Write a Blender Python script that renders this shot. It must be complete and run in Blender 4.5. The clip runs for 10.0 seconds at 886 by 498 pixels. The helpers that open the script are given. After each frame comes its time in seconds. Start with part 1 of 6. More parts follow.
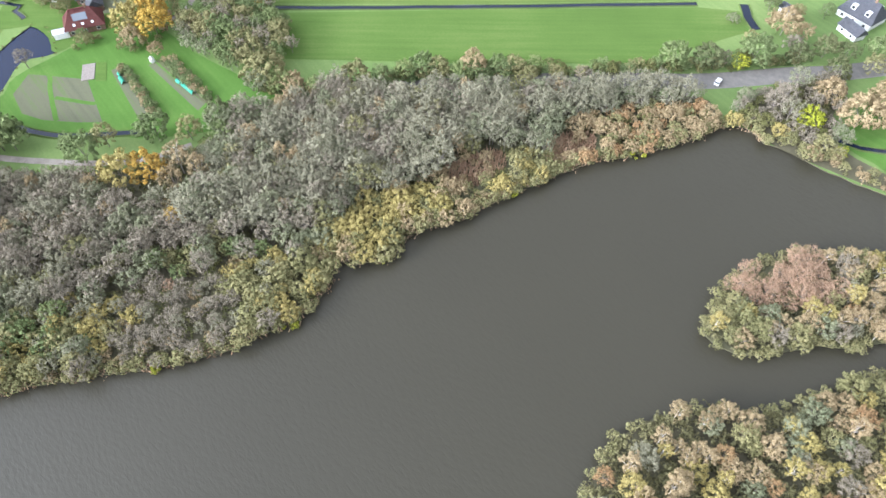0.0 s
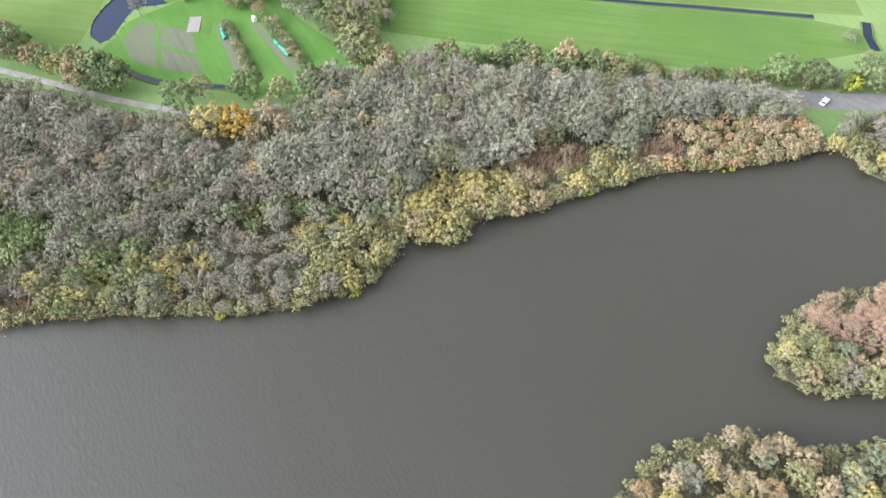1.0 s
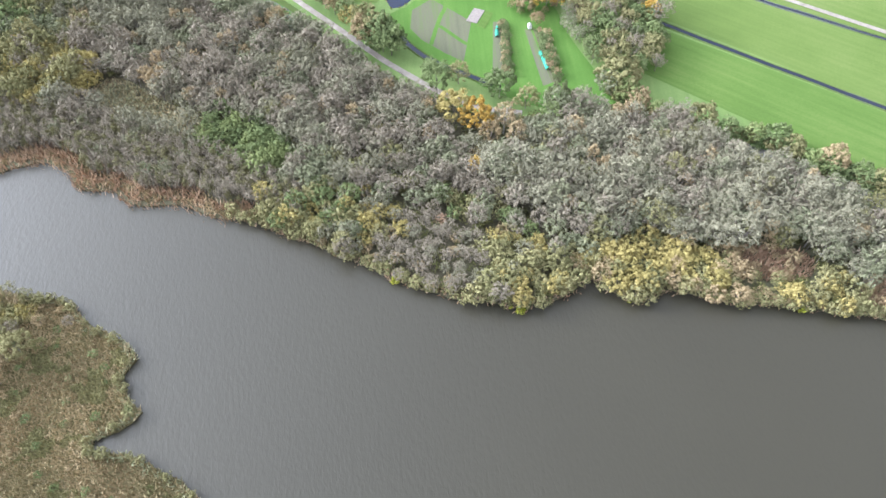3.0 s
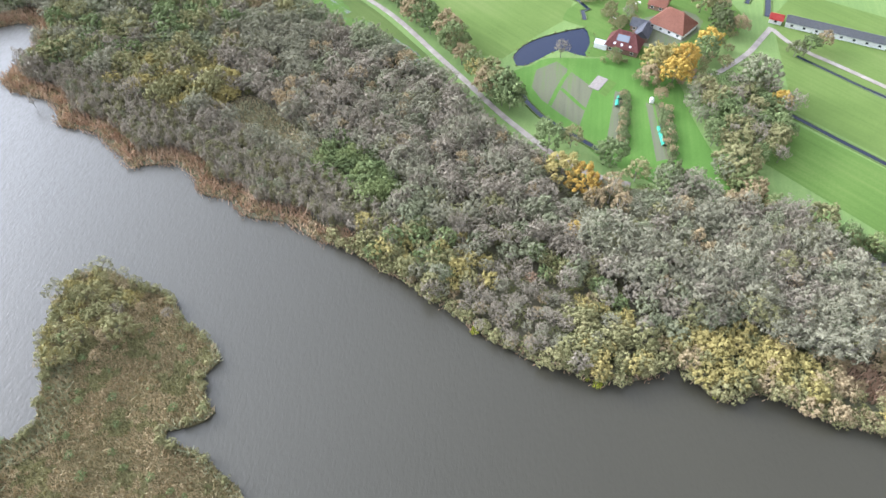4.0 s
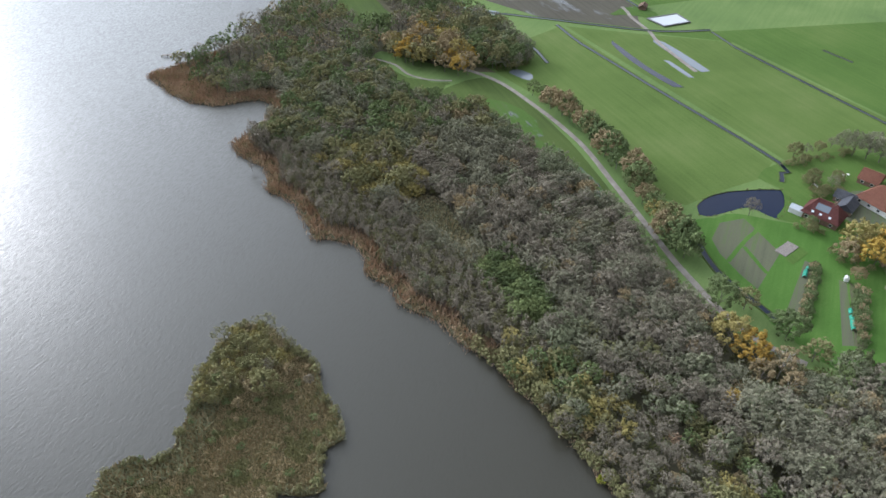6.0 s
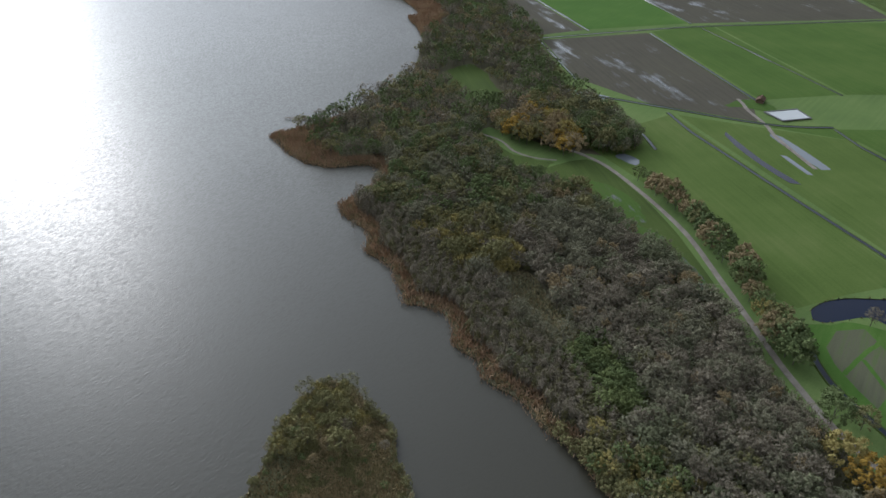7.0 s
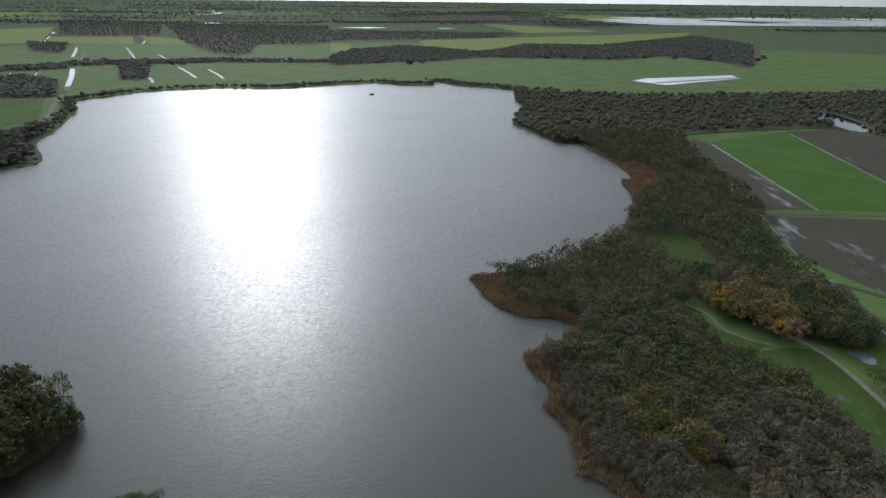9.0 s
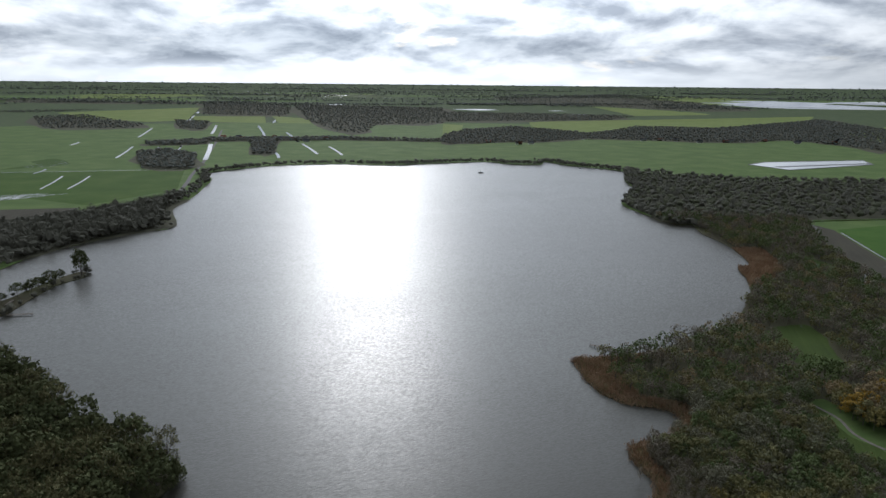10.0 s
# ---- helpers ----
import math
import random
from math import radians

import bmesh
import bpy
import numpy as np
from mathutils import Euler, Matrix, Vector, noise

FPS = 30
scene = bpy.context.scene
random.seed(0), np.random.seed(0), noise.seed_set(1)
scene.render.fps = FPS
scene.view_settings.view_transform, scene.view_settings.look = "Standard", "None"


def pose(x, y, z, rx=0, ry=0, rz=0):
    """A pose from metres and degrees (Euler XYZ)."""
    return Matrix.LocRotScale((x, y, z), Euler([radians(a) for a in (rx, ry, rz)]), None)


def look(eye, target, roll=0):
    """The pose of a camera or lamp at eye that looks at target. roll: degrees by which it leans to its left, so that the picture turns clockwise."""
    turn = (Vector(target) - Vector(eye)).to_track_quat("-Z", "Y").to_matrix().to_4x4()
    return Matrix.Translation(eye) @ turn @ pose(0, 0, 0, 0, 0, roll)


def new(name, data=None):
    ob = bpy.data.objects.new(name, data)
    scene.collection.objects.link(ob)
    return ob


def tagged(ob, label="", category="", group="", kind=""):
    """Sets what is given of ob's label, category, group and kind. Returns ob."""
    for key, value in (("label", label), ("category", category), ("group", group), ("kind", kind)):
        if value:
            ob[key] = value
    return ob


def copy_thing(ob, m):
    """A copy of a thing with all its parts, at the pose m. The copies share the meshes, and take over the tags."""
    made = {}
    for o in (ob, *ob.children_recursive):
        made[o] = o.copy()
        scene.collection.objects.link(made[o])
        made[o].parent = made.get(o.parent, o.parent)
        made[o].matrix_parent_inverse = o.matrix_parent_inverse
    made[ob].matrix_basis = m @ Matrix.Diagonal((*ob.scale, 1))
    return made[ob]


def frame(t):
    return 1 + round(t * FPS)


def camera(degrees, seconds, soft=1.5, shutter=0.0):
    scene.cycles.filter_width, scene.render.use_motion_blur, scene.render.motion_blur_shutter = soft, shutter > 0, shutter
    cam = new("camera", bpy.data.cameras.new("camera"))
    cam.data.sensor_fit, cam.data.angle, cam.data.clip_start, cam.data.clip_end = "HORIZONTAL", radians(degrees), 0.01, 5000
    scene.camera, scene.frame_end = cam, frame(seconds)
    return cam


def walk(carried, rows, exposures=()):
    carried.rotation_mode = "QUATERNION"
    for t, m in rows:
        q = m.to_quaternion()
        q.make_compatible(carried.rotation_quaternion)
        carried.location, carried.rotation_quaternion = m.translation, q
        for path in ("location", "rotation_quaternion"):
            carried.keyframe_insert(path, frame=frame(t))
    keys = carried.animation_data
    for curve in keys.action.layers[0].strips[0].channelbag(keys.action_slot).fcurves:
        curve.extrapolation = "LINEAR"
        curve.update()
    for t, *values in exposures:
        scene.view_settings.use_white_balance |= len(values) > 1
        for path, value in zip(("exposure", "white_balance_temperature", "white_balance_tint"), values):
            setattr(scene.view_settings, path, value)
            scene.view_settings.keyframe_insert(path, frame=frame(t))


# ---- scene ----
cam = camera(67.900, 10.0, soft=1.5)
PATH = [
    (0, -1.726, -7.625, 150.000, 36.608, -0.451, -104.829),
    (0.5, -1.831, -7.782, 149.888, 35.858, -0.287, -100.069),
    (1, -1.925, -7.916, 149.815, 35.287, -0.192, -95.157),
    (1.5, -2.019, -7.969, 149.848, 34.867, -0.161, -89.371),
    (2, -2.052, -7.910, 150.009, 34.902, -0.217, -83.575),
    (2.5, -2.029, -7.718, 150.291, 35.337, -0.377, -76.386),
    (3, -1.948, -7.411, 150.672, 36.678, -0.440, -68.101),
    (3.2, -1.913, -7.278, 150.846, 37.458, -0.375, -64.922),
    (4.5, -1.846, -6.528, 152.701, 42.633, -0.739, -51.517),
    (5, -1.815, -6.346, 153.087, 44.664, -0.694, -47.163),
    (5.5, -1.766, -6.098, 153.302, 47.212, -0.635, -42.283),
    (5.7, -1.746, -5.975, 153.352, 48.335, -0.576, -40.372),
    (6.8, -1.667, -4.834, 153.011, 55.189, -0.367, -29.620),
    (7, -1.596, -4.536, 152.901, 56.407, -0.300, -27.776),
    (7.5, -1.370, -3.726, 152.601, 59.595, -0.325, -23.176),
    (8, -1.088, -2.830, 152.277, 62.675, -0.501, -18.516),
    (8.5, -0.785, -1.951, 151.918, 65.947, -0.474, -13.880),
    (9, -0.491, -1.201, 151.571, 69.267, -0.563, -9.214),
    (9.5, -0.236, -0.574, 151.256, 72.591, -0.508, -4.583),
    (10, -0.000, 0.000, 150.961, 75.833, -0.537, 0.136),
]
# brighter towards the shaded bank, darker towards the sun
EXPOSURES = [(0.0, 2.05, 5850, 15), (1.5, 2.13, 5840, 15), (3.2, 2.25, 5800, 16), (4.5, 2.03, 5780, 15), (5.6, 1.46, 5800, 13), (6.8, 0.28, 5920, 10), (7.5, 0.0, 5980, 10), (8.5, -0.4, 5950, 10), (9.2, -0.28, 5900, 10), (10.0, -0.46, 5950, 10)]
walk(cam, [(t, pose(*row)) for t, *row in PATH], EXPOSURES)
EYE_Z = 150.0

# ---------------------------------------------------------------- light
SUN_AZ, SUN_EL = 7.0, 21.5          # degrees left of +y, degrees up
sun_dir = Vector((-math.sin(radians(SUN_AZ)) * math.cos(radians(SUN_EL)),
                  math.cos(radians(SUN_AZ)) * math.cos(radians(SUN_EL)), math.sin(radians(SUN_EL))))
sun_data = bpy.data.lights.new("sun", "SUN")
sun_data.energy, sun_data.angle, sun_data.color = 1.15, radians(10.0), (1.0, 0.95, 0.88)
sun = new("sun", sun_data)
sun.matrix_world = look(sun_dir * 500, (0, 0, 0))


def tree_of(nodes_owner):
    nt = nodes_owner.node_tree
    nt.nodes.clear()
    return nt


def node(nt, kind, **inputs):
    n = nt.nodes.new(kind)
    for key, value in inputs.items():
        sock = n.inputs[int(key[1:])] if key[0] == "i" and key[1:].isdigit() else n.inputs[key.replace("_", " ")]
        if isinstance(value, bpy.types.NodeSocket):
            nt.links.new(value, sock)
        else:
            sock.default_value = value
    return n


def maths(nt, op, a, b=0.0, clamp=False):
    n = nt.nodes.new("ShaderNodeMath")
    n.operation, n.use_clamp = op, clamp
    for i, v in enumerate((a, b)):
        if isinstance(v, bpy.types.NodeSocket):
            nt.links.new(v, n.inputs[i])
        else:
            n.inputs[i].default_value = v
    return n.outputs[0]


def ramp(nt, fac, stops, smooth=False):
    n = nt.nodes.new("ShaderNodeValToRGB")
    n.color_ramp.interpolation = "EASE" if smooth else "LINEAR"
    els = n.color_ramp.elements
    while len(els) < len(stops):
        els.new(0.5)
    for e, (p, c) in zip(els, stops):
        e.position = p
        e.color = (*c, 1) if len(c) == 3 else c
    nt.links.new(fac, n.inputs[0])
    return n.outputs[0]


def mix(nt, fac, a, b, blend="MIX"):
    n = nt.nodes.new("ShaderNodeMix")
    n.data_type, n.blend_type = "RGBA", blend
    for i, v in ((0, fac), (6, a), (7, b)):
        if isinstance(v, bpy.types.NodeSocket):
            nt.links.new(v, n.inputs[i])
        else:
            n.inputs[i].default_value = v if i == 0 or len(v) == 4 else (*v, 1)
    return n.outputs[2]


def noise_tex(nt, vec, scale, detail=4.0, rough=0.55, distort=0.0):
    n = node(nt, "ShaderNodeTexNoise", Scale=scale, Detail=detail, Roughness=rough, Distortion=distort)
    if vec is not None:
        nt.links.new(vec, n.inputs["Vector"])
    return n.outputs["Fac"]


# broken cloud over a pale blue sky, brighter round the sun
world = bpy.data.worlds.new("sky")
scene.world = world
world.use_nodes = True
nt = tree_of(world)
sky = nt.nodes.new("ShaderNodeTexSky")
sky.sky_type, sky.sun_disc = "NISHITA", False
sky.sun_elevation, sky.sun_rotation = radians(SUN_EL), radians(-SUN_AZ)
blue = mix(nt, 1.0, sky.outputs[0], (0.1, 0.1, 0.1), "MULTIPLY")
way = nt.nodes.new("ShaderNodeTexCoord").outputs["Generated"]
sep = node(nt, "ShaderNodeSeparateXYZ", i0=way)
up = maths(nt, "MAXIMUM", sep.outputs[2], 0.0)
den = maths(nt, "ADD", up, 0.20)
flat = node(nt, "ShaderNodeCombineXYZ", i0=maths(nt, "DIVIDE", sep.outputs[0], den), i1=maths(nt, "DIVIDE", sep.outputs[1], den)).outputs[0]
big = noise_tex(nt, flat, 1.5, 9.0, 0.55, 0.3)
fine = noise_tex(nt, flat, 4.2, 8.0, 0.6, 0.5)
body = maths(nt, "ADD", maths(nt, "MULTIPLY", big, 0.62), maths(nt, "MULTIPLY", fine, 0.38))
cloud = ramp(nt, body, [(0.40, (0.97, 1.0, 1.02)), (0.48, (0.84, 0.87, 0.885)), (0.54, (0.60, 0.63, 0.66)), (0.64, (0.40, 0.43, 0.47))])
cover = ramp(nt, body, [(0.30, (0.80, 0.80, 0.80)), (0.42, (1, 1, 1))])
# cumulus low over the horizon: white crowns, flat grey bases
side = node(nt, "ShaderNodeMath", i0=sep.outputs[0], i1=sep.outputs[1])
side.operation = "ARCTAN2"
tall = maths(nt, "POWER", maths(nt, "ADD", up, 0.012), 0.75)
low_a = node(nt, "ShaderNodeCombineXYZ", i0=maths(nt, "MULTIPLY", side.outputs[0], 7.0), i1=maths(nt, "MULTIPLY", tall, 14.0)).outputs[0]
low_b = node(nt, "ShaderNodeCombineXYZ", i0=maths(nt, "MULTIPLY", side.outputs[0], 7.0), i1=maths(nt, "ADD", maths(nt, "MULTIPLY", tall, 14.0), 0.32)).outputs[0]
here, above = noise_tex(nt, low_a, 1.0, 7.0, 0.56, 0.25), noise_tex(nt, low_b, 1.0, 7.0, 0.56, 0.25)
bulk = maths(nt, "ADD", 0.5, maths(nt, "SUBTRACT", maths(nt, "MULTIPLY", maths(nt, "SUBTRACT", here, above), 1.5), maths(nt, "MULTIPLY", maths(nt, "SUBTRACT", here, 0.5), 0.55)))
heaps = ramp(nt, bulk, [(0.30, (0.36, 0.39, 0.43)), (0.43, (0.56, 0.59, 0.62)), (0.55, (0.78, 0.80, 0.81)), (0.70, (0.98, 0.99, 0.98))])
bank_ = noise_tex(nt, node(nt, "ShaderNodeCombineXYZ", i0=maths(nt, "MULTIPLY", side.outputs[0], 2.6), i1=maths(nt, "MULTIPLY", tall, 11.0), i2=5.3).outputs[0], 1.0, 4.0, 0.5, 0.4)
heaps = mix(nt, 1.0, heaps, ramp(nt, bank_, [(0.40, (1.08, 1.08, 1.08)), (0.52, (0.95, 0.95, 0.95)), (0.64, (0.66, 0.68, 0.70))]), "MULTIPLY")
cloud = mix(nt, node(nt, "ShaderNodeMapRange", i0=up, i1=0.12, i2=0.26, i3=1.0, i4=0.0).outputs[0], cloud, heaps)
low = ramp(nt, up, [(0.0, (1, 1, 1)), (0.012, (0.8, 0.8, 0.8)), (0.03, (0, 0, 0))])
cloud = mix(nt, maths(nt, "MULTIPLY", low, 0.75), cloud, (0.86, 0.88, 0.88))
sky_col = mix(nt, cover, blue, cloud)
dot = node(nt, "ShaderNodeVectorMath", i0=way, i1=tuple(sun_dir))
dot.operation = "DOT_PRODUCT"
near_sun = maths(nt, "POWER", maths(nt, "MAXIMUM", dot.outputs["Value"], 0.0), 3.0)
veil = maths(nt, "MULTIPLY", maths(nt, "POWER", maths(nt, "MAXIMUM", dot.outputs["Value"], 0.0), 32.0), node(nt, "ShaderNodeMapRange", i0=up, i1=0.10, i2=0.26, i3=0.12, i4=1.0).outputs[0])
glow = maths(nt, "ADD", maths(nt, "ADD", 0.42, maths(nt, "MULTIPLY", near_sun, 2.6)), maths(nt, "MULTIPLY", veil, 3.2))
glow = maths(nt, "MULTIPLY", glow, node(nt, "ShaderNodeMapRange", i0=up, i1=0.04, i2=0.26, i3=0.74, i4=1.0).outputs[0])
sky_col = mix(nt, 1.0, sky_col, node(nt, "ShaderNodeCombineColor", i0=glow, i1=glow, i2=glow).outputs[0], "MULTIPLY")
bg = node(nt, "ShaderNodeBackground", Color=sky_col, Strength=1.0)
nt.links.new(bg.outputs[0], nt.nodes.new("ShaderNodeOutputWorld").inputs[0])


# ---------------------------------------------------------------- materials
def material(name, colour=None, rough=0.8, metal=0.0, spec=0.3):
    """A material with a Principled shader; colour may be a function of the node tree that gives a socket."""
    m = bpy.data.materials.new(name)
    m.use_nodes = True
    t = tree_of(m)
    p = node(t, "ShaderNodeBsdfPrincipled", Roughness=rough, Metallic=metal)
    p.inputs["Specular IOR Level"].default_value = spec
    if callable(colour):
        colour(t, p)
    elif colour:
        p.inputs["Base Color"].default_value = (*colour, 1)
    t.links.new(p.outputs[0], t.nodes.new("ShaderNodeOutputMaterial").inputs[0])
    return m


def where(t):
    return t.nodes.new("ShaderNodeTexCoord").outputs["Object"]


def bump(t, p, height, strength, distance):
    b = node(t, "ShaderNodeBump", Strength=strength, Distance=distance, Height=height)
    t.links.new(b.outputs[0], p.inputs["Normal"])


def stretched(t, vec, sx, sy, turn):
    n = node(t, "ShaderNodeMapping", Vector=vec)
    n.vector_type = "TEXTURE"
    n.inputs["Scale"].default_value = (1 / sx, 1 / sy, 1)
    n.inputs["Rotation"].default_value = (0, 0, radians(turn))
    return n.outputs[0]


def grass_colour(a, b, c, turn=0.0, streak=0.5, wet=0.0, pool=1.0):
    """Grass with mown streaks along one direction, worn patches and, where wet, thin standing water."""
    def make(t, p):
        v = where(t)
        patch = noise_tex(t, v, 0.02, 6.0, 0.6)
        lines = noise_tex(t, stretched(t, v, 0.02, 0.5, turn), 1.0, 5.0, 0.6)
        grain = noise_tex(t, v, 1.1, 6.0, 0.7)
        f = maths(t, "ADD", maths(t, "MULTIPLY", patch, 1.0 - streak), maths(t, "MULTIPLY", lines, streak))
        f = maths(t, "ADD", maths(t, "MULTIPLY", f, 0.75), maths(t, "MULTIPLY", grain, 0.25))
        col = ramp(t, f, [(0.33, a), (0.5, b), (0.66, c)])
        if wet:
            pools = noise_tex(t, stretched(t, v, 0.016, 0.05, turn + 4.0), pool, 8.0, 0.68)
            pools = maths(t, "SUBTRACT", pools, maths(t, "MULTIPLY", maths(t, "SUBTRACT", 0.56, noise_tex(t, v, 0.011, 2.0)), 0.6))
            mask = ramp(t, pools, [(0.62 - 0.2 * wet, (0, 0, 0)), (0.74 - 0.2 * wet, (1, 1, 1))])
            col = mix(t, mask, col, (0.05, 0.055, 0.06))
            r = node(t, "ShaderNodeMapRange", i0=mask, i3=0.8, i4=0.14).outputs[0]
            t.links.new(r, p.inputs["Roughness"])
        t.links.new(col, p.inputs["Base Color"])
        p.inputs["Specular IOR Level"].default_value = 0.03
        if wet:
            t.links.new(node(t, "ShaderNodeMapRange", i0=mask, i3=0.02, i4=0.6).outputs[0], p.inputs["Specular IOR Level"])
        bump(t, p, grain, 0.5, 0.15)
    return make


MEADOW = material("meadow_grass", grass_colour((0.056, 0.098, 0.024), (0.076, 0.128, 0.031), (0.108, 0.152, 0.045), 75.0, 0.4), 0.85)
PASTURE = material("yellowish_pasture", grass_colour((0.067, 0.104, 0.027), (0.094, 0.138, 0.038), (0.13, 0.163, 0.058), 75.0, 0.35), 0.85)
# far grass is paler than the meadow: distance haze put into its colour
MEADOW_FAR = material("haze_paled_grass", grass_colour((0.085, 0.13, 0.048), (0.12, 0.178, 0.06), (0.168, 0.22, 0.082), 20.0, 0.3), 0.85)
LAWN = material("lawn_grass", grass_colour((0.054, 0.112, 0.024), (0.072, 0.142, 0.031), (0.102, 0.168, 0.044), 25.0, 0.35), 0.85)
WET_FIELD = material("wet_stubble", grass_colour((0.065, 0.06, 0.047), (0.09, 0.083, 0.066), (0.105, 0.10, 0.07), 73.0, 0.6, 0.29), 0.85)
FLOODED = material("flooded_pasture", grass_colour((0.05, 0.09, 0.025), (0.07, 0.12, 0.03), (0.085, 0.11, 0.045), 70.0, 0.5, 0.55, 5.0), 0.85)
# far wood floor: shaded gaps between crowns lightened in the colour to canopy tone
FAR_FLOOR = material("canopy_toned_floor", grass_colour((0.09, 0.088, 0.065), (0.115, 0.112, 0.082), (0.135, 0.135, 0.09), 0.0, 0.0), 0.95)
MOOR = material("wet_moor", grass_colour((0.05, 0.07, 0.028), (0.07, 0.10, 0.03), (0.09, 0.12, 0.04), 73.0, 0.5, 0.25), 0.85)
PLOT = material("harvested_plot", grass_colour((0.085, 0.09, 0.06), (0.11, 0.115, 0.075), (0.085, 0.135, 0.04), 25.0, 0.6), 0.9)
FLOOR = material("wood_floor", grass_colour((0.07, 0.062, 0.042), (0.095, 0.09, 0.058), (0.11, 0.115, 0.06), 0.0, 0.0), 0.95)
SEDGE = material("sedge_floor", grass_colour((0.09, 0.09, 0.04), (0.12, 0.105, 0.055), (0.16, 0.13, 0.07), 0.0, 0.0), 0.95)
# yellow-green fields; sun through cloud breaks is put into their colour
SUNLIT_FIELD = material("sunlit_yellow_green_field", grass_colour((0.15, 0.20, 0.06), (0.20, 0.25, 0.08), (0.26, 0.30, 0.11), 18.0, 0.5), 0.9)
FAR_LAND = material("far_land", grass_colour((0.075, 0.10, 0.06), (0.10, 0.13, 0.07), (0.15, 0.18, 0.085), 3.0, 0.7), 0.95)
BED = material("garden_soil", grass_colour((0.07, 0.075, 0.045), (0.10, 0.10, 0.06), (0.09, 0.13, 0.04), 115.0, 0.5), 0.95)


def gravel(t, p):
    v = where(t)
    f = maths(t, "ADD", maths(t, "MULTIPLY", noise_tex(t, v, 0.25, 6.0, 0.6), 0.6), maths(t, "MULTIPLY", noise_tex(t, v, 4.0, 3.0), 0.4))
    t.links.new(ramp(t, f, [(0.35, (0.15, 0.13, 0.11)), (0.52, (0.23, 0.205, 0.18)), (0.68, (0.30, 0.275, 0.245))]), p.inputs["Base Color"])
    bump(t, p, noise_tex(t, v, 9.0, 3.0), 0.4, 0.05)


def asphalt(t, p):
    v = where(t)
    t.links.new(ramp(t, noise_tex(t, v, 0.4, 8.0, 0.65), [(0.3, (0.105, 0.10, 0.095)), (0.7, (0.165, 0.155, 0.14))]), p.inputs["Base Color"])


def water_surface(base, rough, wave, gloss=0.75):
    def make(t, p):
        v = where(t)
        cloudy = noise_tex(t, v, 0.008, 3.0)
        t.links.new(ramp(t, cloudy, [(0.35, base), (0.65, tuple(c * 1.12 for c in base))]), p.inputs["Base Color"])
        # gusts roughen the water in wide patches, ripples in small ones
        calm = noise_tex(t, stretched(t, v, 0.005, 0.013, 25.0), 1.0, 4.0, 0.6)
        swell = noise_tex(t, stretched(t, v, 0.10, 0.24, 20.0), 1.0, 2.0, 0.5)
        fine_ = noise_tex(t, stretched(t, v, 0.6, 1.3, 28.0), 1.0, 2.0, 0.5, 0.3)
        f = maths(t, "ADD", maths(t, "MULTIPLY", calm, 0.12), maths(t, "MULTIPLY", fine_, 0.88))
        r = node(t, "ShaderNodeMapRange", i0=f, i1=0.34, i2=0.66, i3=rough * (1 - 0.45 * wave), i4=rough * (1 + 0.45 * wave)).outputs[0]
        t.links.new(r, p.inputs["Roughness"])
        bump(t, p, maths(t, "ADD", maths(t, "MULTIPLY", swell, 0.3), maths(t, "MULTIPLY", fine_, 0.5)), 0.6 * wave, 0.35)
        p.inputs["IOR"].default_value = 1.33
        p.inputs["Specular IOR Level"].default_value = gloss
    return make


WATER = material("lake_water", water_surface((0.0285, 0.0265, 0.0175), 0.39, 0.6, 0.68), 0.2)
DITCH_WATER = material("ditch_water", water_surface((0.008, 0.013, 0.026), 0.05, 0.1, 0.6), 0.06)
POND_WATER = material("pond_water", water_surface((0.006, 0.012, 0.032), 0.05, 0.1, 0.35), 0.06)
# flood pools: the pale blue base stands in for reflected sky
SKY_TONED_WATER = material("sky_toned_flood_water", water_surface((0.15, 0.17, 0.19), 0.12, 0.1, 0.7), 0.1)
GRAVEL = material("pale_gravel", gravel, 0.95)
ASPHALT = material("asphalt", asphalt, 0.85)


def leaf_material(name, a, b, c, rough=0.75, own=False, soft=0.0):
    """Foliage in three shades: from plant to plant (tint or the object's own number) and from leaf to leaf."""
    def make(t, p):
        each = t.nodes.new("ShaderNodeNewGeometry").outputs["Random Per Island"]
        att = t.nodes.new("ShaderNodeAttribute")
        att.attribute_name = "tint"
        plant = att.outputs["Fac"]
        if own:
            plant = maths(t, "ADD", maths(t, "MULTIPLY", t.nodes.new("ShaderNodeObjectInfo").outputs["Random"], 0.6), maths(t, "MULTIPLY", plant, 0.4))
        f = maths(t, "ADD", maths(t, "MULTIPLY", plant, 0.74), maths(t, "MULTIPLY", each, 0.26))
        t.links.new(ramp(t, f, [(0.04, a), (0.5, b), (0.96, c)]), p.inputs["Base Color"])
        p.inputs["Specular IOR Level"].default_value = 0.03
        if soft:
            # far crowns are too fine to show facets: their shading leans towards the sky
            lift = node(t, "ShaderNodeVectorMath", i0=t.nodes.new("ShaderNodeNewGeometry").outputs["Normal"], i1=(0.0, 0.0, soft))
            lift.operation = "ADD"
            whole = node(t, "ShaderNodeVectorMath", i0=lift.outputs[0])
            whole.operation = "NORMALIZE"
            t.links.new(whole.outputs[0], p.inputs["Normal"])
    return material(name, make, rough)


def bark(t, p):
    f = noise_tex(t, where(t), 3.0, 5.0)
    t.links.new(ramp(t, f, [(0.3, (0.10, 0.085, 0.07)), (0.7, (0.22, 0.20, 0.175))]), p.inputs["Base Color"])


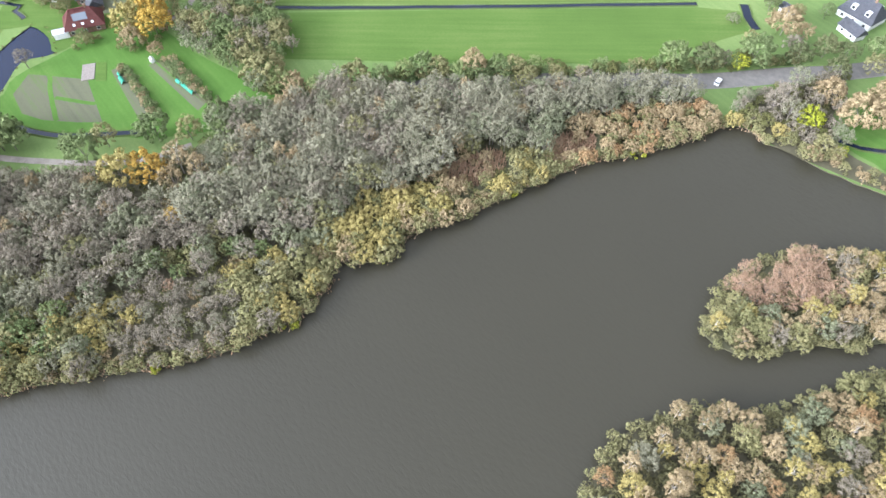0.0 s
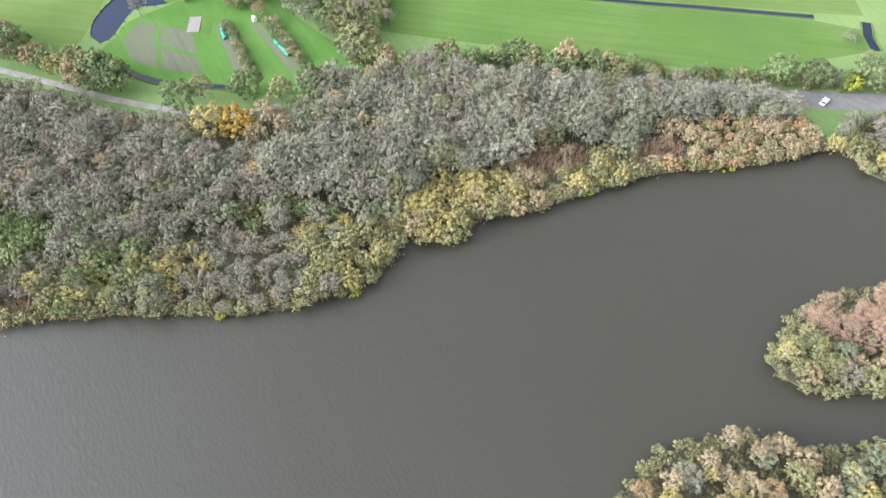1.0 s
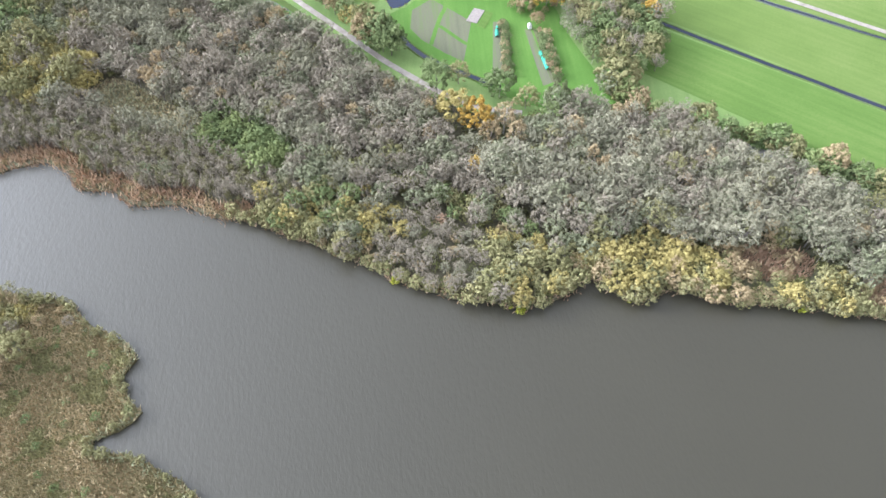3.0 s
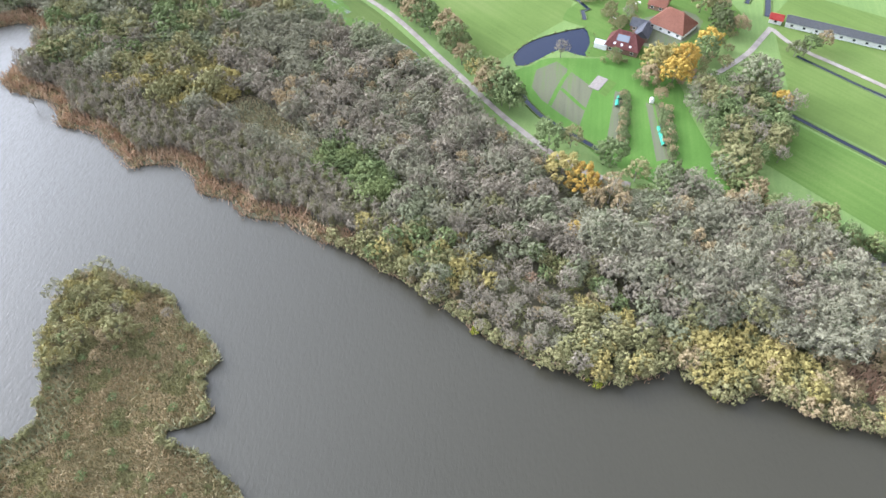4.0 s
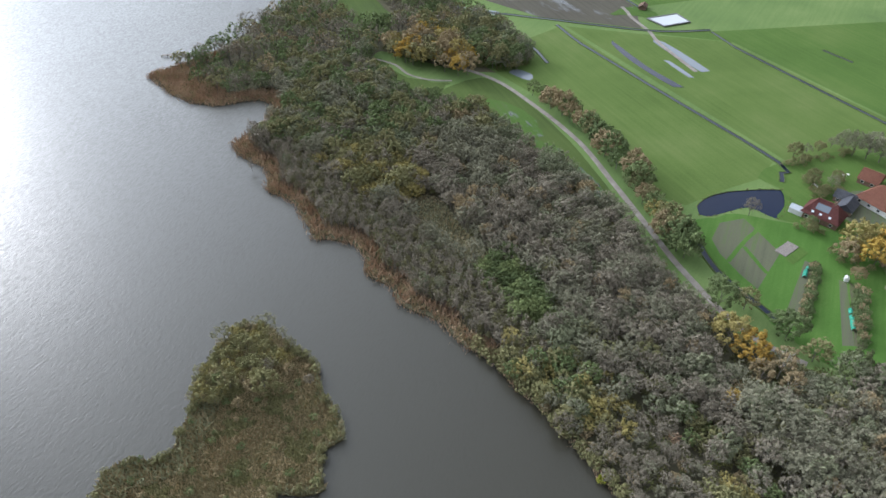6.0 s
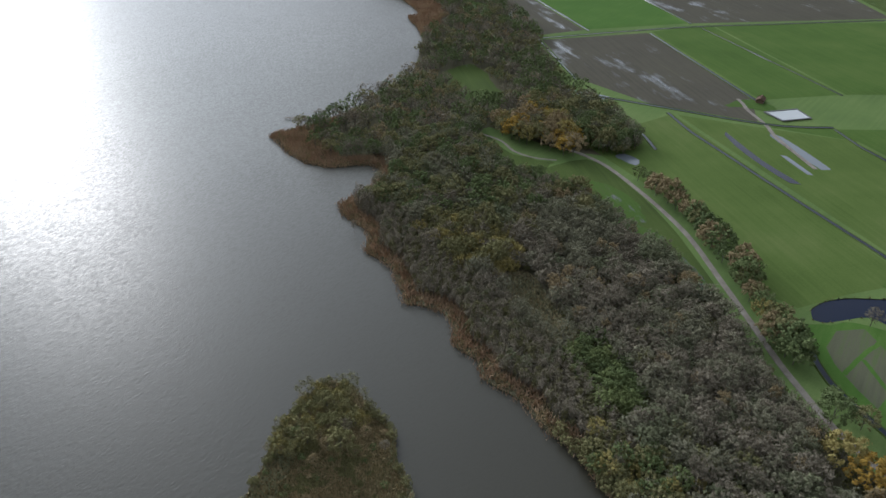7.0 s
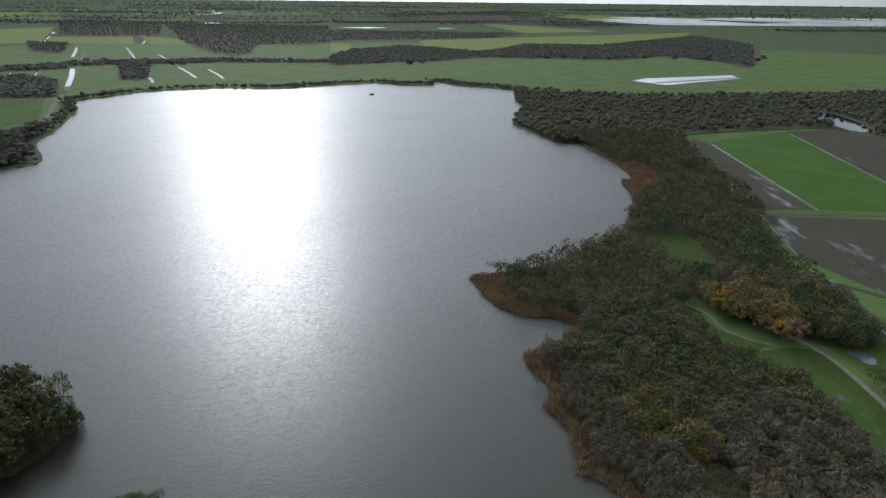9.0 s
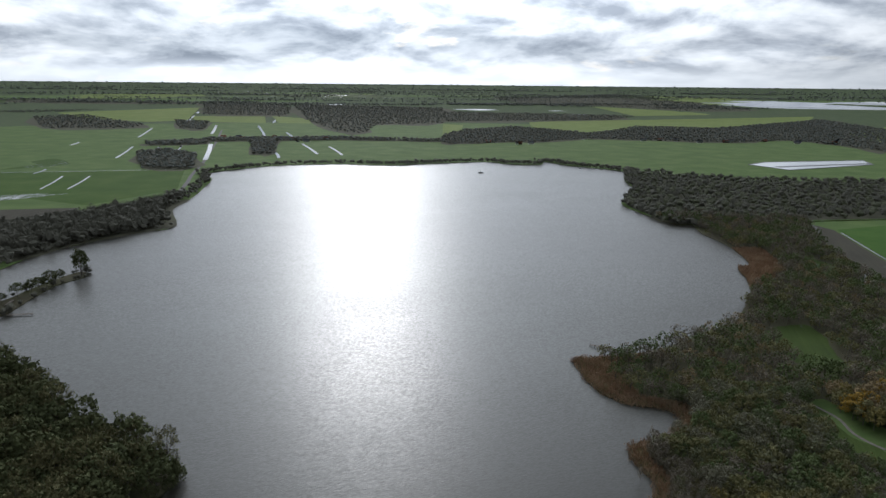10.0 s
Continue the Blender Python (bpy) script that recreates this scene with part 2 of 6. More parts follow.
def birch_bark(t, p):
    f = noise_tex(t, stretched(t, where(t), 1.0, 1.0, 0), 2.5, 5.0)
    t.links.new(ramp(t, f, [(0.35, (0.16, 0.14, 0.13)), (0.5, (0.55, 0.52, 0.48))]), p.inputs["Base Color"])


BARK, BIRCH_BARK = material("bark", bark, 0.9), material("birch_bark", birch_bark, 0.8)
SHADES = {
    # haze: distance haze put into the leaf colour of far belts
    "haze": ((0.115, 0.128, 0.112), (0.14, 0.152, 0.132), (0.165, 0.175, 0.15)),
    "fresh": ((0.116, 0.144, 0.058), (0.156, 0.188, 0.076), (0.2, 0.228, 0.094)),
    "under": ((0.105, 0.101, 0.05), (0.14, 0.133, 0.066), (0.175, 0.161, 0.082)),
    "grey": ((0.142, 0.14, 0.094), (0.2, 0.193, 0.132), (0.255, 0.245, 0.17)),
    "mauve": ((0.152, 0.132, 0.098), (0.208, 0.182, 0.138), (0.264, 0.233, 0.178)),
    "olive": ((0.125, 0.129, 0.058), (0.19, 0.182, 0.086), (0.258, 0.236, 0.115)),
    "yellow": ((0.198, 0.176, 0.066), (0.28, 0.237, 0.089), (0.361, 0.297, 0.116)),
    "orange": ((0.285, 0.176, 0.047), (0.375, 0.247, 0.056), (0.427, 0.309, 0.073)),
    "tan": ((0.2, 0.16, 0.09), (0.276, 0.214, 0.122), (0.344, 0.272, 0.158)),
    "herb": ((0.072, 0.081, 0.031), (0.106, 0.111, 0.042), (0.14, 0.128, 0.057)),
    "russet": ((0.23, 0.145, 0.077), (0.297, 0.191, 0.099), (0.357, 0.246, 0.126)),
    "rust": ((0.257, 0.171, 0.113), (0.315, 0.211, 0.142), (0.36, 0.257, 0.17)),
    "green": ((0.09, 0.117, 0.053), (0.129, 0.164, 0.07), (0.179, 0.215, 0.091)),
    "dark": ((0.072, 0.085, 0.042), (0.102, 0.115, 0.054), (0.14, 0.14, 0.069)),
    "silver": ((0.122, 0.136, 0.079), (0.175, 0.185, 0.112), (0.234, 0.234, 0.148)),
    "reed": ((0.255, 0.167, 0.106), (0.363, 0.25, 0.163), (0.47, 0.358, 0.238)),
    "sedge": ((0.2, 0.175, 0.092), (0.305, 0.245, 0.14), (0.42, 0.335, 0.205)),
    "reedgreen": ((0.2, 0.21, 0.125), (0.27, 0.275, 0.165), (0.34, 0.335, 0.21)),
    "lime": ((0.192, 0.216, 0.022), (0.264, 0.288, 0.036), (0.336, 0.336, 0.043)),
    "moss": ((0.105, 0.115, 0.075), (0.13, 0.138, 0.088), (0.155, 0.158, 0.102)),
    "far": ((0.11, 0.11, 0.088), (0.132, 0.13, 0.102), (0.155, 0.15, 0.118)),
}
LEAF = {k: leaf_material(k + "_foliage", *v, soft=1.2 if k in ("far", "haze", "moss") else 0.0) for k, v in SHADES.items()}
LEAF_OWN = {k: leaf_material(k + "_crown", *v, own=True) for k, v in SHADES.items()}


# ---------------------------------------------------------------- mesh helpers
def mesh_of(name, verts, faces, mats, index=None, tint=None):
    """A mesh from numpy arrays of vertices and three-cornered faces."""
    me = bpy.data.meshes.new(name)
    n, f = len(verts), len(faces)
    me.vertices.add(n)
    me.vertices.foreach_set("co", np.asarray(verts, np.float32).ravel())
    me.loops.add(3 * f)
    me.loops.foreach_set("vertex_index", np.asarray(faces, np.int32).ravel())
    me.polygons.add(f)
    me.polygons.foreach_set("loop_start", np.arange(0, 3 * f, 3, dtype=np.int32))
    for m in mats:
        me.materials.append(m)
    if index is not None:
        me.polygons.foreach_set("material_index", np.asarray(index, np.int32))
    if tint is not None:
        me.attributes.new("tint", "FLOAT", "POINT").data.foreach_set("value", np.asarray(tint, np.float32))
    me.update(calc_edges=True)
    return me


def soup(name, corners, mats, index=None, tint=None):
    """A mesh from loose faces: an array of n x 3 x 3 corners."""
    corners = np.asarray(corners, np.float32)
    n = len(corners)
    return mesh_of(name, corners.reshape(-1, 3), np.arange(3 * n).reshape(n, 3), mats, index, None if tint is None else np.repeat(tint, 3))


def part(name, bm, mat, parent=None, label=""):
    """Links a bmesh as one mesh object, under a thing or a part where one is given."""
    me = bpy.data.meshes.new(name)
    bm.to_mesh(me)
    bm.free()
    me.materials.append(mat)
    ob = new(name, me)
    if parent:
        ob.parent = parent
    return tagged(ob, label)


def box(bm, x0, x1, y0, y1, z0, z1, bevel=0.0):
    geo = bmesh.ops.create_cube(bm, size=1.0, matrix=Matrix.Translation(((x0 + x1) / 2, (y0 + y1) / 2, (z0 + z1) / 2)) @ Matrix.Diagonal((x1 - x0, y1 - y0, z1 - z0, 1)))
    if bevel:
        edges = list({e for v in geo["verts"] for e in v.link_edges})
        bmesh.ops.bevel(bm, geom=edges, offset=bevel, segments=1, affect="EDGES", profile=0.5)
    return bm


def boxed(*a, **k):
    return box(bmesh.new(), *a, **k)


def cyl(bm, p, q, r0, r1, seg=8):
    p, q = Vector(p), Vector(q)
    m = Matrix.Translation((p + q) / 2) @ (q - p).to_track_quat("Z", "Y").to_matrix().to_4x4()
    bmesh.ops.create_cone(bm, cap_ends=True, segments=seg, radius1=r0, radius2=r1, depth=(q - p).length, matrix=m)
    return bm


def curve_through(pts, closed=True, steps=5, jitter=0.0, seed=1):
    """A smooth line through plan points, with a little unevenness."""
    rng = np.random.default_rng(seed)
    P = np.array(pts, float)
    n = len(P)
    out = []
    for i in range(n if closed else n - 1):
        a, b = P[i], P[(i + 1) % n]
        p0 = P[i - 1] if closed or i else a
        p3 = P[(i + 2) % n] if closed or i + 2 < n else b
        k = max(1, min(steps, int(np.linalg.norm(b - a) / 3)))
        for s in np.arange(k) / k:
            q = 0.5 * (2 * a + (b - p0) * s + (2 * p0 - 5 * a + 4 * b - p3) * s * s + (3 * a - p0 - 3 * b + p3) * s ** 3)
            out.append(q + rng.normal(0, jitter, 2) * (1 if s else 0.3))
    if not closed:
        out.append(P[-1])
    return np.array(out)


def inside(pts, poly):
    x, y = pts[:, 0], pts[:, 1]
    res = np.zeros(len(pts), bool)
    ax, ay = poly[:, 0], poly[:, 1]
    bx, by = np.roll(ax, -1), np.roll(ay, -1)
    for i in range(len(poly)):
        if ay[i] != by[i]:
            cross = (ay[i] > y) != (by[i] > y)
            res ^= cross & (x < (bx[i] - ax[i]) * (y - ay[i]) / (by[i] - ay[i]) + ax[i])
    return res


def gap_to(pts, line, closed=True):
    """How far each point is from a line through plan points."""
    best = np.full(len(pts), 1e9)
    for i in range(len(line) if closed else len(line) - 1):
        a, b = line[i], line[(i + 1) % len(line)]
        d = b - a
        s = np.clip(((pts - a) @ d) / max(d @ d, 1e-9), 0, 1)
        best = np.minimum(best, np.hypot(*(pts - a - s[:, None] * d).T))
    return best


def scatter(poly, step, seed):
    """Uneven points inside a plan outline, about one to a step squared."""
    rng = np.random.default_rng(seed)
    lo, hi = poly.min(0), poly.max(0)
    gx, gy = np.meshgrid(np.arange(lo[0], hi[0], step), np.arange(lo[1], hi[1], step))
    p = np.c_[gx.ravel(), gy.ravel()]
    p[:, 0] += (np.arange(len(p)) // gx.shape[1] % 2) * step / 2
    p += rng.uniform(-0.5, 0.5, p.shape) * step
    return p[inside(p, poly)]


FLAT_TO, RIM = 2600.0, 4850.0


def far_place(x, y, z=0.0):
    """The land is flat as far as FLAT_TO; what lies beyond is drawn in towards a rim as high as the eye, as it stands on the horizon."""
    d = math.hypot(x, y)
    if d <= FLAT_TO:
        return x, y, z
    r = FLAT_TO + (RIM - FLAT_TO) * (1 - FLAT_TO / d)
    return x * r / d, y * r / d, EYE_Z * (1 - r / d) + z * r / d


def fill(loops, z):
    """One flat sheet between loops: the first is its edge, the others are holes."""
    bm = bmesh.new()
    edges = []
    for k, loop in enumerate(loops):
        vs = [bm.verts.new((x, y, z)) for x, y in loop]
        edges += [bm.edges.new((vs[i], vs[(i + 1) % len(vs)])) for i in range(len(vs))]
    bmesh.ops.triangle_fill(bm, use_beauty=True, use_dissolve=False, edges=edges, normal=(0, 0, 1))
    for f in bm.faces:
        if f.normal.z < 0:
            f.normal_flip()
    return bm


LAYER = [0.03]


def patch(name, pts, mat, closed_curve=False, steps=4, label="", jitter=0.0, kind="structure", category=""):
    """A patch of other ground that lies just above the land; each on a level of its own."""
    LAYER[0] += 0.001
    loop = curve_through(pts, True, steps, jitter) if closed_curve else np.array(pts, float)
    bm = fill([loop], LAYER[0])
    for v in bm.verts:
        v.co = far_place(*v.co)
    return tagged(part(name, bm, mat), label, category, kind=kind)


def strip(bm, line, offsets):
    """Quads along a plan line; offsets: pairs of sideways distance and height."""
    line = np.asarray(line, float)
    d = np.gradient(line, axis=0)
    d /= np.maximum(np.linalg.norm(d, axis=1, keepdims=True), 1e-9)
    nrm = np.c_[-d[:, 1], d[:, 0]]
    rows = [[bm.verts.new(far_place(*(p + q * o), z)) for o, z in offsets] for p, q in zip(line, nrm)]
    for r, s in zip(rows, rows[1:]):
        for i in range(len(offsets) - 1):
            f = bm.faces.new((r[i], s[i], s[i + 1], r[i + 1]))
            f.normal_update()
            if f.normal.z < 0:
                f.normal_flip()
    return bm


# ---------------------------------------------------------------- plan, in metres: x and y from below the last camera
BAY = [(60, -215), (80, -190), (92, -173), (96, -169), (104, -162), (112, -157), (117, -154), (121, -149), (129, -147), (131, -137), (128, -127),
       (127, -106), (126, -87), (123, -74), (121, -63), (119, -57), (115, -44), (113, -30), (106, -21), (107, -13), (109, -7), (101, -4),
       (95, 3), (92, 7), (91, 15), (88, 26), (88, 42), (89, 52), (90, 68), (91, 80), (91, 89)]
REEDY = [(88, 101), (88, 112), (83, 126), (85, 135), (82, 143), (85, 150), (87, 162), (77, 174), (79, 182), (81, 201), (77, 211), (84, 227),
         (81, 236), (80, 252), (91, 260), (103, 266), (112, 281), (103, 290), (90, 293), (79, 308), (75, 330), (75, 346), (92, 350),
         (115, 356), (134, 366), (180, 399), (195, 412), (226, 462), (244, 506), (253, 544), (268, 555)]
NORTH = [(277, 620), (272, 677), (277, 717), (257, 721), (241, 781), (234, 856), (281, 970), (290, 1032), (297, 1078), (320, 1172), (278, 1223),
         (232, 1262), (202, 1315), (184, 1267), (125, 1271), (83, 1305), (5, 1280), (-49, 1257), (-101, 1235), (-198, 1245), (-299, 1219),
         (-356, 1165), (-395, 1102)]
WEST = [(-365, 1031), (-340, 901), (-331, 834), (-328, 776), (-288, 682), (-305, 660), (-329, 638), (-343, 602), (-360, 559), (-361, 514),
        (-375, 440), (-390, 330), (-360, 150), (-300, 20), (-220, -100), (-140, -200), (-40, -240), (40, -235)]
LAKE = curve_through(BAY + REEDY + NORTH + WEST, True, 5, 0.35, 3)
ISLE = curve_through([(62, -96), (70, -103), (76, -111), (79, -122), (78, -136), (74, -149), (70, -161), (58, -185), (50, -180), (48, -140), (49, -130), (52, -122), (52, -115), (55, -101)], True, 5, 0.3, 4)
SOUTH_ISLE = curve_through([(32, -50), (35, -54), (40, -60), (44, -70), (44, -81), (42, -90), (39, -99), (39, -111), (40, -124), (39, -140), (28, -160), (5, -150), (-5, -110), (0, -70), (15, -52)], True, 5, 0.3, 5)
POINT = curve_through([(-18, 111), (-17, 116), (-14, 120), (-5, 120), (-3, 117), (3, 116), (6, 120), (11, 125), (17, 135), (26, 142), (35, 147), (42, 144), (45, 133), (48, 121), (45, 110),
                       (44, 98), (41, 92), (35, 92), (31, 86), (30, 82), (24, 84), (20, 88), (18, 87), (20, 79), (20, 71), (20, 64), (17, 56), (8, 50), (-8, 60), (-20, 82), (-22, 100)], True, 4, 0.25, 6)
ISLET = curve_through([(-76, 177), (-74, 180), (-62, 181), (-61, 178), (-63, 171), (-67, 165), (-74, 168)], True, 4, 0.2, 7)
DARK_ISLE = curve_through([(-245, 332), (-215, 314), (-168, 272), (-140, 255), (-116, 241), (-104, 231), (-106, 214), (-120, 195), (-150, 170), (-200, 180), (-250, 220), (-270, 300)], True, 5, 0.4, 8)
MARINA_SPIT = curve_through([(-281, 497), (-288, 511), (-297, 506), (-305, 467), (-310, 436), (-330, 420), (-345, 395), (-320, 385), (-291, 405), (-289, 421), (-292, 472)], True, 4, 0.2, 9)
POND = curve_through([(208, 100), (218, 101), (230, 97), (246, 86), (243, 81), (236, 78), (226, 76), (225, 80), (224, 87), (216, 90), (206, 93), (204, 96)], True, 4, 0.1, 10)
TRACK = curve_through([(166, 30), (163, 44), (165, 59), (169, 72), (174, 86), (183, 106), (193, 129), (205, 157), (211, 179), (215, 201), (218, 227), (216, 244), (210, 262)], False, 5, 0.0)
ROAD = curve_through([(176, -40), (168, -90), (161, -119), (154, -144), (150, -172), (144, -230), (150, -400)], False, 5, 0.0)

# ---------------------------------------------------------------- land and water
ring = [(FLAT_TO * math.cos(a), FLAT_TO * math.sin(a)) for a in np.linspace(0, 2 * math.pi, 120, endpoint=False)]
bm = fill([ring, LAKE, POND], 0.0)
bm.verts.ensure_lookup_table()
rim = sorted((v for v in bm.verts if math.hypot(v.co.x, v.co.y) > FLAT_TO - 1), key=lambda v: math.atan2(v.co.y, v.co.x))
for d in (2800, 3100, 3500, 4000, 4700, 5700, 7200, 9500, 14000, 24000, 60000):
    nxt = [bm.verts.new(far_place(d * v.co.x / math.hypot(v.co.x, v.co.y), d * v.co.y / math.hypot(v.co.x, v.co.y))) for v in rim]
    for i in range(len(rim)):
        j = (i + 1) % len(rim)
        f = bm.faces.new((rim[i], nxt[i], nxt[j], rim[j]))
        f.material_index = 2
        f.normal_update()
        if f.normal.z < 0:
            f.normal_flip()
    rim = nxt
shore_edges = [e for e in bm.edges if e.is_boundary and max(math.hypot(v.co.x, v.co.y) for v in e.verts) < FLAT_TO - 10]
ext = bmesh.ops.extrude_edge_only(bm, edges=shore_edges)
for g in ext["geom"]:
    if isinstance(g, bmesh.types.BMVert):
        g.co.z = -1.5
    elif isinstance(g, bmesh.types.BMFace):
        g.material_index = 1
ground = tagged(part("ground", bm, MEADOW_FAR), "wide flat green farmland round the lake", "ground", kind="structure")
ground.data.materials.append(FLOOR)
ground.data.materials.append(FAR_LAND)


def island(name, loop, mat, label):
    bm = fill([loop], 0.0)
    ext = bmesh.ops.extrude_edge_only(bm, edges=[e for e in bm.edges if e.is_boundary])
    for v in (g for g in ext["geom"] if isinstance(g, bmesh.types.BMVert)):
        v.co.z = -1.5
    return tagged(part(name, bm, mat), label, "island", kind="structure")


island("island", ISLE, FLOOR, "wooded island with a low earth bank in the lake")
island("island", SOUTH_ISLE, FLOOR, "wooded island with pale autumn trees")
island("island", POINT, SEDGE, "marshy point of sedge and low bushes")
island("island", ISLET, FLOOR, "tiny islet covered by one thicket")
island("island", DARK_ISLE, FLOOR, "dark wooded island in the lake")
island("island", MARINA_SPIT, FLOOR, "narrow grassy spit beside the marina")


def sheet(name, loop, z, mat, label, cat="water"):
    return tagged(part(name, fill([loop], z), mat), label, cat, kind="structure")


sheet("water", [(-460, -300), (200, -300), (400, 600), (400, 1400), (-480, 1400)], -0.35, WATER, "wide brown-grey lake with fine wind ripples")
sheet("water", [(198, 70), (252, 70), (252, 108), (198, 108)], -0.28, POND_WATER, "dark blue farm pond with grassy banks")

# fields and floors
E_WOOD = curve_through([(131, -140), (140, -142), (147, -139), (153, -118), (160, -100), (170, -80), (176, -50), (178, 0), (166, 26), (160, 44), (161, 60), (165, 76), (171, 93), (176, 108), (177, 122), (181, 140), (181, 160),
                        (186, 190), (185, 215), (172, 232), (168, 246), (172, 262), (176, 285), (190, 300), (206, 262), (216, 247), (232, 236), (247, 238), (258, 262), (266, 300), (276, 345),
                        (306, 420), (322, 440), (340, 500), (352, 560), (375, 640), (415, 738)], False, 4, 0.5)
shore_in = [p for p in LAKE if p[1] < 760 and p[0] > 60 and p[1] > -146]
WOOD = np.array(shore_in + [tuple(p) for p in E_WOOD[::-1]])
CLEARINGS = [curve_through([(205, 393), (222, 402), (239, 403), (234, 371), (222, 342), (208, 336), (198, 350), (204, 368)], True, 4, 1.2), curve_through([(322, 590), (340, 556), (330, 530), (322, 516), (312, 528), (318, 556)], True, 4, 1.5),
             curve_through([(172, 286), (184, 292), (182, 268), (190, 252), (196, 244), (180, 240), (172, 258)], True, 4, 0.8)]
patch("wood_ground", WOOD, FLOOR, label="dark leaf-strewn floor of the lakeside wood", category="ground")
NORTH_WOOD = [(262, 724), (419, 752), (634, 765), (690, 645), (900, 700), (1150, 900), (1120, 1080), (860, 1060), (640, 1075), (480, 1080), (345, 1170), (325, 1180), (300, 1075), (286, 970), (240, 856), (246, 781)]
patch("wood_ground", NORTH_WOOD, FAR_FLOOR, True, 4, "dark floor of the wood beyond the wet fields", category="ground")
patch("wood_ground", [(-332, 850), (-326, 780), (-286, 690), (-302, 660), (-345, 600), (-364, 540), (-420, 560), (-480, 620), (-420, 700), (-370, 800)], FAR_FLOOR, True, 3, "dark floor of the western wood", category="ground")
patch("lawn", [(118, -178), (112, -174), (104, -178), (92, -186), (70, -230), (120, -245), (138, -215), (132, -196)], LAWN, True, 3, "mown lawn beside the bay", category="lawn")
patch("wood_ground", [(131, -149), (120, -151), (108, -160), (93, -174), (98, -179), (112, -172), (124, -176), (138, -190), (144, -180), (143, -160), (139, -150)], FLOOR, True, 3, "dark floor of the trees round the bay", category="ground")
for c in CLEARINGS:
    patch("clearing", c, MOOR, label="bright grass clearing among the trees", category="clearing")
patch("clearing", [(172, 236), (214, 240), (214, 205), (206, 172), (198, 150), (184, 118), (178, 116), (184, 150), (188, 190), (186, 216)], MOOR, True, label="wet grass clearing beside the gravel track", category="clearing")
patch("meadow", [(232, -2), (203, -2), (186, -60), (168, -128), (176, -177), (188, -180), (195, -164), (216, -73)], MEADOW, label="bright green mown meadow beyond the trees", category="meadow")
patch("meadow", [(238, -4), (220, -73), (200, -164), (196, -184), (240, -190), (330, -60), (330, 20), (300, 22)], PASTURE, label="bright green pasture behind the ditch", category="meadow")
patch("meadow", [(225, 260), (300, 266), (262, 100), (246, 96), (228, 100), (205, 103), (200, 118), (214, 150), (222, 190)], PASTURE, label="bright green pasture beside the tree-lined track", category="meadow")
patch("meadow", [(302, 264), (332, 226), (362, 190), (336, 60), (300, 62), (268, 98)], PASTURE, label="bright green pasture with pools of standing water", category="meadow")
patch("meadow", [(334, 228), (370, 204), (470, 150), (470, 20), (340, 20), (338, 60), (364, 188)], MEADOW, label="green pasture cut by dark ditches", category="meadow")
patch("meadow", [(368, 258), (424, 240), (476, 404), (416, 410)], MEADOW, label="deep green field between straight ditches", category="meadow")
patch("meadow", [(426, 239), (520, 190), (640, 330), (478, 402)], MEADOW, label="deep green field with grassy ditch edges", category="meadow")
patch("meadow", [(372, 440), (462, 416), (560, 748), (428, 700)], LAWN, label="vivid green strip between brown wet fields", category="meadow")
patch("field", [(288, 346), (320, 432), (410, 409), (364, 262), (337, 234), (300, 285)], WET_FIELD, label="brown waterlogged field with shining puddles", category="field")
patch("field", [(326, 444), (368, 440), (424, 698), (414, 736), (378, 640), (356, 560), (345, 500)], WET_FIELD, label="brown stubble strip with puddles along the wood", category="field")
patch("field", [(466, 414), (640, 345), (770, 560), (690, 622), (640, 752), (566, 752)], WET_FIELD, label="wide brown field with long wet streaks", category="field")
patch("field", [(640, 335), (700, 310), (860, 520), (775, 555)], MOOR, label="dull green field with wet hollows", category="field")
# the allotment behind the wood
patch("lawn", [(198, 95), (207, 91), (216, 88), (225, 75), (234, 62), (238, 50), (228, 36), (215, 28), (182, 1), (172, 10), (172, 40), (178, 58), (187, 82)], LAWN, True, 3, "mown green grass of the allotment", 0.3, category="lawn")
PLOT_EDGE = [(216, 84), (212, 74), (208, 64), (196, 61), (184, 58), (186, 66), (190, 77), (195, 84), (206, 88)]
patch("plot", PLOT_EDGE, PLOT, False, 2, "grey harvested vegetable plot", 0.5, category="plot")
for line in ([(213.5, 77), (201, 75.2), (188.5, 72.6)], [(200.6, 74), (199, 71), (197, 67), (194, 60.5)]):
    tagged(part("grass_path", strip(bmesh.new(), curve_through(line, False, 5, 0.2), [(-0.8, 0.075 + 0.004 * len(line)), (0.8, 0.075 + 0.004 * len(line))]), LAWN), "worn grass path across the harvested plot", "path", kind="structure")
patch("garden_strip", [(211, 56.2), (212, 54), (182, 42.5), (180, 45.5)], PLOT, label="pale grassy strip beside the garden bed", category="garden bed")
patch("garden_strip", [(211, 43.6), (211.6, 41.2), (185, 25), (182, 27.4)], PLOT, label="pale grassy strip beside the netted bed", category="garden bed")
patch("garden_bed", [(212, 54), (210.5, 49.5), (182, 39), (182, 42.5)], BED, label="long garden bed with faded plants", category="garden bed")
patch("garden_bed", [(213, 41), (211, 35), (187, 22), (185, 25)], BED, label="long garden bed with vegetables under green net", category="garden bed")
patch("meadow", [(246, 97), (262, 98), (300, 84), (314, 62), (302, 40), (286, 30), (262, 36), (240, 50), (234, 64), (226, 76), (236, 79), (246, 87)], MEADOW, True, 3, "grass round the farm buildings", 0.3, category="meadow")
patch("yard", [(247, 61), (256, 67), (268, 68), (276, 62), (284, 56), (280, 46), (262, 46), (250, 54)], PLOT, True, 2, "paved and grassy farmyard", category="yard")
